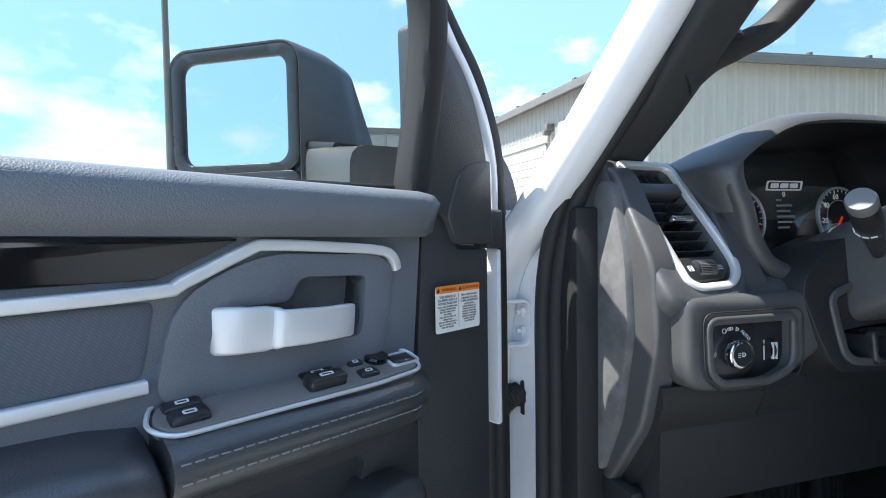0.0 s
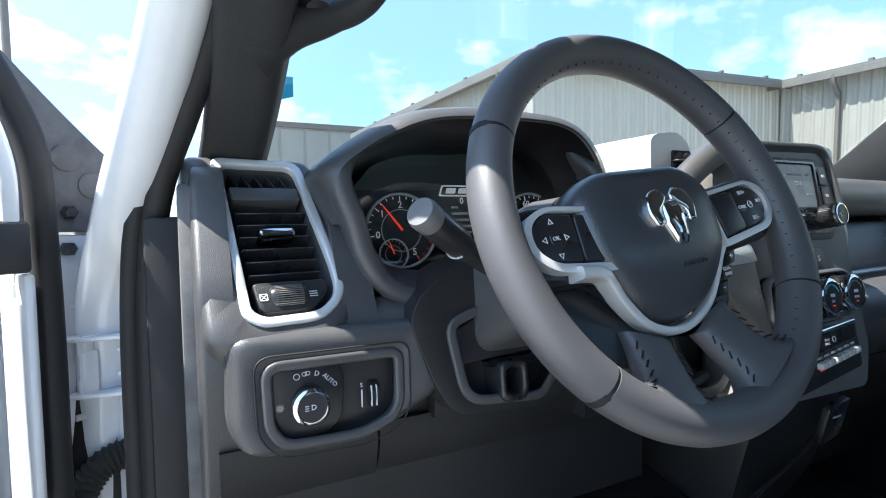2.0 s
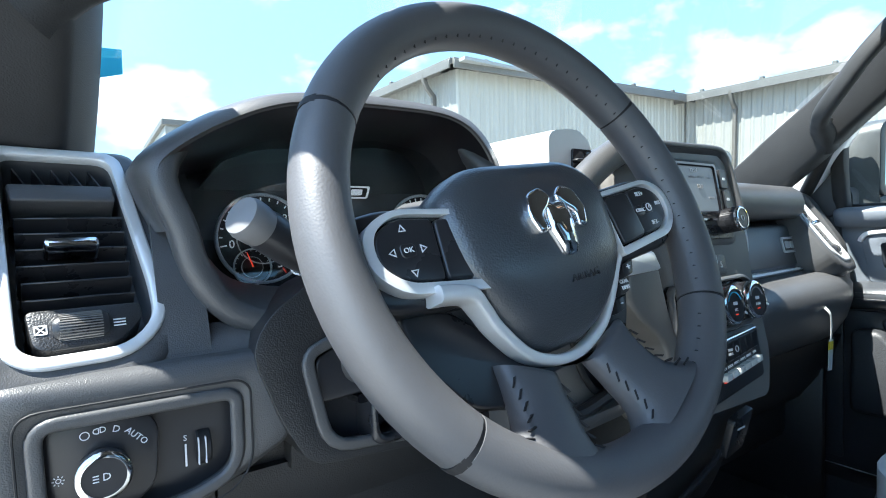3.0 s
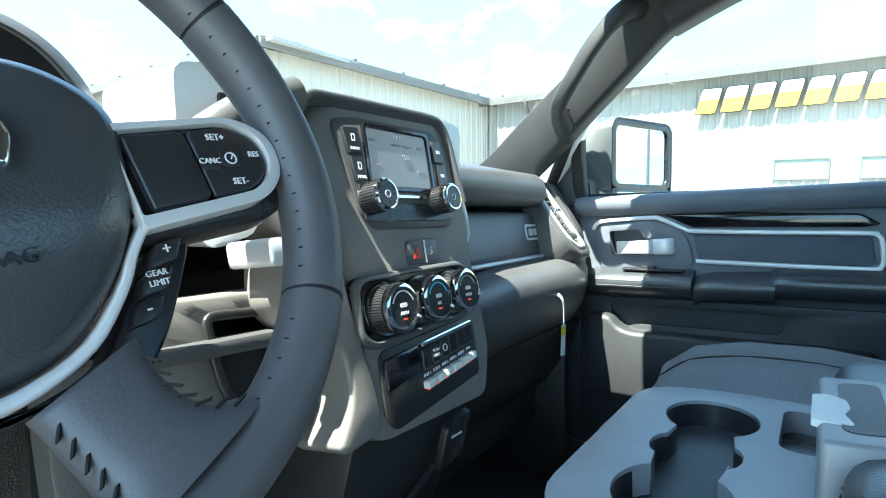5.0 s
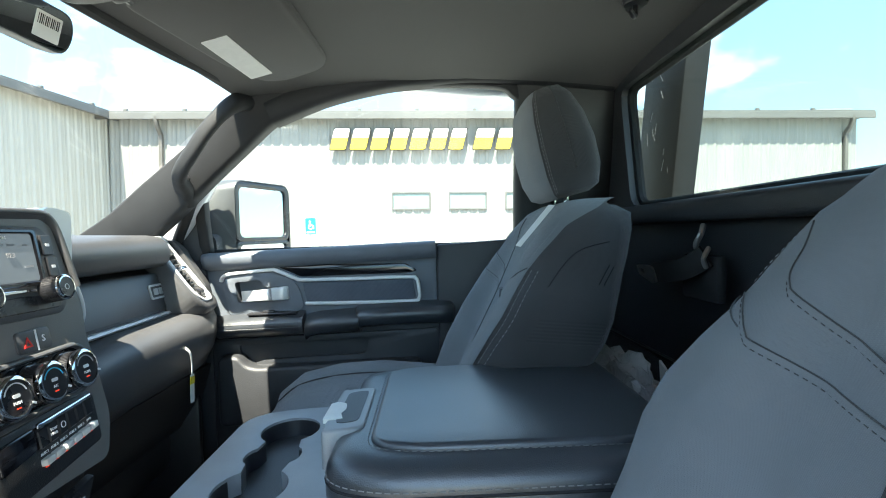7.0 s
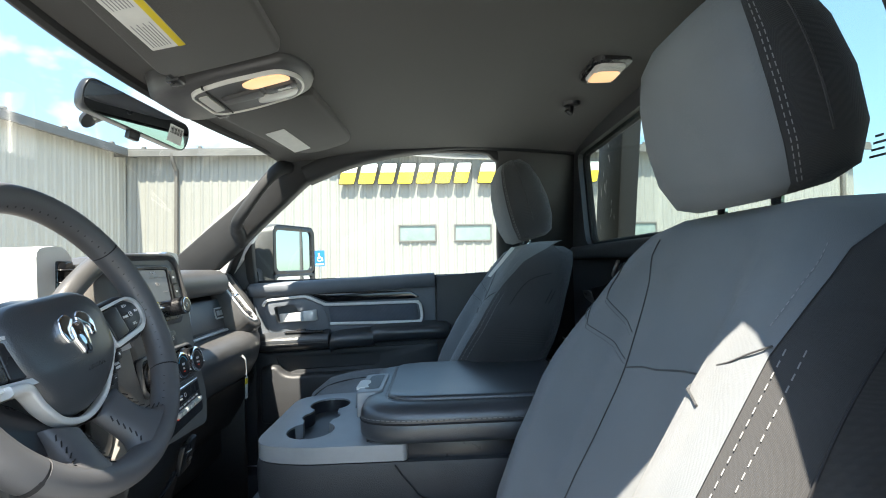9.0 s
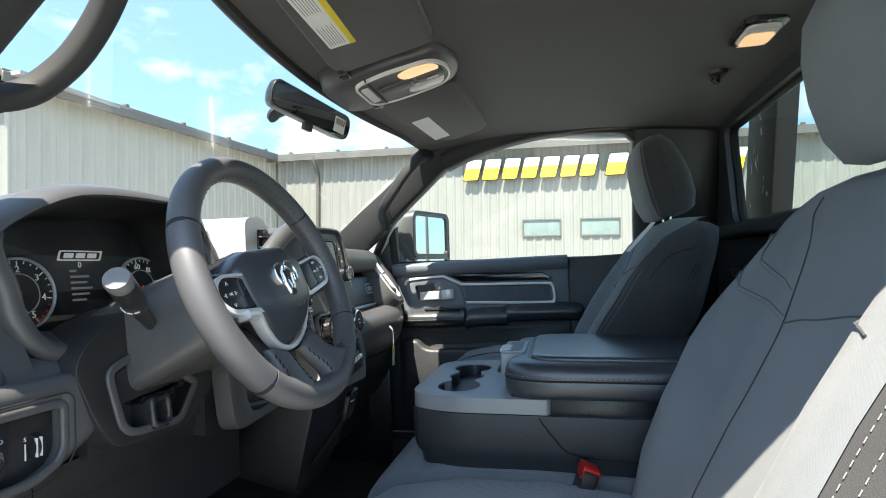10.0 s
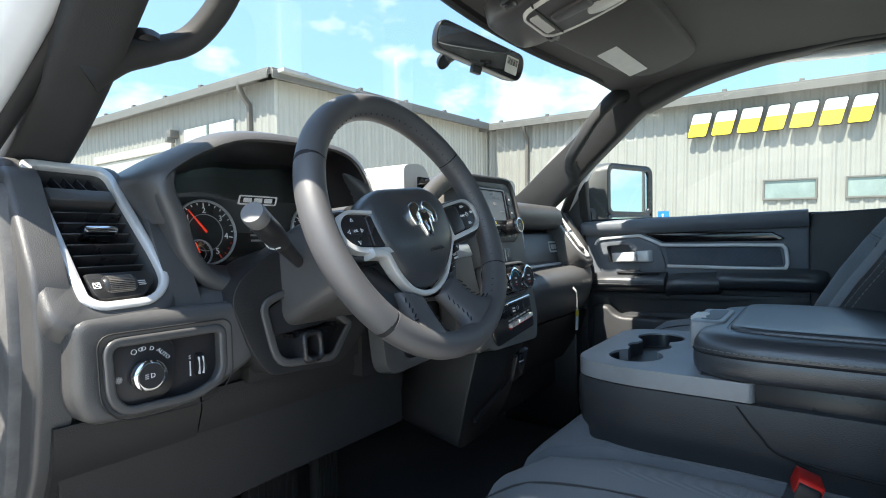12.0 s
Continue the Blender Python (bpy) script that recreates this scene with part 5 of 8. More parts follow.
def knob_at(x, y, r, depth, parent, m, knurl=36):
    k = part("knob", lathe([(r * 1.05, 0.0), (r, 0.002), (r, depth * 0.85), (r * 0.93, depth), (0, depth)], 40, m @ Matrix.Translation((x, y, 0))), SMOOTH, parent)
    part("grip", joined(*[box(r * 0.985, r * 1.03, -r * 0.028, r * 0.028, depth * 0.12, depth * 0.78, m=m @ Matrix.Translation((x, y, 0)) @ Matrix.Rotation(2 * math.pi * i / knurl, 4, "Z")) for i in range(knurl)]), SMOOTH, k)
    return k


for x in (-0.055, 0.060):
    kn = knob_at(x, 0.190, 0.0165, 0.026, radio, SX @ Matrix.Translation((0, 0, 0.004)))
    part("rim", collar([(0.0132, 0.0268), (0.0150, 0.0266), (0.0166, 0.0250), (0.0167, 0.0225), (0.0145, 0.0225)], 40, SX @ Matrix.Translation((x, 0.190, 0.004))), CHROME, kn, "thin chrome rim")
    part("mark", prism(circle(0.004, 14), 0.0266, SX @ Matrix.Translation((x, 0.190, 0.004)), holes=[circle(0.0032, 14)], back=0.0258), MARK, kn)
part("knob_recess", prism(rounded([(-0.066, 0.166), (0.078, 0.166), (0.082, 0.183), (0.030, 0.186), (-0.024, 0.186), (-0.064, 0.184)], 0.006, 3), 0.0052, SX, 0.001, 1, back=0.003), SMOOTH, radio)
part("chrome_bar", prism(rounded([(-0.030, 0.1905), (0.036, 0.1905), (0.034, 0.1945), (-0.028, 0.1945)], 0.001, 2), 0.010, SX, 0.001, 1, back=0.003), CHROME, radio)
# hazard pair
hz = part("hazard_switch", prism(rrect(0.056, 0.028, 0.006, 3, 0.022, 0.131), 0.003, SX, 0.0015, 2, back=-0.002), DASH, stack)
part("mark", prism([(0.003, 0.124), (0.017, 0.124), (0.010, 0.137)], 0.004, SX, holes=[[(0.006, 0.126), (0.014, 0.126), (0.010, 0.133)]], back=0.0028), RED, hz, "red hazard triangle")
part("divider", box(0.0235, 0.0250, 0.118, 0.144, 0.002, 0.0045, m=SX), MARK, hz)
part("second_mark", words("S", 0.012, SX @ Matrix.Translation((0.036, 0.131, 0.0034))), MARK, hz)
# climate knobs in a recessed band
bandline = rounded([(-0.098, 0.112), (0.085, 0.116), (0.104, 0.104), (0.104, 0.058), (0.085, 0.046), (-0.080, 0.038), (-0.098, 0.052)], 0.018, 4)
cl = part("climate_panel", plate_with_opening(bandline, rounded([(-0.090, 0.106), (0.082, 0.110), (0.097, 0.100), (0.097, 0.062), (0.080, 0.052), (-0.076, 0.045), (-0.090, 0.056)], 0.015, 4), 0.008, SX, -0.004, soft=0.004), DASH, stack, sharp=50)
part("band", prism(bandline, 0.001, SX, back=-0.004), PIANO, cl)
for k, x in enumerate((-0.054, 0.005, 0.063)):
    mk = SX @ Matrix.Translation((0, 0, 0.001))
    yk = 0.076 + 0.002 * k
    kn = knob_at(x, yk, 0.0240, 0.027, stack, mk, 56)
    mm = mk @ Matrix.Translation((x, yk, 0))
    part("collar", collar([(0.0245, 0.004), (0.0268, 0.004), (0.0278, 0.0015), (0.0278, 0.0), (0.0245, 0.0)], 40, mm), CHROME, kn, "silver collar")
    part("rim", collar([(0.0205, 0.0282), (0.0228, 0.0280), (0.0250, 0.0262), (0.0256, 0.0225), (0.0248, 0.0195), (0.0225, 0.0195)], 44, mm), CHROME, kn, "chrome rim")
    part("pointer", box(-0.0265, -0.0215, -0.0012, 0.0012, 0.0275, 0.0288, m=mm @ Matrix.Rotation(radians((150, 150, 160)[k]), 4, "Z")), MARK, kn)
    arc = [(0.0170 * math.cos(a), 0.0170 * math.sin(a)) for a in [radians(20 + 14 * i) for i in range(11)]] + [(0.0156 * math.cos(a), 0.0156 * math.sin(a)) for a in [radians(160 - 14 * i) for i in range(11)]]
    part("mark", joined(prism(arc, 0.0276, mm, back=0.0266)), (MARK, BLUEFILM, GREYINK)[k], kn)
    part("mark", joined(words(("PUSH", "A/C", "PUSH")[k], 0.0048, mm @ Matrix.Translation((0, -0.006, 0.0272))), prism(rrect(0.010, 0.0042, 0.0015, 3, 0, 0.002), 0.0276, mm, back=0.0266)), MARK, kn)
    part("lamp", box(-0.003, 0.003, -0.0125, -0.0112, 0.0266, 0.0276, m=mm), NEEDLE, kn, "small orange light")
# auxiliary switches
aux = part("switch_panel", prism(rounded([(-0.074, 0.028), (-0.066, 0.036), (0.092, 0.046), (0.100, 0.038), (0.100, -0.026), (-0.062, -0.046), (-0.074, -0.03)], 0.008, 3), 0.003, SX, 0.002, 2, back=-0.004), DASH_LOW, stack, "black auxiliary switch panel")
part("chrome_strip", prism(rounded([(-0.012, 0.0335), (0.088, 0.042), (0.088, 0.036), (-0.012, 0.0275)], 0.002, 2), 0.009, SX, 0.002, 2), CHROME, aux)
part("gloss_cover", prism(rounded([(-0.070, 0.026), (-0.016, 0.0315), (-0.016, 0.004), (-0.070, -0.006)], 0.004, 3), 0.007, SX, 0.002, 2), PIANO, aux)
for k in range(6):
    x = -0.012 + 0.0168 * k
    y = -0.0175 + 0.0022 * k
    part("switch_top", prism(rounded([(x, y + 0.020), (x + 0.0155, y + 0.022), (x + 0.0155, y + 0.045), (x, y + 0.043)], 0.002, 2), 0.0075, SX, 0.0015, 1), SMOOTH, aux)
    sw = part("rocker_switch", prism(rounded([(x, y), (x + 0.0150, y + 0.0020), (x + 0.0150, y + 0.0105), (x, y + 0.0085)], 0.002, 3), 0.011, SX, 0.003, 2), LENS, aux, "pale silver rocker switch")
    part("mark", words("AUX %d" % (k + 1) if k < 5 else "PTO", 0.0046, SX @ Matrix.Translation((x + 0.0078, y + 0.0145, 0.0040)) @ Matrix.Rotation(radians(6), 4, "Z")), MARK, sw)
    part("lamp", box(x + 0.005, x + 0.010, y - 0.0024, y - 0.0010, 0.0028, 0.0042, m=SX), NEEDLE, sw, "small orange light")
part("switch_marks", joined(words("TOW", 0.0048, SX @ Matrix.Translation((0.012, 0.020, 0.0080))), words("HAUL", 0.0048, SX @ Matrix.Translation((0.012, 0.0145, 0.0080))), prism(circle(0.0042, 16), 0.0084, SX @ Matrix.Translation((0.029, 0.0195, 0)), holes=[circle(0.0034, 16)], back=0.0070)), MARK, aux)
# lower bin, socket panel and cubby left of the stack
part("lower_bin", prism(rounded([(-0.09, 1.262), (0.115, 1.275), (0.11, 1.19), (0.085, 1.10), (0.02, 1.05), (-0.10, 1.04), (-0.10, 1.14)], 0.03, 4), 0.0, leaning(-0.095, 1.20, -0.22), 0.008, 2, back=-0.16), DASH_LOW, stack)
part("bin_lip", tube(smooth_line([(-0.095, -0.098, 1.115), (-0.03, -0.098, 1.135), (0.025, -0.098, 1.155), (0.045, -0.098, 1.168)], 4), 0.004, 8), SMOOTH, stack)
sk = part("socket_panel", prism(rounded([(0.055, 1.215), (0.105, 1.225), (0.098, 1.165), (0.052, 1.155)], 0.006, 3), 0.010, leaning(-0.100, 1.19, -0.20), 0.003, 2), SMOOTH, stack)
part("mark", joined(*[box(0.066, 0.092 - 0.004 * k, -0.1120, -0.1085, 1.204 - 0.008 * k, 1.208 - 0.008 * k) for k in range(2)]), MARK, sk)
part("side_column", prism(rounded([(-0.165, 0.150), (-0.105, 0.150), (-0.098, 0.08), (-0.078, -0.005), (-0.080, -0.040), (-0.128, -0.046), (-0.138, -0.036), (-0.112, 0.0), (-0.116, 0.05), (-0.150, 0.075), (-0.170, 0.10)], [0.02, 0.02, 0.03, 0.02, 0.01, 0.006, 0.006, 0.03, 0.03, 0.02, 0.01], 4), 0.003, SX, 0.010, 4, back=-0.06), TAUPE, stack, "taupe column beside the cubby", sharp=60)
part("chip", prism(rounded([(-0.188, 1.452), (-0.125, 1.455), (-0.112, 1.432), (-0.186, 1.428)], 0.006, 3), 0.012, leaning(-0.100, 1.44, 0.1), 0.004, 2, back=-0.05), SILVER, stack, "silver foot of the centre vent")
cub = part("cubby", prism(rounded([(-0.335, 1.372), (-0.130, 1.368), (-0.116, 1.32), (-0.132, 1.262), (-0.33, 1.250)], 0.03, 4), 0.0, leaning(-0.085, 1.30, 0.1), 0.006, 2, holes=[rounded([(-0.300, 1.360), (-0.142, 1.354), (-0.128, 1.318), (-0.144, 1.276), (-0.285, 1.268)], 0.024, 4)], back=-0.03), DASH, stack, "grained frame round an open cubby")
part("hollow", joined(box(-0.33, -0.125, -0.035, 0.04, 1.245, 1.355), tube(smooth_line([(-0.30, -0.075, 1.282), (-0.23, -0.080, 1.275), (-0.165, -0.075, 1.285)], 4), 0.008, 8)), SMOOTH, cub)
# silver-trimmed vents on either shoulder of the stack
for side in (-1, 1):
    x0 = -0.152 if side < 0 else 0.122
    mm = Matrix.Translation((x0, 0, 0)) @ Matrix.Diagonal((1 if side < 0 else -1, 1, 1, 1))
    cv = part("centre_vent", loft([[(p[0] * s_ + dx, y, p[1]) for p in rounded([(-0.072, 1.598), (-0.020, 1.604), (0.004, 1.585), (0.004, 1.455), (-0.045, 1.440), (-0.068, 1.47)], 0.014, 3)] for y, s_, dx in ((-0.040, 1.0, 0.0), (0.03, 1.0, -0.004), (0.085, 0.97, -0.006))]), SILVER, stack, "silver shoulder round a centre vent", m=mm, sharp=40)
    part("opening", box(-0.034, 0.002, -0.044, -0.030, 1.478, 1.580, 0.004, 2), PIANO, cv, m=mm)
    for k in range(5):
        part("louvre", box(-0.034, 0.002, -0.052, -0.034, 1.488 + 0.019 * k, 1.4905 + 0.019 * k, 0.001, 1), SILVER if k < 3 else SMOOTH, cv, m=mm)
    part("tab", box(-0.030, -0.004, -0.060, -0.044, 1.462, 1.476, 0.004, 2), TAUPE, cv, m=mm)
BDG = basis((0.592, 0.0325, 1.434), (1, 0.05, 0), (0, 0.24, 1))
part("badge", joined(plate_with_opening(rrect(0.110, 0.034, 0.005, 3), rrect(0.100, 0.025, 0.003, 3), 0.004, BDG, -0.004),
                     *[prism(rrect(0.019, 0.015, 0.002, 2, -0.026 + 0.026 * k, 0, 0.1), 0.0035, BDG, 0.001, 1, back=-0.004) for k in range(3)]), SILVER, dash, "small silver badge with plain shapes")


# ---- steering wheel, column, stalk, shift lever, pedals ----
WC = Vector((-0.398, -0.206, 1.490))
WUP = Vector((0, 0.384, 0.923))
WM = basis(WC, Vector((1, 0, 0)), WUP) @ Matrix.Rotation(radians(6.5), 4, "Z")  # local x right, y up the wheel, z towards the driver
wheel = empty("steering_wheel", "leather-wrapped three-spoke steering wheel with silver accents", "steering wheel", at=WC)
R, r = 0.1675, 0.0175


def rim_arc(a0, a1, n, grow=0.0, lift=0.0):
    return [(R * math.cos(radians(a0 + (a1 - a0) * i / n)), R * math.sin(radians(a0 + (a1 - a0) * i / n)), lift) for i in range(n + 1)]


def rim_piece(a0, a1, mat, label, k=1.0):
    n = max(4, int(abs(a1 - a0) / 3))
    pts = rim_arc(a0, a1, n)
    sec = [(r * k * math.cos(t) * (0.92 if math.cos(t) > 0 else 1.0), r * k * 1.06 * math.sin(t)) for t in [2 * math.pi * i / 20 for i in range(20)]]
    return part("rim", sweep(pts, sec, up=(0, 0, 1)), mat, wheel, label, m=WM, sharp=80)


SEAMS = (32.5, 149.5, 221.0, 327.5)
for a0, a1 in zip(SEAMS, (*SEAMS[1:], SEAMS[0] + 360)):
    rim_piece(a0 + 0.5, a1 - 0.5, RIM_LEATHER, "")
for a in SEAMS:
    part("rim_seam", sweep(rim_arc(a - 0.9, a + 0.9, 2), [(r * 0.965 * math.cos(2 * math.pi * i / 16), r * 1.015 * math.sin(2 * math.pi * i / 16)) for i in range(16)], up=(0, 0, 1)), BTHREAD, wheel, m=WM)
for a0, a1 in ((-28, 31), (34, 140), (-66, -34)):
    ring = [((R - r * 0.86) * math.cos(radians(a0 + (a1 - a0) * i / 60)), (R - r * 0.86) * math.sin(radians(a0 + (a1 - a0) * i / 60)), 0.0085) for i in range(61)]
    part("stitching", stitches(ring, 0.0070, 0.0045, 0.0016, lean=0.0080, m=WM), BTHREAD, wheel, "black baseball stitching")
# hub pad
padpts = rounded([(-0.084, 0.026), (-0.052, 0.047), (0.052, 0.047), (0.080, 0.026), (0.072, -0.036), (0.037, -0.084), (-0.037, -0.084), (-0.078, -0.036)], [0.028, 0.03, 0.03, 0.028, 0.04, 0.035, 0.035, 0.04], 7)


def dished(x, y, z):
    """The pad's lower end falls back from the driver."""
    return (x, y, z - 0.024 * max(0.0, min(1.0, (-0.028 - y) / 0.062)) ** 1.4)


rings = []
for s_, z in ((0.97, -0.034), (1.015, -0.024), (1.03, -0.013), (1.015, -0.003), (0.97, 0.0045), (0.88, 0.0098), (0.72, 0.0130), (0.50, 0.0148), (0.25, 0.0156), (0.06, 0.0158)):
    rings.append([dished(x * s_ - 0.010, (y + 0.018) * s_ - 0.018, z) for x, y in padpts])
part("airbag_pad", loft(rings), LEATHER, wheel, m=WM, sharp=60)
vline = smooth_line([(-0.116, -0.0325, 0.0035), (-0.093, -0.0360, 0.0015), (-0.083, -0.046, -0.003), (-0.073, -0.060, -0.008), (-0.052, -0.080, -0.015), (-0.030, -0.0895, -0.019), (-0.008, -0.0925, -0.0215), (0.012, -0.0895, -0.0210), (0.034, -0.079, -0.018), (0.050, -0.060, -0.012), (0.058, -0.044, -0.006), (0.066, -0.032, -0.001)], 4)
part("silver_accent", sweep(vline, rrect(0.0075, 0.014, 0.0025, 3), up=(0, 0, 1), scales=[1.35 - 0.75 * i / 44 for i in range(45)]), SILVER, wheel, "satin silver accent below the pad", m=WM, sharp=60)
part("hub_skirt", prism(rounded([(-0.128, -0.032), (-0.09, -0.040), (-0.046, -0.088), (0.0, -0.098), (0.040, -0.088), (0.070, -0.042), (0.098, -0.034), (0.086, -0.056), (0.070, -0.082), (0.048, -0.106), (0.030, -0.098), (-0.030, -0.098), (-0.052, -0.112), (-0.098, -0.100), (-0.124, -0.066)], 0.010, 3), -0.020, None, 0.008, 4, back=-0.042), SMOOTH, wheel, m=WM)
for side in (-1, 1):
    mm = WM @ Matrix.Diagonal((side, 1, 1, 1))
    part("spoke", prism(rounded([(0.056, 0.020), (0.128, 0.028), (0.160, 0.022), (0.162, -0.024), (0.140, -0.036), (0.060, -0.042)], 0.010, 3), -0.004, None, 0.006, 3, back=-0.024), SMOOTH, wheel, m=mm)
    sil = part("button_surround", prism(rounded([(0.060, 0.015), (0.128, 0.0225), (0.150, 0.011), (0.151, -0.012), (0.134, -0.0285), (0.062, -0.038)], [0.004, 0.014, 0.014, 0.012, 0.016, 0.004], 5), 0.0065, None, 0.0025, 3, holes=[rounded([(0.061, 0.0115), (0.126, 0.0188), (0.1435, 0.0085), (0.1445, -0.010), (0.130, -0.0225), (0.063, -0.0315)], [0.002, 0.011, 0.011, 0.009, 0.011, 0.002], 5)], back=-0.004), SILVER, wheel, "satin silver frame of the button pad", m=mm, sharp=50)
    part("button_bed", prism(rounded([(0.058, 0.0118), (0.126, 0.0190), (0.1437, 0.0087), (0.1447, -0.010), (0.130, -0.0227), (0.060, -0.0317)], 0.008, 4), 0.0012, None, back=-0.006), PIANO, sil, m=mm)
    part("outer_key", prism(rounded([(0.0995, 0.0138), (0.1255, 0.0172), (0.1420, 0.0078), (0.1430, -0.0095), (0.1292, -0.0212), (0.1030, -0.0246)], [0.004, 0.010, 0.010, 0.008, 0.010, 0.004], 4), 0.0044, None, 0.0015, 3, back=-0.004), SMOOTH, sil, m=mm, sharp=50)
    part("inner_key", prism(rounded([(0.066, 0.0105), (0.0985, 0.0136), (0.1020, -0.0247), (0.070, -0.0290)], [0.003, 0.005, 0.005, 0.003], 4), 0.0050, None, 0.0020, 3, back=-0.004), SMOOTH, sil, m=mm, sharp=50)
    inner = smooth_line([(0.018, -0.100, -0.022), (0.024, -0.122, -0.014), (0.027, -0.143, -0.006), (0.018, -0.160, -0.002)], 5)
    outer = smooth_line([(0.064, -0.080, -0.020), (0.066, -0.104, -0.013), (0.076, -0.120, -0.006), (0.102, -0.126, -0.002)], 5)
    sm = WM @ Matrix.Translation((-0.011, 0, 0)) @ Matrix.Diagonal((side, 1, 1, 1))
    spk = []
    for i, (p, q) in enumerate(zip(inner, outer)):
        h_ = 0.013 + 0.004 * i / 15
        mid = (p + q) / 2
        spk.append([(mid.x + (q.x - p.x) / 2 * math.copysign(abs(math.cos(a)) ** 0.7, math.cos(a)), mid.y + (q.y - p.y) / 2 * math.copysign(abs(math.cos(a)) ** 0.7, math.cos(a)), mid.z + h_ * math.copysign(abs(math.sin(a)) ** 0.8, math.sin(a))) for a in [2 * math.pi * k / 20 for k in range(20)]])
    part("lower_spoke", loft(spk), RIM_LEATHER, wheel, "leather-wrapped lower spoke", m=sm, sharp=70)
    for a_, b_ in ((0.10, 0.90), (0.90, 0.10)):
        part("stitching", stitches([p * (1 - a_) + q * a_ + Vector((0, 0, 0.0095 + 0.003 * i / 15)) for i, (p, q) in enumerate(zip(inner, outer))][2:15], 0.0058, 0.0024, 0.0011, lean=0.0046 if a_ < 0.5 else -0.0046, m=sm), BTHREAD, wheel, "black baseball stitching")
LK = WM @ Matrix.Translation((-0.1225, -0.0035, 0))
bl = [words("OK", 0.0046, LK @ Matrix.Translation((0, 0, 0.0052)))]
for dx, dy, a in ((0, 0.0135, 90), (0, -0.0135, -90), (-0.0105, 0, 180), (0.0105, 0, 0)):
    bl.append(prism([(0.0026, 0), (-0.0018, 0.0026), (-0.0018, -0.0026)], 0.0050, LK @ Matrix.Translation((dx, dy, 0)) @ Matrix.Rotation(radians(a), 4, "Z"), holes=[[(0.0017, 0), (-0.0013, 0.0017), (-0.0013, -0.0017)]], back=0.0040))
part("button_marks", joined(*bl), MARK, wheel, "white arrow marks")
part("button", prism(rrect(0.011, 0.009, 0.003, 3, 0, 0), 0.0050, LK, 0.0008, 1, back=0.003), SMOOTH, wheel)
part("button_marks", joined(words("SET+", 0.0052, WM @ Matrix.Translation((0.115, 0.0098, 0.0048))), words("SET-", 0.0052, WM @ Matrix.Translation((0.121, -0.0165, 0.0048))), words("CANC", 0.0044, WM @ Matrix.Translation((0.1065, -0.0045, 0.0056))), words("RES", 0.0046, WM @ Matrix.Translation((0.1355, -0.0005, 0.0048))), prism(circle(0.0036, 16), 0.0058, WM @ Matrix.Translation((0.1195, -0.003, 0)), holes=[circle(0.0029, 16)], back=0.0048), box(-0.0003, 0.0003, 0.0, 0.003, 0.005, 0.0058, m=WM @ Matrix.Translation((0.1195, -0.0035, 0)) @ Matrix.Rotation(radians(-35), 4, "Z"))), MARK, wheel, "white cruise control words")
part("button", prism(rrect(0.0125, 0.0095, 0.003, 3, 0.1195, -0.003), 0.0052, WM, 0.0010, 2, back=0.003), SMOOTH, wheel)
part("button", prism(rrect(0.0115, 0.0090, 0.003, 3, 0.1067, -0.0045), 0.0052, WM, 0.0010, 2, back=0.003), SMOOTH, wheel)
for k, (ya, yb) in enumerate(((-0.040, -0.051), (-0.052, -0.063), (-0.064, -0.075))):
    xs_ = lambda y: 0.079 + (y + 0.040) * 0.5
    gl_ = part("gear_switch", prism(rounded([(xs_(ya) - 0.010, ya - 0.002), (xs_(ya) + 0.004, ya), (xs_(yb) + 0.003, yb), (xs_(yb) - 0.010, yb - 0.002)], 0.002, 2), -0.004 - 0.005 * k, WM, 0.0015, 2, back=-0.03), SMOOTH, wheel)
    mk_ = WM @ Matrix.Translation((xs_((ya + yb) / 2) - 0.003, (ya + yb) / 2, -0.0036 - 0.005 * k))
    part("mark", words("+", 0.008, mk_) if k == 0 else words("-", 0.009, mk_) if k == 2 else joined(words("GEAR", 0.0042, mk_ @ Matrix.Translation((0, 0.0025, 0))), words("LIMIT", 0.0042, mk_ @ Matrix.Translation((0, -0.0023, 0)))), MARK, gl_)
# plain chrome shield on the pad
def lobe(sd):
    return rounded([(sd * 0.0015, 0.016), (sd * 0.010, 0.0245), (sd * 0.0225, 0.0205), (sd * 0.0285, 0.006), (sd * 0.0235, -0.009), (sd * 0.0145, -0.007), (sd * 0.0165, 0.003), (sd * 0.0085, 0.008)], 0.004, 4)


em = part("emblem", loft([[(x * k, y * k, z) for x, y in rounded([(-0.0105, 0.013), (0.0105, 0.013), (0.0125, -0.005), (0.006, -0.0255), (-0.006, -0.0255), (-0.0125, -0.005)], 0.004, 4)] for k, z in ((1.0, 0.010), (1.0, 0.0172), (0.86, 0.0200), (0.45, 0.0222), (0.05, 0.0226))], m=WM @ Matrix.Translation((-0.008, -0.004, 0.001))), CHROME, wheel, "plain chrome ornament")
for sd in (-1, 1):
    part("lobe", prism(lobe(sd) if sd > 0 else lobe(sd)[::-1], 0.0205, WM @ Matrix.Translation((-0.008, -0.004, 0.001)), 0.0030, 4, back=0.010), CHROME, em)
part("pad_mark", joined(words("AIRBAG", 0.0085, WM @ Matrix.Translation((0.004, -0.044, 0.0112)), 0.0008)), SMOOTH, wheel)
# column
column = empty("steering_column", "dark plastic steering column shroud", "steering column", at=(-0.398, -0.05, 1.42))
CM = basis(WC, Vector((1, 0, 0)), WUP)


def col_ring(w, h, d, rr, dy=0.0):
    return [(x, y + dy, -d) for x, y in rrect(w, h, rr, 5)]


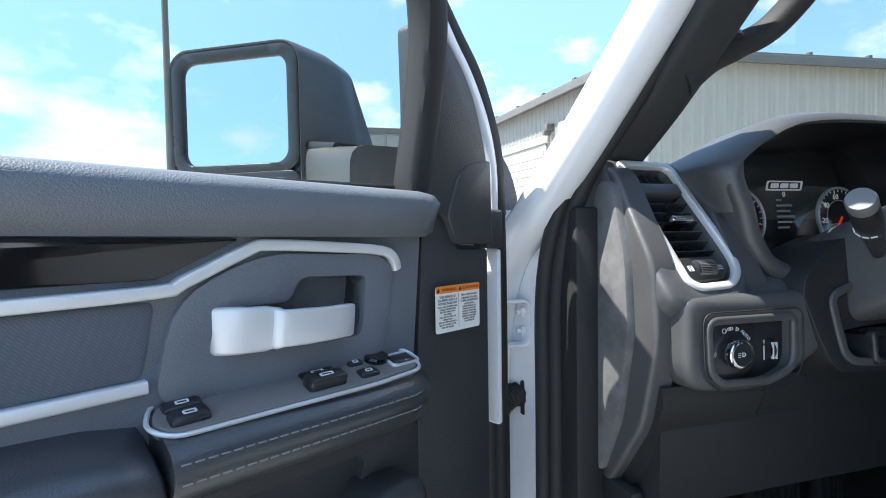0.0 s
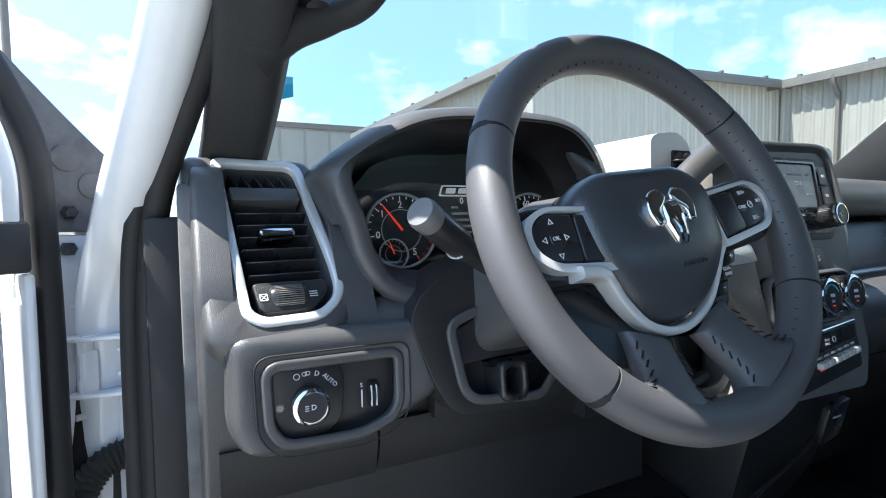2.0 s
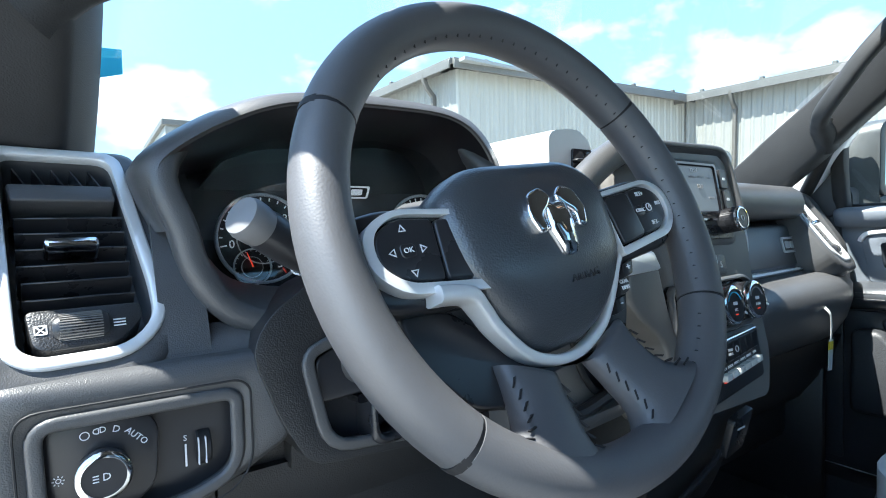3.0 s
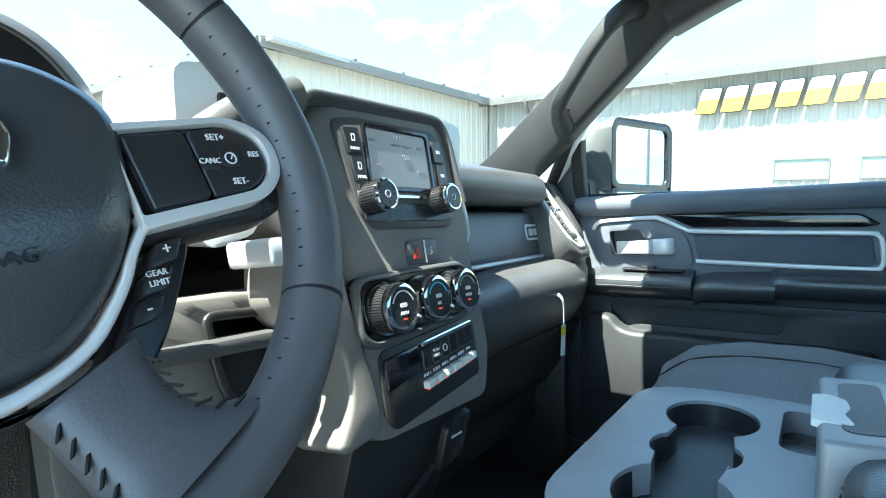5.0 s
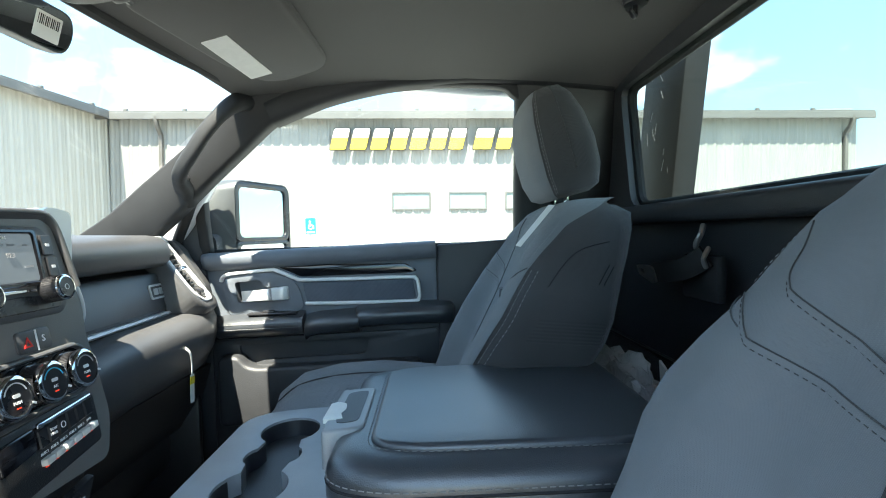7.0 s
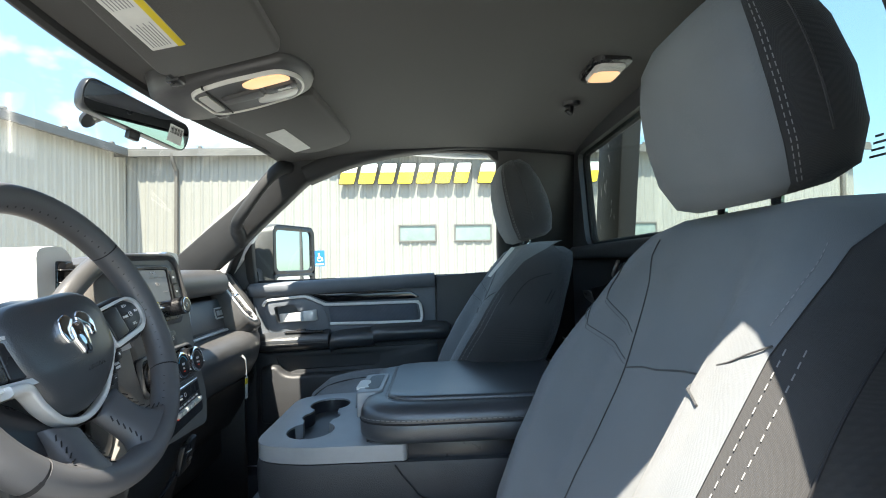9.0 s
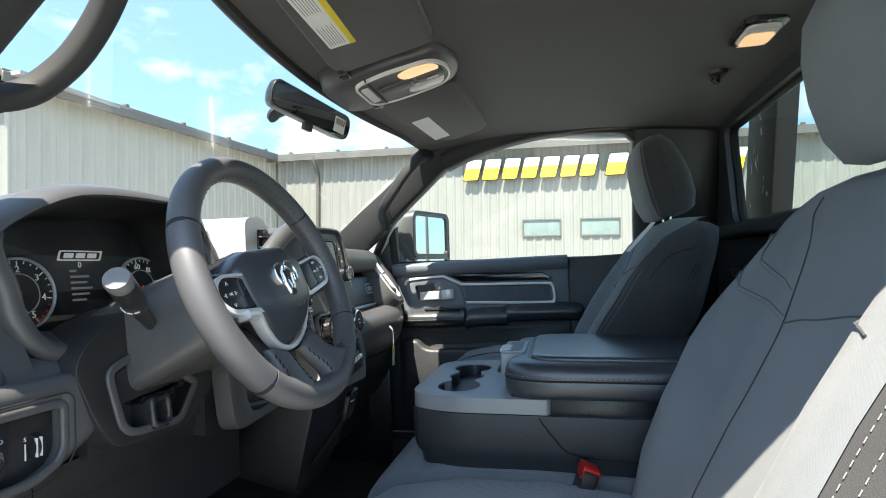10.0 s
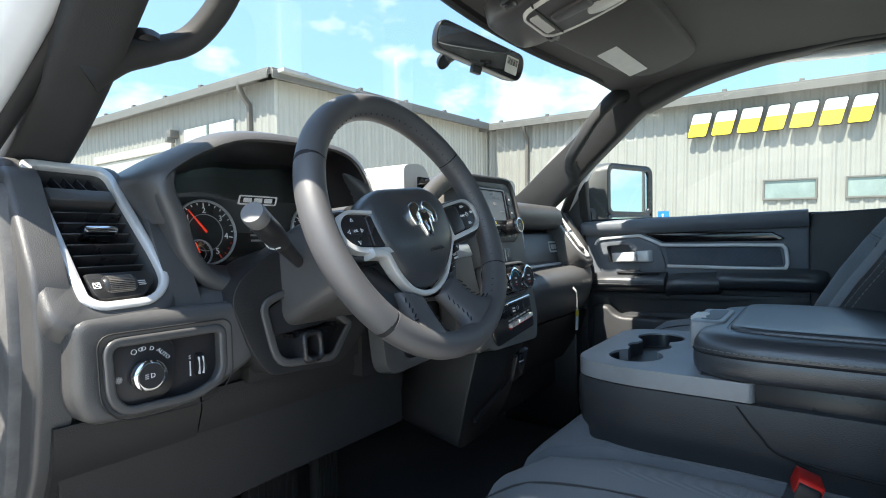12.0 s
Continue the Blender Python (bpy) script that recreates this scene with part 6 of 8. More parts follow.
part("shroud", loft([col_ring(0.10, 0.10, 0.020, 0.045), col_ring(0.120, 0.115, 0.034, 0.05), col_ring(0.124, 0.120, 0.060, 0.05, -0.002), col_ring(0.118, 0.112, 0.064, 0.045, -0.002)], m=CM), SMOOTH, column, sharp=50)
part("upper_shroud", loft([col_ring(0.128, 0.108, 0.066, 0.030, -0.002), col_ring(0.150, 0.116, 0.090, 0.026, 0.0), col_ring(0.176, 0.120, 0.14, 0.022, -0.004), col_ring(0.186, 0.122, 0.20, 0.02, -0.008), col_ring(0.19, 0.12, 0.25, 0.02, -0.010)], m=CM), DASH, column, sharp=50)
stalk = empty("indicator_stalk", "black multifunction stalk with a silver end", "stalk", at=(-0.52, -0.1, 1.46))
tip, root = Vector((-0.590, -0.128, 1.500)), Vector((-0.468, -0.068, 1.428))
d = (tip - root).normalized()
part("boot", lathe([(0.017, -0.01), (0.016, 0.006), (0.012, 0.014), (0.0, 0.016)], 20, Matrix.Translation(root) @ d.to_track_quat("Z", "Y").to_matrix().to_4x4()), DASH, stalk)
part("shaft", lathe([(0.006, 0.0), (0.0075, 0.03), (0.0095, 0.06), (0.0105, 0.075)], 20, Matrix.Translation(root) @ d.to_track_quat("Z", "Y").to_matrix().to_4x4()), SMOOTH, stalk)
part("collar", lathe([(0.0100, 0.072), (0.0132, 0.086), (0.0145, 0.105), (0.0143, 0.130), (0.0137, 0.134)], 28, Matrix.Translation(root) @ d.to_track_quat("Z", "Y").to_matrix().to_4x4()), SMOOTH, stalk)
part("end_cap", lathe([(0.0136, 0.134), (0.0143, 0.138), (0.0145, 0.147), (0.0130, 0.1515), (0.0, 0.1525)], 28, Matrix.Translation(root) @ d.to_track_quat("Z", "Y").to_matrix().to_4x4()), STALKCAP, stalk, "satin grey end cap")
part("mark", joined(*[box(0.0138, 0.0150, -0.003, 0.003, 0.088, 0.0895, m=Matrix.Translation(root) @ d.to_track_quat("Z", "Y").to_matrix().to_4x4() @ Matrix.Rotation(radians(200 + 30 * k), 4, "Z")) for k in range(4)]), MARK, stalk)
lever = empty("shift_lever", "grey column shift lever with a black grip", "lever", at=(-0.25, -0.1, 1.5))
part("arm", tube(smooth_line([(-0.330, -0.045, 1.425), (-0.300, -0.068, 1.455), (-0.258, -0.084, 1.490), (-0.232, -0.086, 1.52)], 5), 0.010, 12), TAUPE, lever)
part("grip", sweep(smooth_line([(-0.250, -0.085, 1.503), (-0.222, -0.086, 1.532), (-0.180, -0.084, 1.560), (-0.135, -0.080, 1.580)], 5), circle(0.0175, 16, 0.016), up=(0, 1, 0.5), scales=None), DASH, lever, sharp=60)
# pedals
for x, w, z0, nm in ((-0.545, 0.07, 1.01, "parking_brake_pedal"), (-0.36, 0.11, 1.0, "brake_pedal"), (-0.235, 0.06, 0.99, "accelerator_pedal")):
    pdl = empty(nm, "black ribbed rubber pedal on a steel arm", "pedal", "pedals", at=(x, 0.2, 1.0))
    pad = part("pad", box(x - w / 2, x + w / 2, 0.16, 0.185, z0 - 0.05, z0 + 0.06, 0.008, 2), RUBBER, pdl)
    for k in range(7):
        part("rib", box(x - w / 2 + 0.006 + k * (w - 0.016) / 6.5, x - w / 2 + 0.010 + k * (w - 0.016) / 6.5, 0.155, 0.162, z0 - 0.043, z0 + 0.053), RUBBER, pad)
    part("arm", tube([(x, 0.185, z0), (x, 0.28, z0 + 0.12), (x, 0.30, z0 + 0.3)], 0.010, 8, up=(1, 0, 0)), SMOOTH, pdl)


# ---- doors: local x rearward along the door, y into the cab, z up ----
OPEN = radians(61)
M_DRIVER = Matrix(((-math.sin(OPEN), math.cos(OPEN), 0, -0.970), (-math.cos(OPEN), -math.sin(OPEN), 0, 0.0465), (0, 0, 1, 0), (0, 0, 0, 1)))
M_PASSENGER = Matrix(((0, -1, 0, 0.795), (-1, 0, 0, 0.073), (0, 0, 1, 0), (0, 0, 0, 1)))


def build_door(m, driver):
    name = "door_1" if driver else "door_2"
    label = "open white truck door with a blue-grey and black inner panel" if driver else "closed truck door with a blue-grey and black inner panel"
    door = empty(name, label, "door", at=m @ Vector((0.3, 0, 1.2)))
    door["kind"] = "structure"
    F = basis((0, 0, 0), (1, 0, 0), (0, 0, 1))  # outline (s, z), thickness towards -y
    Fi = F @ Matrix.Diagonal((1, 1, -1, 1))     # thickness into the cab

    def flat(outline, n0, n1, bevel=0.0, holes=(), segs=2):
        return prism(outline, n1, None, bevel, segs, holes, back=n0)
    L = m @ Fi

    def add(nm, bm, mat, parent=door, label="", mm=None, sharp=45):
        return part(nm, bm, mat, parent, label, m=L if mm is None else mm, sharp=sharp)
    HANDLE_HOLE = rounded([(0.142, 1.432), (0.212, 1.436), (0.222, 1.416), (0.282, 1.417), (0.290, 1.382), (0.150, 1.376)], 0.008, 3)
    # outer shell and dark inner base
    add("skin", flat(rounded([(-0.075, 0.86), (0.985, 0.86), (0.985, 1.50), (-0.05, 1.50), (-0.075, 1.44)], 0.02), -0.085, -0.03, 0.01), WHITE)
    add("base_panel", flat(rounded([(-0.046, 0.90), (0.97, 0.90), (0.97, 1.50), (0.055, 1.50), (0.015, 1.49), (0.004, 1.455), (-0.046, 1.453)], 0.012), -0.03, 0.0, 0.004, holes=[HANDLE_HOLE]), DOOR_DARK)
    # window frame: trim, and the painted edge outside it
    lean = lambda z: 0.0 + max(0, z - 1.50) * 0.235
    fr = smooth_line([(s_, -0.012 + lean(z_), z_) for s_, z_ in ((0.066, 1.49), (0.064, 1.56), (0.066, 1.63), (0.076, 1.695), (0.108, 1.755), (0.165, 1.808), (0.24, 1.845), (0.32, 1.873), (0.44, 1.905), (0.60, 1.936), (0.84, 1.932), (0.905, 1.905), (0.935, 1.84), (0.945, 1.50))], 5)
    add("window_frame", sweep(fr, rrect(0.030, 0.036, 0.008, 2), up=(0, 1, 0)), RUBBER, mm=m)
    fo = [Vector((p.x + (-0.030 if p.x < 0.5 else 0.025) * (1 if p.z < 1.9 else 0.5), p.y - 0.020, p.z + (0.024 if p.z > 1.80 else 0.0))) for p in fr if p.z > 1.77 or p.x > 0.5]
    add("frame_skin", sweep(fo, rrect(0.034, 0.030, 0.008, 2), up=(0, 1, 0)), WHITE, mm=m)
    gl = []
    for i in range(9):
        v = i / 8
        z = 1.48 + v * 0.45
        s0 = 0.064 if z < 1.68 else 0.064 + (z - 1.68) * 0.55 + max(0.0, z - 1.78) ** 1.3 * 4.2
        gl.append([(s0 + (0.935 - s0) * k / 6, -0.022 + lean(z), z) for k in range(7)])
    g = add("pane", loft(gl, closed=False), GLASS, mm=m)
    g.visible_shadow = False
    # sail panel and mirror foot cover
    add("sail_panel", flat(rounded([(0.060, 1.497), (0.058, 1.61), (0.060, 1.695), (0.044, 1.70), (-0.012, 1.645), (-0.042, 1.56), (-0.047, 1.455), (0.018, 1.457), (0.032, 1.488)], [0.01, 0.02, 0.016, 0.016, 0.04, 0.04, 0.006, 0.006, 0.01], 4), -0.03, 0.012, 0.006, segs=3), DOOR_DARK, label="black plastic sail panel")
    add("sail_cover", flat(rounded([(-0.046, 1.455), (0.017, 1.457), (0.031, 1.488), (0.012, 1.536), (-0.012, 1.55), (-0.043, 1.554)], [0.004, 0.006, 0.008, 0.03, 0.03, 0.004], 4), 0.0, 0.0145, 0.003), DOOR_DARK)
    # soft upper panel, top rail
    add("front_panel", flat(rounded([(-0.046, 0.92), (0.075, 0.92), (0.072, 1.33), (0.060, 1.498), (0.022, 1.485), (0.008, 1.452), (-0.046, 1.450)], 0.006), 0.0, 0.006, 0.003), DOOR_DARK)
    add("upper_panel", flat(rounded([(0.066, 1.50), (0.082, 1.325), (0.10, 1.315), (0.688, 1.325), (0.688, 1.515)], 0.01), -0.01, 0.010, 0.005, holes=[HANDLE_HOLE]), DOOR_SOFT, label="blue-grey soft upper panel")
    rail = [(s, 0, 1.500 + 0.026 * (s - 0.06)) for s in [0.055, 0.060, 0.075] + [0.1 + 0.065 * k for k in range(10)] + [0.688]]
    sc = [0.55, 0.85] + [1.0] * (len(rail) - 2)
    add("top_rail", sweep(rail, [(-0.024, -0.034), (0.026, -0.034), (0.033, -0.026), (0.033, -0.016), (0.028, -0.004), (0.017, 0.005), (0.002, 0.011), (-0.014, 0.013), (-0.028, 0.010), (-0.038, 0.0)], up=(0, 0, 1), scales=sc), DOOR_SOFT, label="padded blue-grey top rail", mm=m @ Matrix.Diagonal((1, 1, 1, 1)), sharp=70)
    add("belt_seal", box(0.062, 0.93, -0.030, -0.016, 1.485, 1.522, 0.003, 1), RUBBER, mm=m)
    add("rear_panel", flat(rounded([(0.691, 1.518), (0.691, 0.95), (0.955, 0.95), (0.955, 1.53)], 0.008), -0.01, 0.016, 0.006), DOOR_DARK)
    # insert: wood strip, cloth, silver trim
    add("wood_strip", flat(rounded([(0.262, 1.4695), (0.322, 1.4425), (0.612, 1.4445), (0.636, 1.450), (0.606, 1.470), (0.40, 1.474)], 0.005, 3), 0.0, 0.014, 0.003), PIANO, label="dark polished trim strip")
    add("cloth_insert", flat(rounded([(0.322, 1.428), (0.624, 1.428), (0.632, 1.376), (0.620, 1.371), (0.332, 1.373)], 0.008, 3), 0.0, 0.012, 0.004), CLOTH_DOOR, label="woven blue-grey cloth insert")
    tr = smooth_line([(0.106, 0.013, 1.436), (0.111, 0.015, 1.446), (0.125, 0.015, 1.4545), (0.18, 0.015, 1.460), (0.240, 0.014, 1.464), (0.256, 0.014, 1.461), (0.306, 0.014, 1.439), (0.325, 0.014, 1.434), (0.45, 0.014, 1.433), (0.615, 0.014, 1.433), (0.630, 0.014, 1.429), (0.637, 0.014, 1.420), (0.641, 0.014, 1.385), (0.637, 0.014, 1.372), (0.625, 0.014, 1.367), (0.50, 0.013, 1.367), (0.331, 0.012, 1.369)], 3)
    add("silver_trim", sweep(tr, rrect(0.0095, 0.011, 0.002, 2), up=(0, 1, 0)), SILVER, label="satin silver trim line", mm=m, sharp=60)
    # handle in its bezel
    bz = add("handle_bezel", flat(rounded([(0.110, 1.436), (0.126, 1.451), (0.246, 1.4575), (0.312, 1.428), (0.326, 1.362), (0.314, 1.349), (0.126, 1.344)], [0.012, 0.02, 0.03, 0.03, 0.012, 0.012, 0.008], 4), 0.0, 0.0155, 0.004, holes=[HANDLE_HOLE]), DOOR_SOFT, label="blue-grey door handle recess")
    add("recess", flat([(0.136, 1.440), (0.296, 1.442), (0.296, 1.368), (0.136, 1.368)], -0.024, -0.018), DOOR_SOFT, bz)
    hp = [(0.286, 0.004, 1.400), (0.280, 0.016, 1.400), (0.262, 0.022, 1.399), (0.242, 0.023, 1.398), (0.236, 0.030, 1.3975), (0.205, 0.030, 1.396), (0.178, 0.026, 1.395), (0.165, 0.020, 1.394)]
    hs = [1.08, 1.08, 1.05, 0.98, 0.88, 0.86, 0.86, 0.84]
    add("door_handle", sweep(smooth_line(hp, 3), rrect(0.034, 0.009, 0.003, 3), up=(0, 1, 0), scales=[hs[min(7, i // 3)] for i in range(22)]), SILVER, bz, "brushed silver door handle", mm=m @ Matrix.Diagonal((1, 1, 1, 1)), sharp=50)
    # armrests
    sec = [(-0.020, -0.048), (0.026, -0.050), (0.050, -0.042), (0.060, -0.028), (0.062, -0.016), (0.056, -0.005), (0.040, 0.002), (-0.020, 0.022)]
    sections = []
    for s, k, z in ((0.078, 0.35, 1.328), (0.084, 0.62, 1.330), (0.098, 0.84, 1.332), (0.122, 0.96, 1.334), (0.16, 1.0, 1.335), (0.22, 1.0, 1.336), (0.28, 1.0, 1.338), (0.330, 1.0, 1.338)):
        sections.append([(s, y * k if y > 0 else y, z + dz * (0.8 if k < 0.7 else 1)) for y, dz in sec])
    arm = add("armrest", loft(sections), LEATHER, label="stitched black armrest with switches" if driver else "stitched black armrest", mm=m, sharp=50)
    for zo, yo in ((-0.011, 0.0625), (-0.024, 0.0632)):
        add("stitching", stitches([(0.088, 0.040, 1.330 + zo), (0.100, 0.048, 1.332 + zo), (0.123, yo - 0.002, 1.334 + zo), (0.20, yo, 1.3355 + zo), (0.328, yo, 1.338 + zo)], 0.006, 0.0025, 0.0007), THREAD, arm, "pale stitching", mm=m)
    sections = []
    for s, k, z in ((0.333, 0.90, 1.322), (0.338, 0.97, 1.330), (0.37, 1.0, 1.336), (0.44, 1.0, 1.340), (0.478, 1.0, 1.342)):
        sections.append([(s, y * k if y > 0 else y, z + dz * 1.0) for y, dz in sec])
    add("pull_cup", loft(sections), LEATHER, label="black pull cup of the armrest", mm=m, sharp=50)
    sections = []
    for s, k, z in ((0.462, 0.5, 1.338), (0.470, 0.9, 1.346), (0.485, 1.0, 1.352), (0.53, 1.02, 1.354), (0.62, 1.02, 1.356), (0.70, 1.0, 1.356), (0.725, 0.9, 1.354), (0.735, 0.6, 1.346)):
        sections.append([(s, y * k if y > 0 else y, z + dz * 1.0) for y, dz in sec])
    pad = add("armrest", loft(sections), LEATHER, label="padded black elbow rest", mm=m, sharp=50)
    add("stitching", stitches([(0.47, 0.050, 1.338), (0.53, 0.0575, 1.342), (0.62, 0.058, 1.344), (0.70, 0.0565, 1.344), (0.73, 0.045, 1.340)], 0.006, 0.0025, 0.0007), THREAD, pad, "pale stitching", mm=m)
    # lower pocket
    add("lower_panel", flat(rounded([(0.078, 1.275), (0.69, 1.29), (0.69, 0.95), (0.078, 0.95)], 0.01), 0.0, 0.012, 0.004, holes=[rounded([(0.145, 1.262), (0.50, 1.268), (0.488, 1.226), (0.32, 1.222), (0.21, 1.218), (0.16, 1.20)], 0.012, 3)]), DOOR_DARK)
    pk = add("map_pocket", flat(rounded([(0.10, 1.238), (0.155, 1.240), (0.175, 1.215), (0.20, 1.206), (0.64, 1.215), (0.65, 1.06), (0.10, 1.05)], [0.02, 0.02, 0.02, 0.02, 0.02, 0.02, 0.02], 4), 0.0, 0.055, 0.012, segs=3), DOOR_DARK, label="black map pocket")
    # switches
    SQ = Matrix.Rotation(radians(-18.5), 4, "X") @ Matrix.Diagonal((1, 0.80, 1, 1))
    if driver:
        sp = add("switch_plate", prism(rounded([(0.082, 0.020), (0.090, 0.060), (0.150, 0.066), (0.310, 0.062), (0.322, 0.045), (0.314, 0.016), (0.12, 0.012)], 0.014, 4), 0.004, None, 0.002, 2, back=-0.006), TAUPE, arm, "grey window switch plate", mm=m @ Matrix.Translation((0.012, -0.004, 1.3545)) @ SQ)
        add("plate_edge", sweep([(p[0] + 0.012, p[1] * 0.76 - 0.004, 1.3565 - p[1] * 0.80 * 0.317) for p in rounded([(0.079, 0.018), (0.088, 0.064), (0.150, 0.069), (0.312, 0.065), (0.326, 0.046), (0.316, 0.012), (0.12, 0.009)], 0.014, 4)], circle(0.0018, 6), closed=True), SILVER, arm, "silver edge", mm=m)
        for s0, s1, y0, y1, h in ((0.285, 0.312, 0.020, 0.036, 0.006), (0.285, 0.312, 0.039, 0.056, 0.008), (0.172, 0.205, 0.022, 0.036, 0.005), (0.172, 0.208, 0.039, 0.058, 0.012), (0.136, 0.156, 0.042, 0.058, 0.006), (0.140, 0.156, 0.022, 0.032, 0.005)):
            b = add("switch", box(s0, s1, y0, y1, 0, h, 0.003, 2), SMOOTH, sp, mm=m @ Matrix.Translation((0.012, -0.004, 1.3560)) @ SQ)
            add("mark", prism(rrect((s1 - s0) * 0.35, 0.005, 0.001, 2, (s0 + s1) / 2, (y0 + y1) / 2), h + 0.0006, None, holes=[rrect((s1 - s0) * 0.25, 0.003, 0.001, 2, (s0 + s1) / 2, (y0 + y1) / 2)], back=h - 0.0004), MARK, b, mm=m @ Matrix.Translation((0.012, -0.004, 1.3560)) @ SQ)
        ml = add("mirror_pad", lathe([(0.013, 0.0), (0.013, 0.004), (0.011, 0.0055), (0.0, 0.004)], 24), PIANO, sp, mm=m @ Matrix.Translation((0.136, 0.018, 1.3505)) @ SQ)
        add("lock_frame", prism(rrect(0.034, 0.026, 0.005, 3, 0.100, 0.040), 0.0035, None, 0.001, 1, holes=[rrect(0.029, 0.021, 0.004, 3, 0.100, 0.040)]), SILVER, sp, "silver frame", mm=m @ Matrix.Translation((0.012, -0.004, 1.3575)) @ SQ)
        add("lock_switch", box(0.088, 0.112, 0.031, 0.049, 0, 0.003, 0.001, 1), SMOOTH, sp, mm=m @ Matrix.Translation((0.012, -0.004, 1.3575)) @ SQ)
    else:
        sp = add("switch_plate", box(0.18, 0.31, 0.012, 0.040, 1.344, 1.350, 0.003, 2), SMOOTH, arm, mm=m)
        add("switch", box(0.22, 0.25, 0.018, 0.034, 1.347, 1.356, 0.003, 2), SMOOTH, sp, mm=m)
    # hinge end: grey steel corner with plugs, painted flange, check strap and wiring boot
    fl = add("hinge_flange", flat(rounded([(-0.110, 1.484), (-0.213, 1.481), (-0.180, 1.438), (-0.156, 1.376), (-0.146, 1.262), (-0.136, 1.20), (-0.130, 0.92), (-0.100, 0.92)], [0.004, 0.006, 0.03, 0.03, 0.02, 0.01, 0.004, 0.004], 4), -0.105, -0.082, 0.003), WHITE, label="white painted hinge flange")
    cn = add("corner_plate", flat(rounded([(-0.105, 1.486), (-0.219, 1.486), (-0.222, 1.516), (-0.204, 1.561), (-0.156, 1.609), (-0.079, 1.694), (-0.045, 1.71), (-0.085, 1.60)], [0.004, 0.006, 0.02, 0.03, 0.03, 0.03, 0.01, 0.03], 5), -0.105, -0.078, 0.008, segs=3), ENDCAP, label="dark grey steel corner behind the mirror")
    for s_, z_, r_ in ((-0.149, 1.568, 0.0145), (-0.174, 1.538, 0.0145), (-0.187, 1.505, 0.0135)):
        add("plug", lathe([(r_, -0.080), (r_, -0.0755), (r_ * 0.85, -0.0745), (0.0, -0.0745)], 24, Matrix.Translation((s_, z_, 0))), ENDCAP, cn, "round plug")
    for s_, z_ in ((-0.149, 1.508), (-0.147, 1.467)):
        add("bolt", lathe([(0.008, -0.086), (0.008, -0.072), (0.005, -0.068), (0.0, -0.068)], 6, Matrix.Translation((s_, z_, 0))), SMOOTH, fl, "dark hex bolt")
    es = smooth_line([(-0.078, -0.022, 1.497), (-0.077, -0.022, 1.55), (-0.063, -0.022, 1.602), (-0.033, -0.020, 1.652), (0.012, -0.014, 1.698), (0.10, 0.004, 1.79)], 5)
    add("edge_skin", sweep(es, rrect(0.015, 0.030, 0.005, 2), up=(0, 1, 0)), WHITE, label="white painted door edge", mm=m)
    add("edge_skin", box(-0.096, -0.086, -0.040, -0.012, 1.215, 1.447, 0.004, 2), WHITE, label="white painted door edge", mm=m)
    add("edge_block", box(-0.092, -0.062, -0.034, -0.006, 1.448, 1.498, 0.004, 2), DOOR_DARK, mm=m)
    sl = smooth_line([(-0.112, -0.036, 0.92), (-0.112, -0.036, 1.22), (-0.112, -0.036, 1.39), (-0.110, -0.036, 1.49), (-0.106, -0.036, 1.565), (-0.089, -0.035, 1.617), (-0.060, -0.033, 1.668), (-0.015, -0.028, 1.712), (0.075, -0.010, 1.79)], 5)
    add("edge_seal", sweep(sl, rrect(0.024, 0.030, 0.010, 3), up=(0, 1, 0)), RUBBER, label="black rubber edge seal", mm=m, sharp=70)
    if driver:
        # black plate put in for the shade of the gap by the flange
        add("gap_plate", box(-0.236, -0.118, -0.122, -0.106, 0.92, 1.480, 0.004, 2), RUBBER, fl, "black plate added as shade beside the hinge", mm=m)
        hg = add("hinge", joined(sweep(smooth_line([(-0.150, -0.072, 1.366), (-0.190, -0.072, 1.364), (-0.208, -0.072, 1.358), (-0.212, -0.072, 1.345), (-0.212, -0.072, 1.310), (-0.206, -0.072, 1.298), (-0.186, -0.072, 1.297), (-0.152, -0.072, 1.302)], 3), rrect(0.007, 0.026, 0.003, 2), up=(0, 1, 0)),
                                 box(-0.166, -0.150, -0.090, -0.060, 1.300, 1.352, 0.004, 2), box(-0.205, -0.196, -0.080, -0.066, 1.318, 1.338, 0.003, 1)), WHITE, fl, "white painted door hinge", mm=m)
        for z_ in (1.400, 1.272):
            add("stud", lathe([(0.004, 0.0), (0.004, 0.016), (0.007, 0.017), (0.007, 0.022), (0.0, 0.023)], 12, basis((-0.148, -0.085, z_), (0, 0, 1), (0, 1, 0))), WHITE, fl, mm=m)
        add("rubber_block", box(-0.203, -0.171, -0.090, -0.066, 1.448, 1.477, 0.006, 2), RUBBER, fl, "black rubber buffer", mm=m)
        add("seal_flap", sweep(smooth_line([(-0.226, -0.068, 1.495), (-0.214, -0.072, 1.455), (-0.192, -0.076, 1.415), (-0.182, -0.080, 1.365)], 4), rrect(0.026, 0.010, 0.004, 2), up=(0, 1, 0)), RUBBER, fl, "black rubber flap", mm=m)
        bp = smooth_line([(-0.205, -0.058, 1.215), (-0.185, -0.062, 1.222), (-0.160, -0.066, 1.212), (-0.142, -0.072, 1.180), (-0.134, -0.080, 1.12), (-0.132, -0.085, 1.05)], 10)
        add("wiring_boot", sweep(bp, circle(0.018, 14), up=(0, 1, 0), scales=[1.0 if k % 2 else 0.84 for k in range(len(bp))]), RUBBER, fl, "ribbed black wiring boot", mm=m, sharp=20)
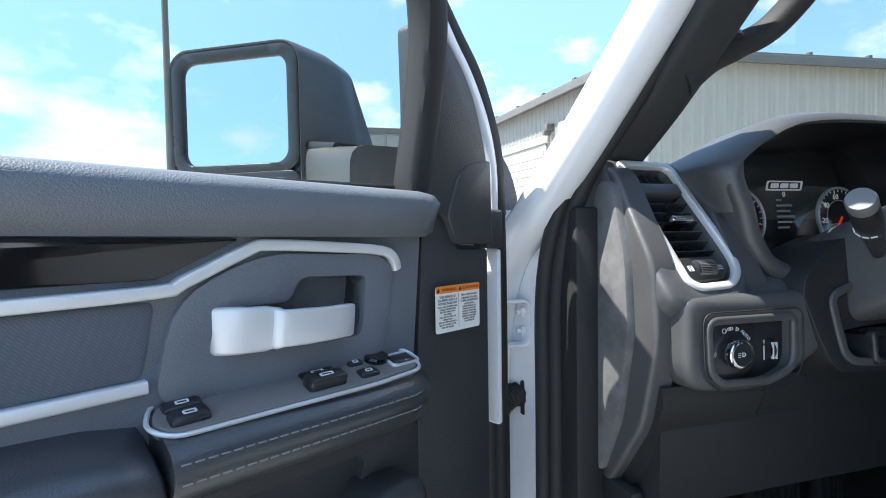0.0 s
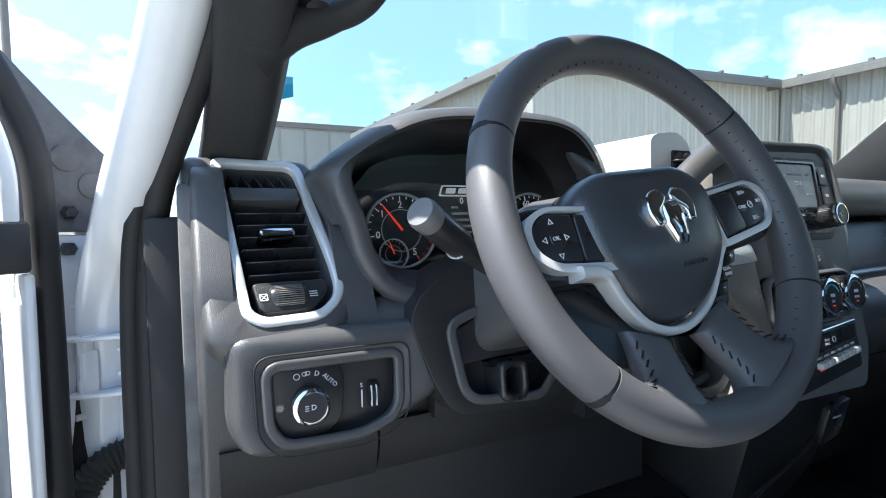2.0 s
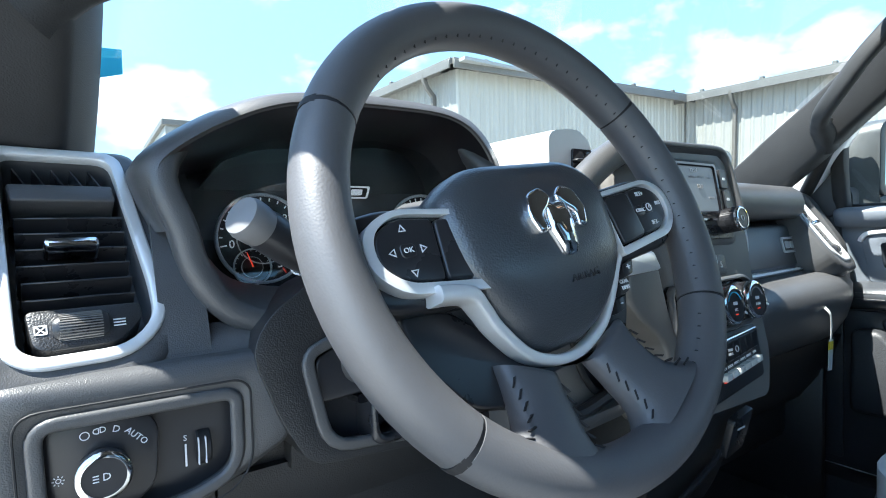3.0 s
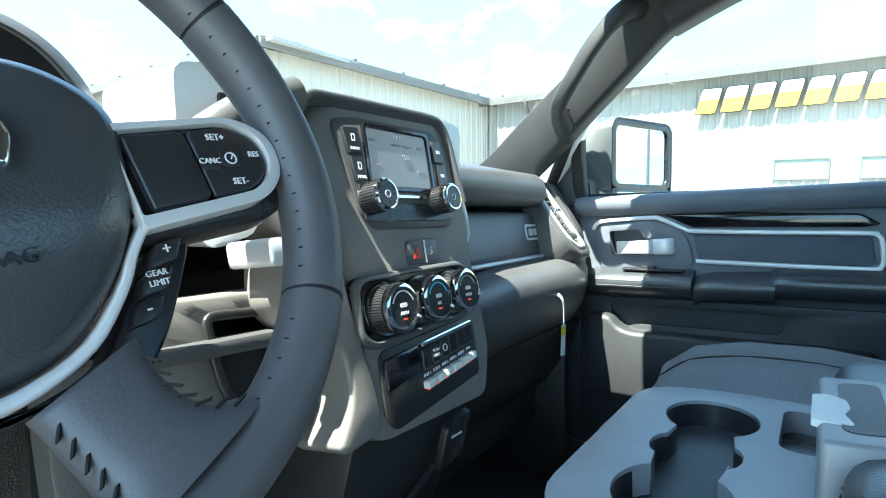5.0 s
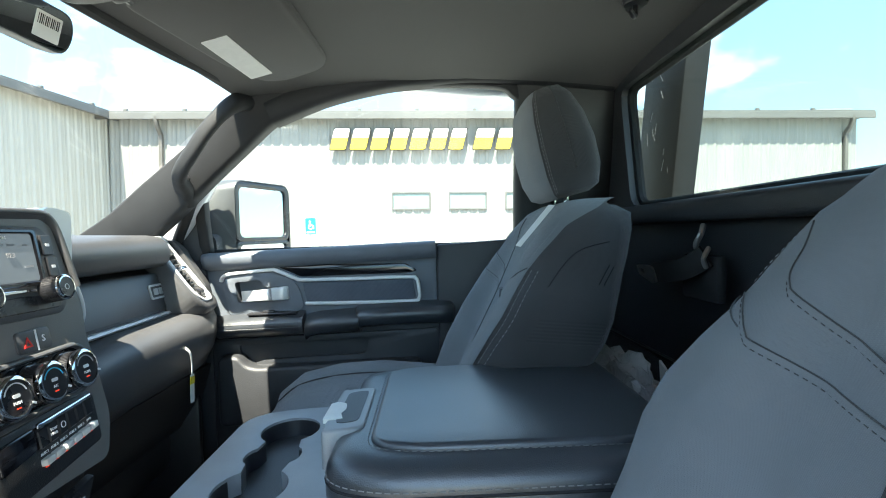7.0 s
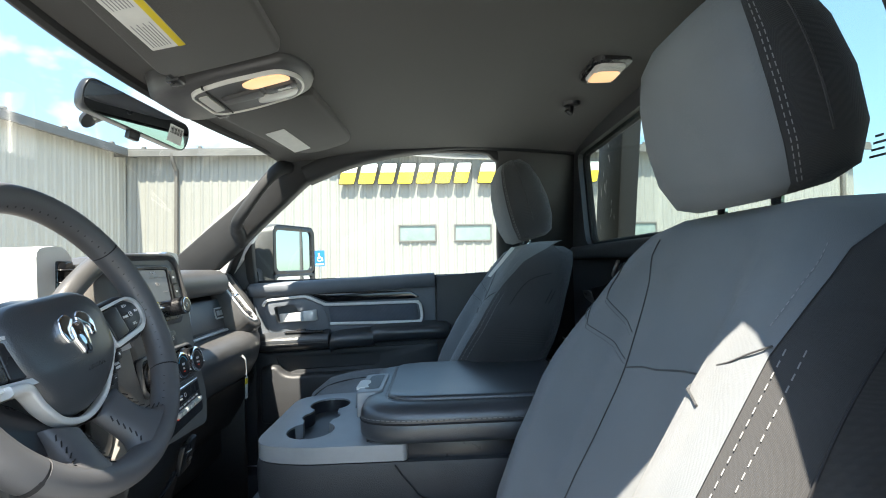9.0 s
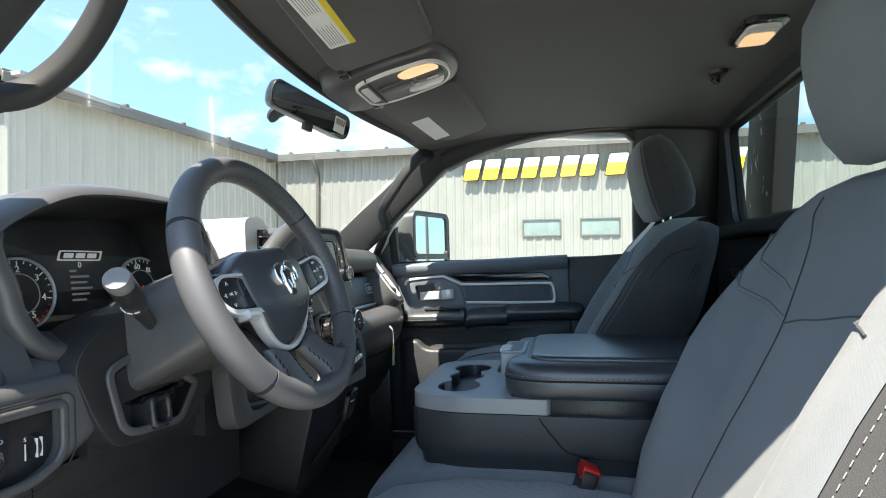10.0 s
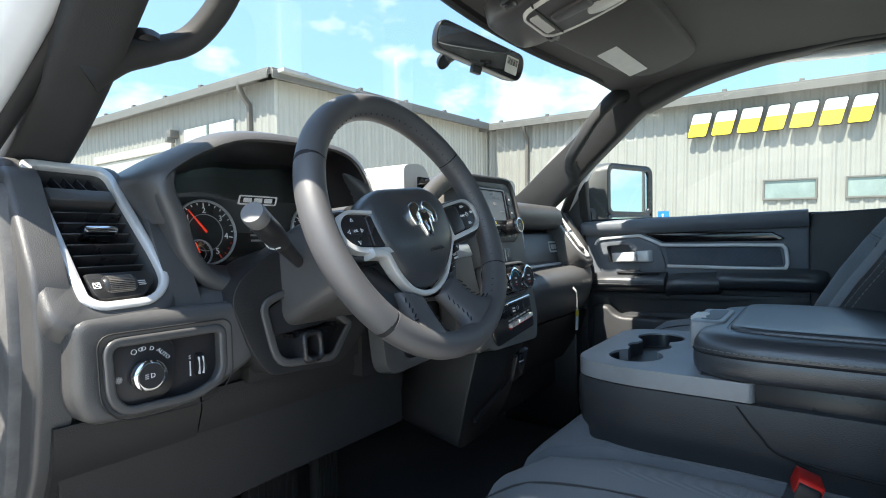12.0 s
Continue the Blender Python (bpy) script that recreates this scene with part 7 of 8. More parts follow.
        add("boot_flange", box(-0.216, -0.192, -0.085, -0.030, 1.185, 1.250, 0.008, 2), RUBBER, fl, mm=m)
        # warning label
        lb = add("warning_label", flat(rrect(0.071, 0.051, 0.003, 3, 0.017, 1.3865), 0.0145, 0.0152), PAPER, label="white and orange bilingual warning label")
        lb.location = (0, 0, 0)
        add("label_head", flat(rounded([(-0.0185, 1.404), (0.0525, 1.404), (0.0525, 1.412), (-0.0185, 1.412)], 0.002, 2), 0.0151, 0.0154), ORANGE, lb, "orange heading")
        T = m @ basis((0.017, 0.0155, 0.0025), (-1, 0, 0), (0, 0, 1))
        lines_l = ("THIS VEHICLE IS", "EQUIPPED WITH A", "POWER TAKE-OFF", "READ AND UNDERSTAND", "OPERATOR'S MANUAL", "BEFORE USING THIS", "MACHINE.", "FAILURE TO FOLLOW", "OPERATING", "INSTRUCTIONS COULD", "RESULT IN DEATH OR", "SERIOUS INJURY")
        lines_r = ("Este vehiculo esta", "equipado con una", "TOMA DE FUERZA", "IMPORTANTE:", "LEA EL MANUAL DE", "OPERAR ANTES DE", "USAR LA MAQUINA.", "OPERAR Y MANEJAR", "PUEDE OCASIONAR", "DANOS GRAVES", "O LA MUERTE")
        tx = [words("WARNING", 0.0048, T @ Matrix.Translation((-0.0150, 1.4052, 0)), 0.0001), words("ADVERTENCIA", 0.0042, T @ Matrix.Translation((0.0195, 1.4052, 0)), 0.0001)]
        for lines, xo in ((lines_l, -0.0175), (lines_r, 0.0175)):
            for k, ln in enumerate(lines):
                tx.append(words(ln, 0.0036 if k < 3 else 0.0026, T @ Matrix.Translation((xo, 1.3975 - (0.0036 * k if k < 3 else 0.0108 + 0.0028 * (k - 3)), 0)), 0.0001))
        for xo in (-0.0315, 0.0025):
            tx.append(prism([(xo - 0.0026, 1.4032), (xo + 0.0026, 1.4032), (xo, 1.4078)], 0.0002, T))
        tx.append(box(-0.0001, 0.0001, 1.362, 1.4, -0.0001, 0.0001, m=T))
        part("print", joined(*tx), INK, lb, "black print")
    return door


def tow_mirror(centre, xa, sg, x0, x1, label):
    """A tall tow mirror: deep housing swelling towards the door, main glass, convex glass below."""
    tm = empty("door_mirror", label, "mirror", "door mirrors", at=centre)
    M = basis(centre, xa, (0, 0, 1))
    w, cx = x1 - x0, (x0 + x1) / 2
    o = rrect(w, 0.264, 0.034, 6, cx, -0.012)
    rings = []
    for k, ext, z in ((0.955, 0.0, 0.010), (0.985, 0.0, 0.014), (1.0, 0.02, 0.008), (1.0, 0.30, -0.012), (1.0, 0.75, -0.050), (0.97, 1.0, -0.085), (0.86, 1.0, -0.110), (0.60, 0.9, -0.126), (0.2, 0.8, -0.132)):
        ring = []
        for x, y in o:
            side = max(0.0, sg * (x - cx) / (w / 2))
            ring.append((cx + (x - cx) * k + sg * ext * side * (0.022 + 0.075 * min(1.0, max(0.0, (0.118 - y) / 0.16))), -0.012 + (y + 0.012) * k, z))
        rings.append(ring)
    part("housing", loft(rings, caps=False), DASH, tm, "black grained mirror housing", m=M, sharp=60)
    part("back_plate", prism(rrect(w - 0.01, 0.254, 0.03, 5, cx, -0.012), 0.004, None, back=-0.004), SMOOTH, tm, m=M)
    gw = w - 0.044
    part("glass", prism(rrect(gw, 0.155, 0.020, 6, cx, 0.022), 0.007, None, back=0.004), MIRROR, tm, "main mirror glass", m=M)
    part("convex_glass", prism(rrect(gw, 0.054, 0.014, 6, cx, -0.103), 0.007, None, back=0.004), MIRROR, tm, "small lower mirror glass", m=M)
    part("bezel", plate_with_opening(rrect(w - 0.008, 0.184, 0.028, 6, cx, 0.024), rrect(gw - 0.002, 0.153, 0.020, 6, cx, 0.022), 0.013, None, 0.004, soft=0.003), SMOOTH, tm, m=M, sharp=50)
    part("bezel", plate_with_opening(rrect(w - 0.008, 0.076, 0.018, 6, cx, -0.104), rrect(gw - 0.002, 0.052, 0.014, 6, cx, -0.103), 0.013, None, 0.004, soft=0.003), SMOOTH, tm, m=M, sharp=50)
    return tm


DL = (-1.240, 0.318, 1.628)
tm1 = tow_mirror(DL, (0.857, -0.515, 0), 1, -0.096, 0.128, "tall black tow mirror on the open door")
part("foot", sweep(smooth_line([(-1.150, 0.33, 1.575), (-1.110, 0.29, 1.560), (-1.085, 0.235, 1.545), (-1.06, 0.17, 1.535), (-1.045, 0.12, 1.53)], 5), rrect(0.085, 0.095, 0.02, 3), up=(0, 0, 1)), DASH, tm1, sharp=50)
part("foot_cap", sweep([(-1.125, 0.285, 1.600), (-1.075, 0.205, 1.586)], rrect(0.055, 0.014, 0.006, 3), up=(0, 0, 1)), SMOOTH, tm1)
PR = (1.062, -0.070, 1.608)
tm2 = tow_mirror(PR, (0.936, -0.353, 0), -1, -0.155, 0.114, "tall black tow mirror beyond the closed door")
part("foot", sweep(smooth_line([(0.99, 0.03, 1.55), (0.95, 0.04, 1.535), (0.90, 0.045, 1.525), (0.855, 0.045, 1.52)], 5), rrect(0.08, 0.085, 0.02, 3), up=(0, 0, 1)), DASH, tm2, sharp=50)


build_door(M_DRIVER, True)
build_door(M_PASSENGER, False)


# ---- seats ----
# level: height, front face, thickness, half width, bolster height
BACK = [(1.06, -0.545, 0.15, 0.225, 0.020), (1.14, -0.552, 0.17, 0.238, 0.034), (1.22, -0.572, 0.18, 0.243, 0.044), (1.30, -0.604, 0.18, 0.244, 0.048), (1.38, -0.648, 0.175, 0.241, 0.044),
        (1.45, -0.694, 0.165, 0.234, 0.034), (1.51, -0.738, 0.155, 0.222, 0.022), (1.555, -0.772, 0.145, 0.204, 0.012), (1.585, -0.800, 0.13, 0.178, 0.006), (1.600, -0.828, 0.09, 0.140, 0.002), (1.605, -0.855, 0.03, 0.09, 0.0)]
FRONT_U = [-1 + k / 14 for k in range(29)]


def back_front(u, yf, bol, w):
    a = abs(u)
    swell = bol * min(1.0, max(0.0, (a - 0.42) / 0.22)) ** 1.5
    fall = 0.055 * max(0.0, (a - 0.80) / 0.20) ** 2
    return yf - bol + swell - fall


def build_seat(cx, dy, label, lift=0.0):
    seat = empty("bucket_seat", label, "seat", "front seats", at=(cx, -0.6 + dy, 1.0))
    inn = 1 if cx < 0 else -1
    levels = []
    for k in range(len(BACK) - 1):
        for f_ in (0.0, 0.5):
            levels.append(tuple(a * (1 - f_) + b * f_ for a, b in zip(BACK[k], BACK[k + 1])))
    levels.append(BACK[-1])

    def across(u, w, z=1.2):
        return cx + u * w + inn * (0.016 + 0.042 * max(0.0, 1 - abs(z - 1.405) / 0.085)) * max(0.0, u * inn) ** 2

    def at(u, z, off=0.0):
        """A point on the backrest's front face, u across it and z up."""
        k = max(i_ for i_ in range(len(BACK) - 1) if BACK[i_][0] <= z)
        f_ = (z - BACK[k][0]) / (BACK[k + 1][0] - BACK[k][0])
        yf, w, bol = (BACK[k][i_] * (1 - f_) + BACK[k + 1][i_] * f_ for i_ in (1, 3, 4))
        return (across(u, w, z), dy + back_front(u, yf, bol, w) + off, z)

    def drawn(pts, off):
        return [at(p.x, p.z, off) for p in smooth_line([(u, 0.0, z) for u, z in pts], 8)]

    def edge(z):
        """Where the grey front cover ends towards the sides."""
        return 0.875 + 0.055 * max(0.0, min(1.0, (z - 1.49) / 0.06)) + 0.068 * max(0.0, min(1.0, (z - 1.56) / 0.02))

    rings = []
    for z, yf, th, w, bol in levels:
        ring = [(across(u, w, z), dy + back_front(u, yf, bol, w) - 0.003, z) for u in FRONT_U]
        ring += [(across(u, w, z), dy + yf - bol - th + 0.05 * abs(u) ** 6, z - 0.01) for u in (1.0, 0.92, 0.75, 0.4, 0.0, -0.4, -0.75, -0.92, -1.0)]
        rings.append(ring)
    back = part("backrest", loft(rings), CLOTH_DARK, seat, "charcoal cloth backrest", sharp=60)
    cover = []
    for z, yf, th, w, bol in levels[:-1]:
        e_ = edge(z)
        cover.append([(across(u, w, z), dy + back_front(u, yf, bol, w) + 0.004 * (1 - abs(u / e_) ** 8), z) for u in [e_ * (-1 + k / 14) for k in range(29)]])
    part("front_cover", loft(cover, closed=False), CLOTH, back, "grey cloth front of the backrest", sharp=60)
    for sd in (-1, 1):
        zs = [1.10 + 0.0385 * k for k in range(11)]
        for off in (0.018, 0.050):
            part("stitching", stitches(smooth_line([at(sd * (edge(z) + off), z, -0.0024) for z in zs], 4), 0.0052, 0.0042, 0.0006, up=(0, 1, 0.4)), THREAD, back, "pale double stitching")
        part("edge_stitching", stitches(smooth_line([at(sd * (edge(z) - 0.035), z, 0.0022) for z in (1.500, 1.515, 1.53, 1.545, 1.56)], 4), 0.0035, 0.003, 0.0004, up=(0, 1, 0.4)), GREYINK, back)
        part("cross_seam", tube(drawn([(sd * u, z) for u, z in ((0.72, 1.468), (0.78, 1.473), (0.84, 1.481), (0.88, 1.487))], 0.0030), 0.0008, 6, up=(0, 1, 0.4)), CLOTH_DARK, back)
        # seams on the charcoal flank
        side_x = cx + sd * 0.2435 if sd * inn < 0 else cx + sd * 0.2595
        for ln in (((-0.879, 1.527), (-0.825, 1.511), (-0.780, 1.459), (-0.746, 1.401), (-0.720, 1.351), (-0.690, 1.28)), ((-0.878, 1.491), (-0.836, 1.419), (-0.798, 1.351), (-0.765, 1.28)), ((-0.884, 1.487), (-0.842, 1.415), (-0.804, 1.347), (-0.771, 1.276))):
            part("flank_seam", tube(smooth_line([(side_x - sd * 0.10 * max(0.0, z - 1.40) ** 1.3 * (1 if z > 1.40 else 0), y + dy + 0.03, z) for y, z in ln], 4), 0.0010, 6, up=(1, 0, 0)), BTHREAD, back)
        if sd < 0:
            continue
        # seam between the middle panel and the bolster, flaring towards the shoulder
        seam = drawn(((0.30, 1.14), (0.26, 1.22), (0.22, 1.30), (0.19, 1.36), (0.20, 1.425), (0.35, 1.50), (0.48, 1.54), (0.60, 1.576)), 0.0046)
        part("seam", tube(seam, 0.0010, 6, up=(0, 1, 0.4)), CLOTH_DARK, back)
        # double stitched yokes on the bolster
        for yoke in (((0.80, 1.548), (0.74, 1.530), (0.68, 1.506), (0.50, 1.480), (0.31, 1.462)), ((0.83, 1.492), (0.68, 1.468), (0.53, 1.452), (0.38, 1.440), (0.24, 1.432))):
            ln = drawn(yoke, 0.0046)
            part("yoke_seam", tube(ln, 0.0007, 6, up=(0, 1, 0.4)), CLOTH_DARK, back)
            part("yoke_stitching", stitches([(p[0], p[1] + 0.0022, p[2] - 0.0055) for p in ln], 0.0034, 0.003, 0.0005, up=(0, 1, 0.4)), CLOTH_DARK, back)
    arc = drawn(((0.20, 1.424), (0.05, 1.432), (-0.11, 1.436), (-0.35, 1.445), (-0.60, 1.448), (-0.74, 1.440)), 0.0046)
    part("seam", tube(arc, 0.0011, 6, up=(0, 1, 0.4)), CLOTH_DARK, back)
    # cushion
    rows = []
    for y, h, w in ((-0.235, 0.96, 0.20), (-0.226, 1.03, 0.225), (-0.240, 1.080, 0.240), (-0.285, 1.118, 0.250), (-0.36, 1.136, 0.254), (-0.46, 1.140, 0.254), (-0.60, 1.125, 0.248), (-0.70, 1.115, 0.24)):
        row = []
        for u in FRONT_U:
            a = abs(u)
            z = h + lift + 0.020 * min(1.0, max(0.0, (a - 0.45) / 0.2)) ** 1.5 - 0.075 * max(0.0, (a - 0.80) / 0.20) ** 2.4
            row.append((cx + u * w, y + dy * max(0.0, min(1.0, (-0.24 - y) / 0.3)), z))
        ye = y + dy * max(0.0, min(1.0, (-0.24 - y) / 0.3))
        row += [(cx + w * 0.97, ye, 0.93), (cx - w * 0.97, ye, 0.93)]
        rows.append(row)
    cus = part("cushion", loft(rows), CLOTH, seat, "grey cloth seat cushion", sharp=60)
    for sd in (-1, 1):
        ln = [(cx + sd * 0.55 * w, y + dy * max(0.0, min(1.0, (-0.24 - y) / 0.3)), h + lift + 0.0065) for y, h, w in ((-0.240, 1.081, 0.240), (-0.285, 1.118, 0.250), (-0.36, 1.136, 0.254), (-0.46, 1.140, 0.254), (-0.60, 1.125, 0.248))]
        part("seam", tube(smooth_line(ln, 4), 0.0018, 6), CLOTH_DARK, cus)
    part("seat_base", box(cx - 0.20, cx + 0.20, -0.72 + dy, -0.27 + dy, 0.80, 0.95, 0.02, 2), SMOOTH, seat)
    # headrest
    H = basis((cx - 0.004, -0.848 + dy, 1.614), (-1, 0, 0), (0, 0.26, 1.0))
    lv = ((0.0, 0.083, 0.041, 0.034), (0.010, 0.109, 0.057, 0.052), (0.045, 0.124, 0.066, 0.063), (0.095, 0.1275, 0.066, 0.065), (0.145, 0.123, 0.060, 0.058), (0.185, 0.111, 0.048, 0.045), (0.205, 0.093, 0.032, 0.030), (0.213, 0.057, 0.012, 0.012))

    def hpoint(t, y, w, zf, zb):
        return (w * math.copysign(abs(math.cos(t)) ** 0.55, math.cos(t)), y, (zf if math.sin(t) > 0 else zb) * math.copysign(abs(math.sin(t)) ** 0.6, math.sin(t)))
    head = part("headrest", loft([[hpoint(2 * math.pi * k / 36, *l_) for k in range(36)] for l_ in lv]), CLOTH_DARK, seat, "charcoal cloth headrest", m=H, sharp=70)
    cov = 0.14 if cx < 0 else 0.22
    ff = []
    for y, w, zf, zb in lv:
        ff.append([(p[0] * 1.006, p[1], p[2] + 0.002) for p in [hpoint(math.pi * (cov + (1 - 2 * cov) * k / 22), y, w, zf, zb) for k in range(23)]])
    part("front_cover", loft(ff, closed=False), CLOTH, head, "grey cloth front of the headrest", m=H, sharp=70)
    for e in (cov - 0.022, 1.022 - cov):
        for d_ in (0.0, 0.022):
            q = e - d_ if e < 0.5 else e + d_
            part("stitching", stitches([Vector(hpoint(math.pi * q, *l_)) * 1.008 for l_ in lv[1:7]], 0.0045, 0.003, 0.0006, up=(1, 0, 0), m=H), THREAD, head, "pale stitching")
    for sd in (-1, 1):
        pipe = [Vector(hpoint(math.pi * (0.5 - sd * 0.5), *l_)) * 1.004 for l_ in lv[2:7]]
        part("side_seam", tube(smooth_line(pipe, 4), 0.0012, 6, up=(0, 0, 1), m=H), CLOTH_DARK, head)
        part("headrest_post", tube([(cx + sd * 0.05, -0.835 + dy, 1.585), (cx + sd * 0.05, -0.838 + dy, 1.625)], 0.006, 8, up=(1, 0, 0)), CHROME, seat)
    return seat


build_seat(-0.42, -0.13, "grey cloth driver seat with pale stitching")
ps = build_seat(0.42, -0.03, "grey cloth passenger seat with pale stitching", 0.085)
part("tag", loft([[(0.212, -0.806, 1.588), (0.227, -0.799, 1.590)], [(0.198, -0.745, 1.522), (0.212, -0.739, 1.524)]], closed=False), PAPER, ps, "white paper tag")

# ---- folded centre seat: cup tray and padded lid ----
con = empty("centre_console", "black centre console with cup holders and padded lid", "console", at=(0, -0.55, 1.1))
CON0 = set(bpy.data.objects)
plan = rounded([(-0.125, -0.262), (0.135, -0.262), (0.160, -0.34), (0.160, -0.78), (-0.150, -0.78), (-0.150, -0.34)], [0.05, 0.05, 0.06, 0.02, 0.02, 0.06], 5)


def plan_ring(z, k, dy=0.0):
    return [(x * k, -0.52 + (y + 0.52) * k + dy, z) for x, y in plan]


part("body", loft([plan_ring(1.110, 0.93), plan_ring(1.150, 0.95), plan_ring(1.160, 0.980), plan_ring(1.178, 0.997), plan_ring(1.205, 1.0), plan_ring(1.225, 1.0), plan_ring(1.235, 0.99)]), DOOR_DARK, con, "black plastic console body", sharp=50)
tray_plan = rounded([(-0.122, -0.264), (0.132, -0.264), (0.156, -0.34), (0.156, -0.52), (-0.146, -0.52), (-0.146, -0.34)], [0.05, 0.05, 0.06, 0.01, 0.01, 0.06], 5)
def cup_outline(r, half):
    a = math.asin(half / r)
    left = [(-0.068 + r * math.cos(t), -0.345 + r * math.sin(t)) for t in [a + (2 * math.pi - 2 * a) * i / 26 for i in range(27)]]
    right = [(0.078 + r * math.cos(t), -0.345 + r * math.sin(t)) for t in [math.pi + a + (2 * math.pi - 2 * a) * i / 26 for i in range(27)]]
    bulge = lambda s: [(0.005 + s * 0.020 * math.cos(t), -0.345 - s * (half + 0.012 * math.sin(t))) for t in [math.pi * (i + 0.5) / 6 for i in range(6)]]
    return left + bulge(1)[::-1] + right + bulge(-1)[::-1]


well = cup_outline(0.041, 0.024)
coin = rounded([(0.040, -0.402), (0.132, -0.402), (0.132, -0.438), (0.040, -0.438)], 0.014, 4)
part("cup_tray", prism(tray_plan, 1.262, None, 0.014, 4, holes=[well, coin], back=1.236), TRAY, con, "grained tray with joined cup holders", sharp=50)
cup = part("cup_holder", loft([[(0.005 + (x - 0.005) * k, -0.345 + (y + 0.345) * k, z) for x, y in well] for k, z in ((1.0, 1.258), (0.985, 1.24), (0.96, 1.18), (0.95, 1.176))]), SMOOTH, con, "deep black cup well")
bmesh_fix = bmesh.new()
bmesh_fix.from_mesh(cup.data)
bmesh.ops.delete(bmesh_fix, geom=[f for f in bmesh_fix.faces if len(f.verts) > 4 and f.calc_center_median().z > 1.25], context="FACES")
bmesh_fix.to_mesh(cup.data)
bmesh_fix.free()
part("coin_well", prism(coin, 1.240, None, back=1.236), SMOOTH, con)
for fx, fy in ((-0.098, -0.345), (-0.045, -0.315), (0.108, -0.345), (0.055, -0.375)):
    part("rubber_finger", lathe([(0.019, 0.0), (0.019, 0.03), (0.014, 0.045), (0.006, 0.052), (0.0, 0.053)], 16, Matrix.Translation((fx, fy, 1.178))), RUBBER, cup)
part("card", box(-0.008, 0.008, -0.0006, 0.0006, 0.0, 0.055, m=Matrix.Translation((0.018, -0.366, 1.185)) @ Matrix.Rotation(radians(18), 4, "Y")), PAPER, cup, "small paper card")
part("card_band", box(-0.0082, 0.0082, -0.0011, 0.0011, 0.012, 0.036, m=Matrix.Translation((0.018, -0.366, 1.185)) @ Matrix.Rotation(radians(18), 4, "Y")), YELLOW, cup, "yellow band")
lid_plan = rounded([(-0.135, -0.440), (0.148, -0.440), (0.168, -0.50), (0.165, -0.832), (-0.155, -0.832), (-0.158, -0.50)], [0.04, 0.04, 0.05, 0.02, 0.02, 0.05], 5)
LC = (0.004, -0.64)


def lid_ring(z, k):
    return [(LC[0] + (x - LC[0]) * k, LC[1] + (y - LC[1]) * (1 - (1 - k) * 0.7), z) for x, y in lid_plan]


lid = part("lid", loft([lid_ring(1.264, 0.95), lid_ring(1.266, 0.975), lid_ring(1.273, 0.995), lid_ring(1.284, 1.0), lid_ring(1.293, 0.998), lid_ring(1.2955, 0.992), lid_ring(1.298, 0.998), lid_ring(1.307, 0.990), lid_ring(1.315, 0.962), lid_ring(1.320, 0.92), lid_ring(1.3235, 0.82), lid_ring(1.3245, 0.5), lid_ring(1.3245, 0.05)]), LEATHER, con, "padded black leatherette lid", sharp=60)
part("lid_seam", sweep([(x, y, z + 0.0005) for x, y, z in lid_ring(1.2955, 0.994)], circle(0.0018, 6), closed=True), BTHREAD, lid)
lr = lid_ring(1.3015, 0.9975)
part("stitching", stitches([*lr, lr[0]], 0.0055, 0.003, 0.0007), THREAD, lid, "pale stitching round the lid")
top = rounded([(-0.112, -0.485), (0.122, -0.485), (0.138, -0.535), (0.138, -0.812), (-0.124, -0.812), (-0.124, -0.535)], [0.03, 0.03, 0.04, 0.01, 0.01, 0.04], 5)
part("lid_pad", prism(top, 1.3300, None, 0.006, 4, back=1.315), LEATHER, lid, "raised padded centre", sharp=50)
part("stitching", stitches([(x * 1.03, LC[1] + (y - LC[1]) * 1.02, 1.3248) for x, y in [*top, top[0]]], 0.0055, 0.003, 0.0006), THREAD, lid, "pale stitching")
lt = part("latch", prism(rounded([(-0.080, -0.428), (0.048, -0.428), (0.058, -0.474), (-0.072, -0.474)], [0.006, 0.006, 0.014, 0.014], 4), 1.3275, None, 0.005, 3, back=1.285), TRAY, lid, "black lid latch", sharp=50)
part("finger_recess", prism(rounded([(-0.062, -0.440), (0.034, -0.440), (0.042, -0.466), (-0.056, -0.466)], 0.010, 4), 1.3282, None, back=1.32), DOOR_DARK, lt)
part("sticker", prism(rounded([(-0.052, -0.424), (-0.004, -0.4245), (0.001, -0.433), (-0.006, -0.444), (-0.022, -0.446), (-0.034, -0.442), (-0.050, -0.447)], 0.002, 2), 1.3290, None, back=1.324), PAPER, lt, "torn white sticker")
part("centre_seat_base", loft([[(x, y, z) for x in (-0.160, -0.150, -0.10, 0.0, 0.10, 0.150, 0.160) for z in [zt - (0.02 if abs(x) > 0.155 else 0.004 if abs(x) > 0.14 else 0.0)]] + [(0.160, y, 0.86), (-0.160, y, 0.86)] for y, zt in ((-0.188, 1.02), (-0.180, 1.06), (-0.195, 1.095), (-0.24, 1.125), (-0.32, 1.142), (-0.50, 1.145), (-0.72, 1.14))]), CLOTH, con, "grey cloth centre cushion below the console")
part("hinge_block", box(-0.135, 0.145, -0.81, -0.45, 1.20, 1.270, 0.01, 2), SMOOTH, con)
part("side_seam", tube(smooth_line([(-0.1515, -0.50, 1.232), (-0.1518, -0.525, 1.20), (-0.1518, -0.56, 1.175), (-0.1518, -0.70, 1.165), (-0.1515, -0.775, 1.165)], 4), 0.0012, 6), BTHREAD, con)
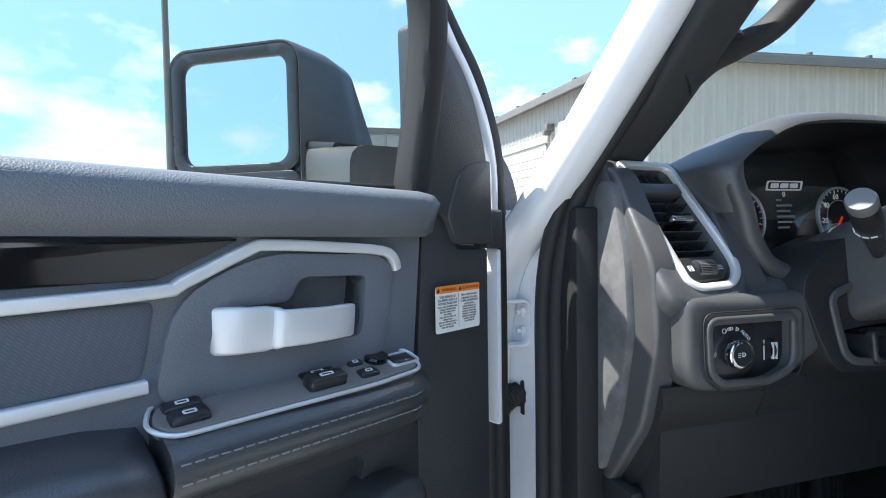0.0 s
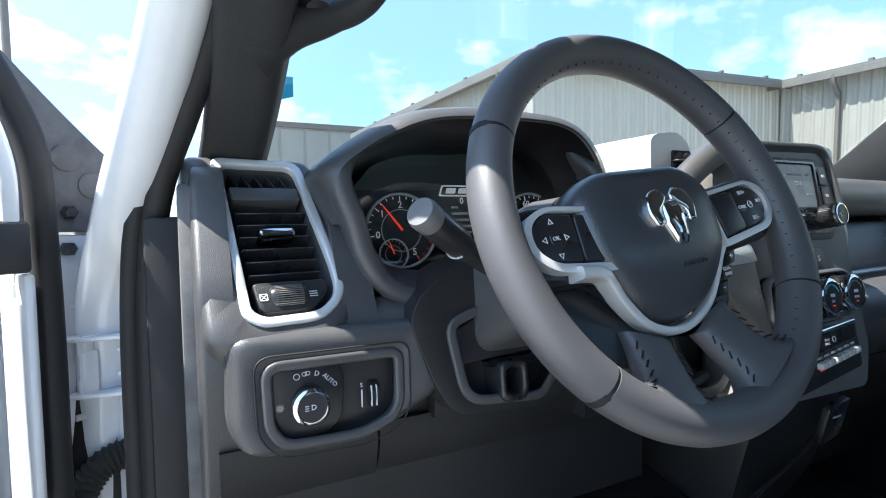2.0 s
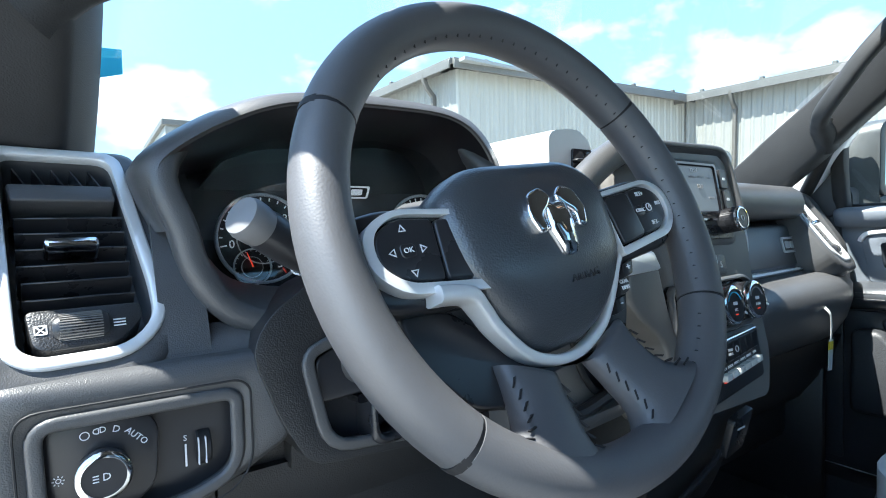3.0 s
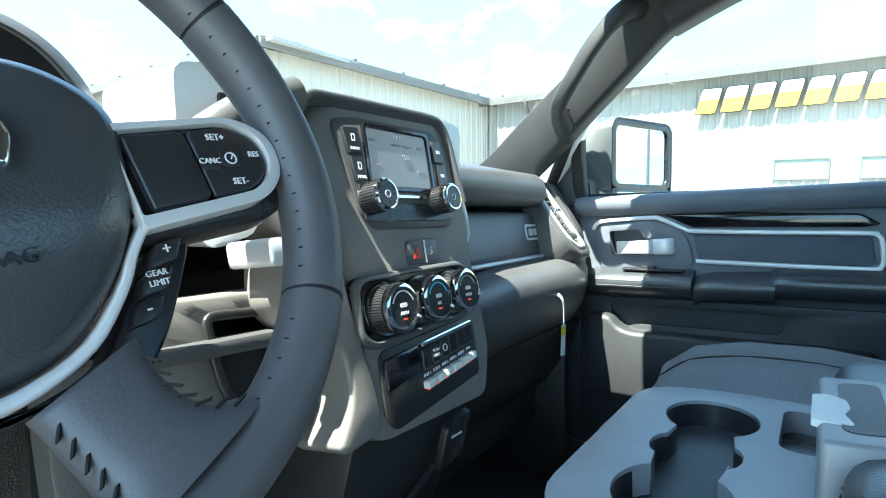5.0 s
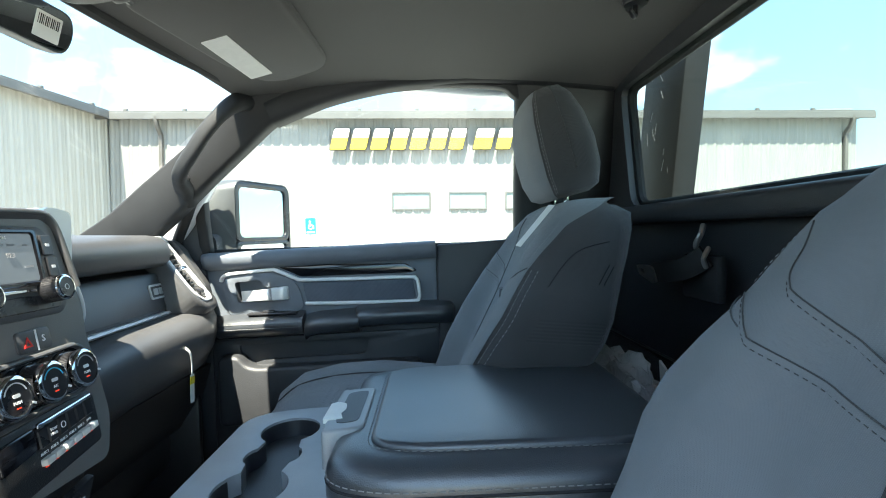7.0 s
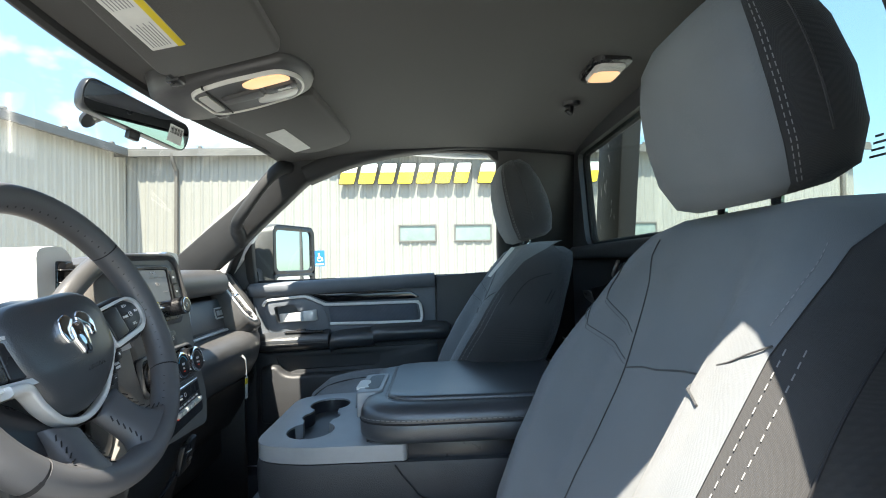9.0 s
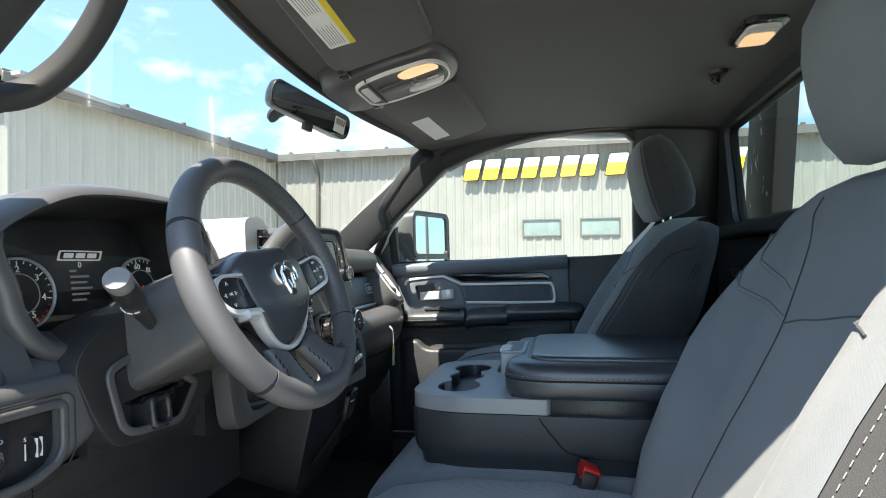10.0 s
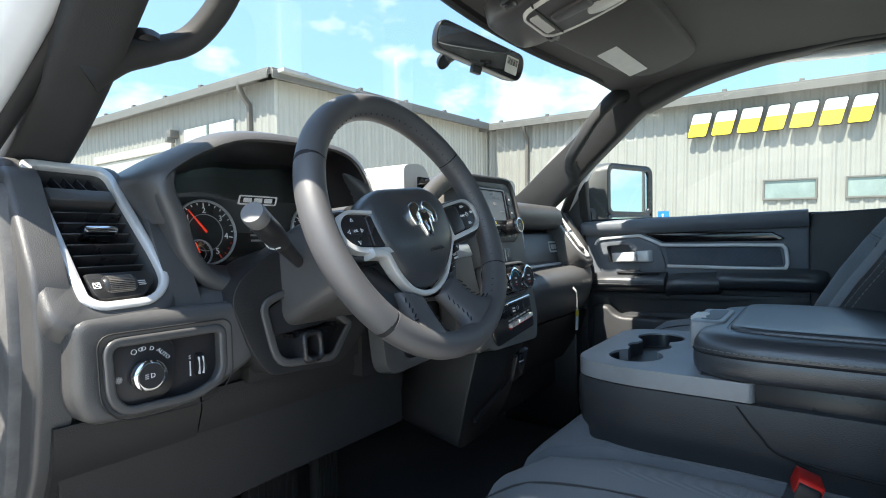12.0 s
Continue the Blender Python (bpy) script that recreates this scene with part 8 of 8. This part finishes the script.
for ob_ in [o for o in bpy.data.objects if o not in CON0 and o.type == "MESH"]:
    ob_.data.transform(Matrix.Translation((0.0235, -0.045, 0.008)) @ Matrix.Diagonal((1.19, 1, 1, 1)))
# belt buckles
for bx, by in ((-0.197, -0.600),):
    bk = empty("belt_buckle", "black seat belt buckle with a red release button", "buckle", at=(bx, by, 1.12))
    BM_ = basis((bx, by, 1.110), (1, 0.1, 0), (0.1, -0.35, 1))
    part("case", prism(rrect(0.048, 0.105, 0.008, 4, 0, 0.02), 0.012, BM_, 0.005, 3, back=-0.012), SMOOTH, bk)
    part("button", prism(rrect(0.040, 0.020, 0.004, 3, 0, 0.066), 0.0135, BM_, 0.004, 2, back=-0.0135), RED, bk, "red release button")
    part("stalk", tube([(bx, by - 0.01, 1.10), (bx - 0.005, by - 0.04, 1.0)], 0.014, 8, up=(1, 0, 0)), DOOR_DARK, bk)


# ---- overhead: console, visors, mirror, lamps ----
oc = empty("overhead_console", "grey overhead console with two map lamps", "console", at=(0.02, -0.25, 1.93))
OM = Matrix(((1, 0, 0, 0.022), (0, 1, 0, -0.245), (0, 0, 1, 1.916), (0, 0, 0, 1))) @ Matrix.Rotation(radians(-13), 4, "X") @ Matrix.Diagonal((1, 1, -1, 1))
shell = rounded([(-0.085, 0.140), (0.085, 0.140), (0.098, 0.02), (0.088, -0.12), (0.03, -0.146), (-0.03, -0.146), (-0.088, -0.12), (-0.098, 0.02)], 0.04, 5)
part("housing", loft([[(x * k, y * k, z) for x, y in shell] for k, z in ((1.02, -0.04), (1.02, 0.004), (0.99, 0.012), (0.93, 0.016), (0.4, 0.017))]), DASH, oc, m=OM, sharp=50)
face_line = rounded([(-0.066, 0.075), (0.066, 0.075), (0.078, 0.0), (0.070, -0.10), (0.025, -0.126), (-0.025, -0.126), (-0.070, -0.10), (-0.078, 0.0)], 0.03, 5)
part("rim", plate_with_opening(face_line, [(x * 0.945, -0.02 + (y + 0.02) * 0.95) for x, y in face_line], 0.024, None, 0.01, soft=0.002), LENS, oc, "pale satin rim", m=OM)
part("centre_panel", prism([(x * 0.955, -0.02 + (y + 0.02) * 0.96) for x, y in face_line], 0.0205, None, back=0.01), DASH, oc, m=OM)
for sd in (-1, 1):
    part("map_lamp", prism(rounded([(sd * 0.020, -0.030), (sd * 0.050, -0.018), (sd * 0.064, -0.050), (sd * 0.056, -0.098), (sd * 0.022, -0.112)], 0.014, 4), 0.0245, None, 0.003, 2, back=0.012), WARM if sd < 0 else LENS, oc, "lit warm map lamp" if sd < 0 else "unlit map lamp lens", m=OM)
rk_ = part("rocker", prism(rrect(0.030, 0.062, 0.008, 3, 0, -0.082), 0.027, None, 0.003, 2, back=0.012), DASH, oc, m=OM)
part("slot", prism(rrect(0.010, 0.026, 0.002, 2, 0, -0.088), 0.0278, None, back=0.02), PIANO, rk_, m=OM)
part("ridge", prism(rounded([(-0.016, 0.034), (0.016, 0.034), (0.020, -0.044), (-0.020, -0.044)], 0.008, 3), 0.027, None, 0.005, 3, back=0.012), DASH, oc, m=OM)
part("seam", box(-0.078, 0.078, 0.040, 0.042, 0.012, 0.0235, m=OM), INK, oc)
part("display", prism(rrect(0.082, 0.018, 0.003, 2, 0.0, 0.056), 0.0235, None, back=0.012), LENS, oc, "blank pale display strip", m=OM)


def visor(side):
    """A padded visor folded up against the headliner, with its label and clip."""
    v = empty("sun_visor", "charcoal cloth sun visor folded up, with a label", "visor", "sun visors", at=(0.35 * side, -0.3, 1.92))
    # local x outward, y back, z down
    m = Matrix(((side, 0, 0, 0), (0, -1, 0, 0), (0, 0, -1, 0), (0, 0, 0, 1)))
    VM = Matrix(((side, 0, 0, 0.105 * side), (0, -1, 0, -0.185), (0, 0.22, -1, 1.896), (0, 0, 0, 1)))
    out = rounded([(0.0, 0.0), (0.03, -0.012), (0.30, 0.018), (0.445, 0.055), (0.47, 0.10), (0.45, 0.185), (0.40, 0.205), (0.0, 0.185)], [0.01, 0.01, 0.04, 0.03, 0.03, 0.03, 0.03, 0.02], 4)
    part("pad", prism(out, 0.010, None, 0.005, 3, back=-0.012), HEADLINER, v, m=VM, sharp=50)
    la, lb_ = (0.105, 0.335) if side < 0 else (0.185, 0.405)
    lab = part("label", prism(rounded([(la, 0.015 + la * 0.06), (lb_, 0.015 + lb_ * 0.06), (lb_ - 0.004, 0.062 + lb_ * 0.06), (la - 0.004, 0.062 + la * 0.06)], 0.002, 2), 0.0110, None, back=0.009), PAPER, v, "printed airbag label", m=VM)
    if side < 0:
        part("label_band", prism([(la - 0.004, 0.062 + la * 0.06), (lb_ - 0.004, 0.062 + lb_ * 0.06), (lb_ - 0.004, 0.052 + lb_ * 0.06), (la - 0.004, 0.052 + la * 0.06)], 0.0114, None, back=0.0109), YELLOW, lab, "yellow band", m=VM)
        part("print", joined(*[prism([(xa_, 0.020 + xa_ * 0.06 + 0.0042 * k), (xb_, 0.020 + xb_ * 0.06 + 0.0042 * k), (xb_, 0.0212 + xb_ * 0.06 + 0.0042 * k), (xa_, 0.0212 + xa_ * 0.06 + 0.0042 * k)], 0.0113, None, back=0.0109) for k in range(7) for xa_, xb_ in ((la + 0.008, la + 0.075 - 0.008 * (k % 2)), (la + 0.115, lb_ - 0.012 - 0.01 * (k % 3)))]), GREYINK, lab, m=VM)
    cl = part("clip", joined(box(-0.022, 0.006, -0.012, 0.010, -0.006, 0.016, 0.004, 2), tube([(-0.03, 0.0, 0.006), (0.02, 0.0, 0.006)], 0.006, 8)), SMOOTH, v, m=VM)
    return v


visor(-1)
visor(1)
mir = empty("rearview_mirror", "black rear-view mirror with a barcode sticker", "mirror", at=(0.03, -0.03, 1.9))
MM = basis((0.027, -0.050, 1.862), (0.203, -0.075, -0.036), (0.0, -0.15, 1.0))
mo = rounded([(-0.112, 0.030), (0.112, 0.030), (0.120, 0.0), (0.112, -0.030), (-0.112, -0.030), (-0.120, 0.0)], 0.018, 4)
part("case", loft([[(x * k, y * k, z) for x, y in mo] for k, z in ((0.75, -0.036), (0.92, -0.026), (1.0, -0.008), (1.0, 0.004), (0.985, 0.007))]), SMOOTH, mir, m=MM, sharp=50)
part("glass", prism([(x * 0.965, y * 0.93) for x, y in mo], 0.0078, None, back=0.004), MIRROR, mir, "mirror glass", m=MM)
st = part("sticker", prism(rrect(0.034, 0.036, 0.001, 2, 0.082, -0.002), 0.0086, None, back=0.0076), PAPER, mir, "white barcode sticker", m=MM)
part("bars", joined(*[box(0.068 + 0.0024 * k, 0.068 + 0.0024 * k + (0.0014 if k % 3 else 0.0008), -0.002, 0.012, 0.0084, 0.0089) for k in range(12)]), INK, st, m=MM)
part("toggle", box(-0.012, 0.012, -0.046, -0.026, -0.012, 0.002, 0.003, 2), SMOOTH, mir, m=MM)
part("mount", tube(smooth_line([(0.027, -0.035, 1.865), (0.022, 0.0, 1.872), (0.018, 0.03, 1.862)], 4), 0.011, 10), SMOOTH, mir)
part("button_foot", lathe([(0.020, 0.0), (0.018, 0.008), (0.0, 0.010)], 16, basis((0.016, 0.036, 1.858), (1, 0, 0), (0, 0.5, -0.6))), SMOOTH, mir)

dome = empty("dome_lamp", "small lit dome lamp on the headliner", "lamp", at=(0.05, -0.95, 1.94))
part("base", prism(rrect(0.125, 0.078, 0.02, 4), 0.006, Matrix.Translation((0.050, -0.978, 1.940)) @ Matrix.Diagonal((1, 1, -1, 1)), 0.003, 2, back=-0.02), SMOOTH, dome)
DL = Matrix.Translation((0.050, -0.978, 1.940)) @ Matrix.Diagonal((1, 1, -1, 1))
lens = part("lens", prism(rrect(0.092, 0.062, 0.016, 4), 0.013, DL, 0.006, 3), LENS, dome, "ribbed frosted lens")
part("bulb_glow", prism(rrect(0.062, 0.054, 0.014, 5, 0.010, 0.0), 0.0146, DL, 0.002, 2, back=0.010), WARM, lens, "warm lit half of the lens")
for k in range(12):
    part("rib", box(-0.040 + 0.0073 * k, -0.0385 + 0.0073 * k, -0.026, 0.026, 0.0128, 0.0142, m=DL), LENS, lens)
hook = empty("coat_hook", "black coat hook on the headliner", "hook", at=(0.25, -0.96, 1.93))
part("base", lathe([(0.022, 0.0), (0.020, 0.008), (0.0, 0.010)], 16, Matrix.Translation((0.26, -0.965, 1.938)) @ Matrix.Diagonal((1, 1, -1, 1))), SMOOTH, hook)
part("arm", tube(smooth_line([(0.26, -0.965, 1.93), (0.255, -0.962, 1.912), (0.245, -0.955, 1.905), (0.237, -0.945, 1.912)], 4), 0.005, 8), SMOOTH, hook)
mic = empty("microphone", "small oval grille on the headliner", "grille", at=(0.47, -0.45, 1.96))
part("frame", lathe([(0.024, -0.004), (0.023, 0.003), (0.018, 0.004), (0.0, 0.002)], 24, Matrix.Translation((0.475, -0.450, 1.9505)) @ Matrix.Diagonal((1, 0.7, -1, 1))), SMOOTH, mic)
part("slots", joined(*[box(0.462 + 0.006 * k, 0.465 + 0.006 * k, -0.460, -0.440, 1.9455, 1.9475) for k in range(5)]), TAUPE, mic)


# ---- rear wall fittings, loose things, things outside the rear window ----
rb = empty("belt_retractor", "black seat belt with a steel tongue on the rear wall", "seat belt", at=(0.25, -1.05, 1.47))
part("bracket", box(0.150, 0.262, -1.056, -1.038, 1.425, 1.500, 0.006, 2), RUBBER, rb)
part("webbing", sweep(smooth_line([(0.165, -1.030, 1.500), (0.205, -1.016, 1.478), (0.255, -1.008, 1.470), (0.310, -1.014, 1.464)], 4), rrect(0.005, 0.036, 0.001, 2), up=(0, 0.2, 1)), RUBBER, rb)
part("tongue", prism(rounded([(0.0, -0.006), (0.020, -0.012), (0.075, 0.000), (0.075, 0.018), (0.020, 0.024), (0.0, 0.022)], 0.004, 3), 0.003, basis((0.298, -1.008, 1.453), (1, 0, 0.06), (0, 0.3, 1)), holes=[rrect(0.022, 0.009, 0.002, 2, 0.054, 0.009)]), METAL, rb, "steel tongue")
part("clip", joined(tube(smooth_line([(0.172, -1.030, 1.548), (0.160, -1.020, 1.535), (0.172, -1.018, 1.520), (0.186, -1.026, 1.512)], 4), 0.0045, 8, up=(0, 1, 0)), tube(smooth_line([(0.168, -1.036, 1.512), (0.158, -1.022, 1.496), (0.166, -1.030, 1.482)], 4), 0.004, 8, up=(0, 1, 0))), METAL, rb)
cp = empty("cup_panel", "black moulded rear storage panel", "panel", at=(0.2, -1.04, 1.2))
part("panel", box(-0.74, 0.74, -1.056, -1.035, 0.82, 1.30, 0.01, 2), CARPET, cp)
part("seam", box(-0.74, 0.74, -1.036, -1.033, 1.296, 1.303, 0.001, 1), SMOOTH, cp)


def crumple(centre, size, seed, n=14):
    """A crumpled thin sheet."""
    noise.seed_set(seed)
    bm = bmesh.new()
    bmesh.ops.create_icosphere(bm, subdivisions=4, radius=1.0)
    for v in bm.verts:
        k = 0.72 + 0.34 * noise.noise(v.co * 2.1) + 0.22 * noise.noise(v.co * 5.3) + 0.10 * noise.noise(v.co * 11)
        v.co = Vector((v.co.x * size[0], v.co.y * size[1], v.co.z * size[2])) * k
    bm.transform(Matrix.Translation(centre))
    return bm


thing("plastic_bag", crumple((0.36, -0.975, 1.235), (0.27, 0.060, 0.085), 5), PLASTIC_BAG, "crumpled clear plastic bag behind the console", "bag", sharp=25)
bx = empty("paper_leaflet", "folded white paper leaflet leaning behind the console", "paper", at=(0.22, -1.0, 1.22))
part("sheet", box(-0.055, 0.055, -0.002, 0.002, -0.05, 0.055, 0.0006, 1, m=Matrix.Translation((0.225, -1.005, 1.245)) @ Matrix.Rotation(radians(-24), 4, "Y") @ Matrix.Rotation(radians(-12), 4, "X")), PAPER, bx)
part("fold", box(-0.054, 0.0, -0.0015, 0.0015, -0.05, 0.050, 0.0006, 1, m=Matrix.Translation((0.232, -0.998, 1.243)) @ Matrix.Rotation(radians(-24), 4, "Y") @ Matrix.Rotation(radians(-12), 4, "X") @ Matrix.Rotation(radians(16), 4, "Z")), PAPER, bx)
# glove box tag
tg = empty("hang_tag", "white strap tag with a yellow band below the dashboard", "tag", at=(0.506, -0.07, 1.26))
part("strap", sweep(smooth_line([(0.490, -0.067, 1.318), (0.499, -0.073, 1.305), (0.505, -0.073, 1.28), (0.506, -0.072, 1.254)], 4), rrect(0.007, 0.001, 0.0004, 1), up=(0, 1, 0)), PAPER, tg)
part("card", box(-0.009, 0.009, -0.0006, 0.0006, -0.060, 0.0, m=Matrix.Translation((0.506, -0.072, 1.256)) @ Matrix.Rotation(radians(4), 4, "Y")), PAPER, tg)
part("band", box(-0.0092, 0.0092, -0.0011, 0.0011, -0.020, -0.004, m=Matrix.Translation((0.506, -0.072, 1.256)) @ Matrix.Rotation(radians(4), 4, "Y")), YELLOW, tg, "yellow band")
# blue film at the top of the windscreen's corner
thing("visor_film", loft([[(-0.661, 0.160, 1.643), (-0.632, 0.160, 1.652)], [(-0.651, 0.160, 1.676), (-0.632, 0.160, 1.677)]], closed=False), BLUEFILM, "small blue film tab on the windscreen", "film")
# equipment post behind the cab
rk = empty("headache_rack", "black steel rack post wrapped in clear film", "rack", at=(0.6, -1.2, 1.0))
part("post", sweep([(0.76, -1.21, 0.9), (0.74, -1.21, 1.40), (0.695, -1.21, 1.66), (0.615, -1.21, 1.97), (0.56, -1.21, 2.20)], rrect(0.215, 0.06, 0.012, 2), up=(0, 1, 0)), RUBBER, rk, sharp=40)
rnd = random.Random(11)
for k in range(14):
    z0 = rnd.uniform(1.63, 1.93)
    x0 = 0.685 - 0.25 * (z0 - 1.68) + rnd.uniform(-0.08, 0.08)
    tip_ = (x0 + rnd.uniform(-0.016, 0.016), -1.1785, z0 + rnd.uniform(0.012, 0.04))
    part("scuff", sweep([(x0, -1.1785, z0), tip_], rrect(0.0016, 0.0008, 0.0003, 1), up=(0, 1, 0)), GREYINK, rk, "pale scuff")
part("post", sweep([(-0.76, -1.21, 0.9), (-0.74, -1.21, 1.40), (-0.695, -1.21, 1.66), (-0.615, -1.21, 1.97), (-0.56, -1.21, 2.20)], rrect(0.215, 0.06, 0.012, 2), up=(0, 1, 0)), SMOOTH, rk, sharp=40)
part("crossbar", box(-0.75, 0.75, -1.26, -1.16, 0.85, 0.98, 0.02, 2), SMOOTH, rk)
part("deck", box(-0.95, 0.95, -4.5, -1.20, 0.80, 0.90, 0.02, 2), SMOOTH, rk)
# faint maker's print in the rear pane's corner, as plain bars
gm = empty("glass_print", "faint printed marks in the rear pane corner", "print", at=(-0.42, -1.096, 1.66))
for k in range(4):
    part("bar", box(-0.455 + 0.004 * (k % 2), -0.432 - 0.003 * k, -1.0965, -1.0955, 1.652 + 0.007 * k, 1.6545 + 0.007 * k), GREYINK, gm)
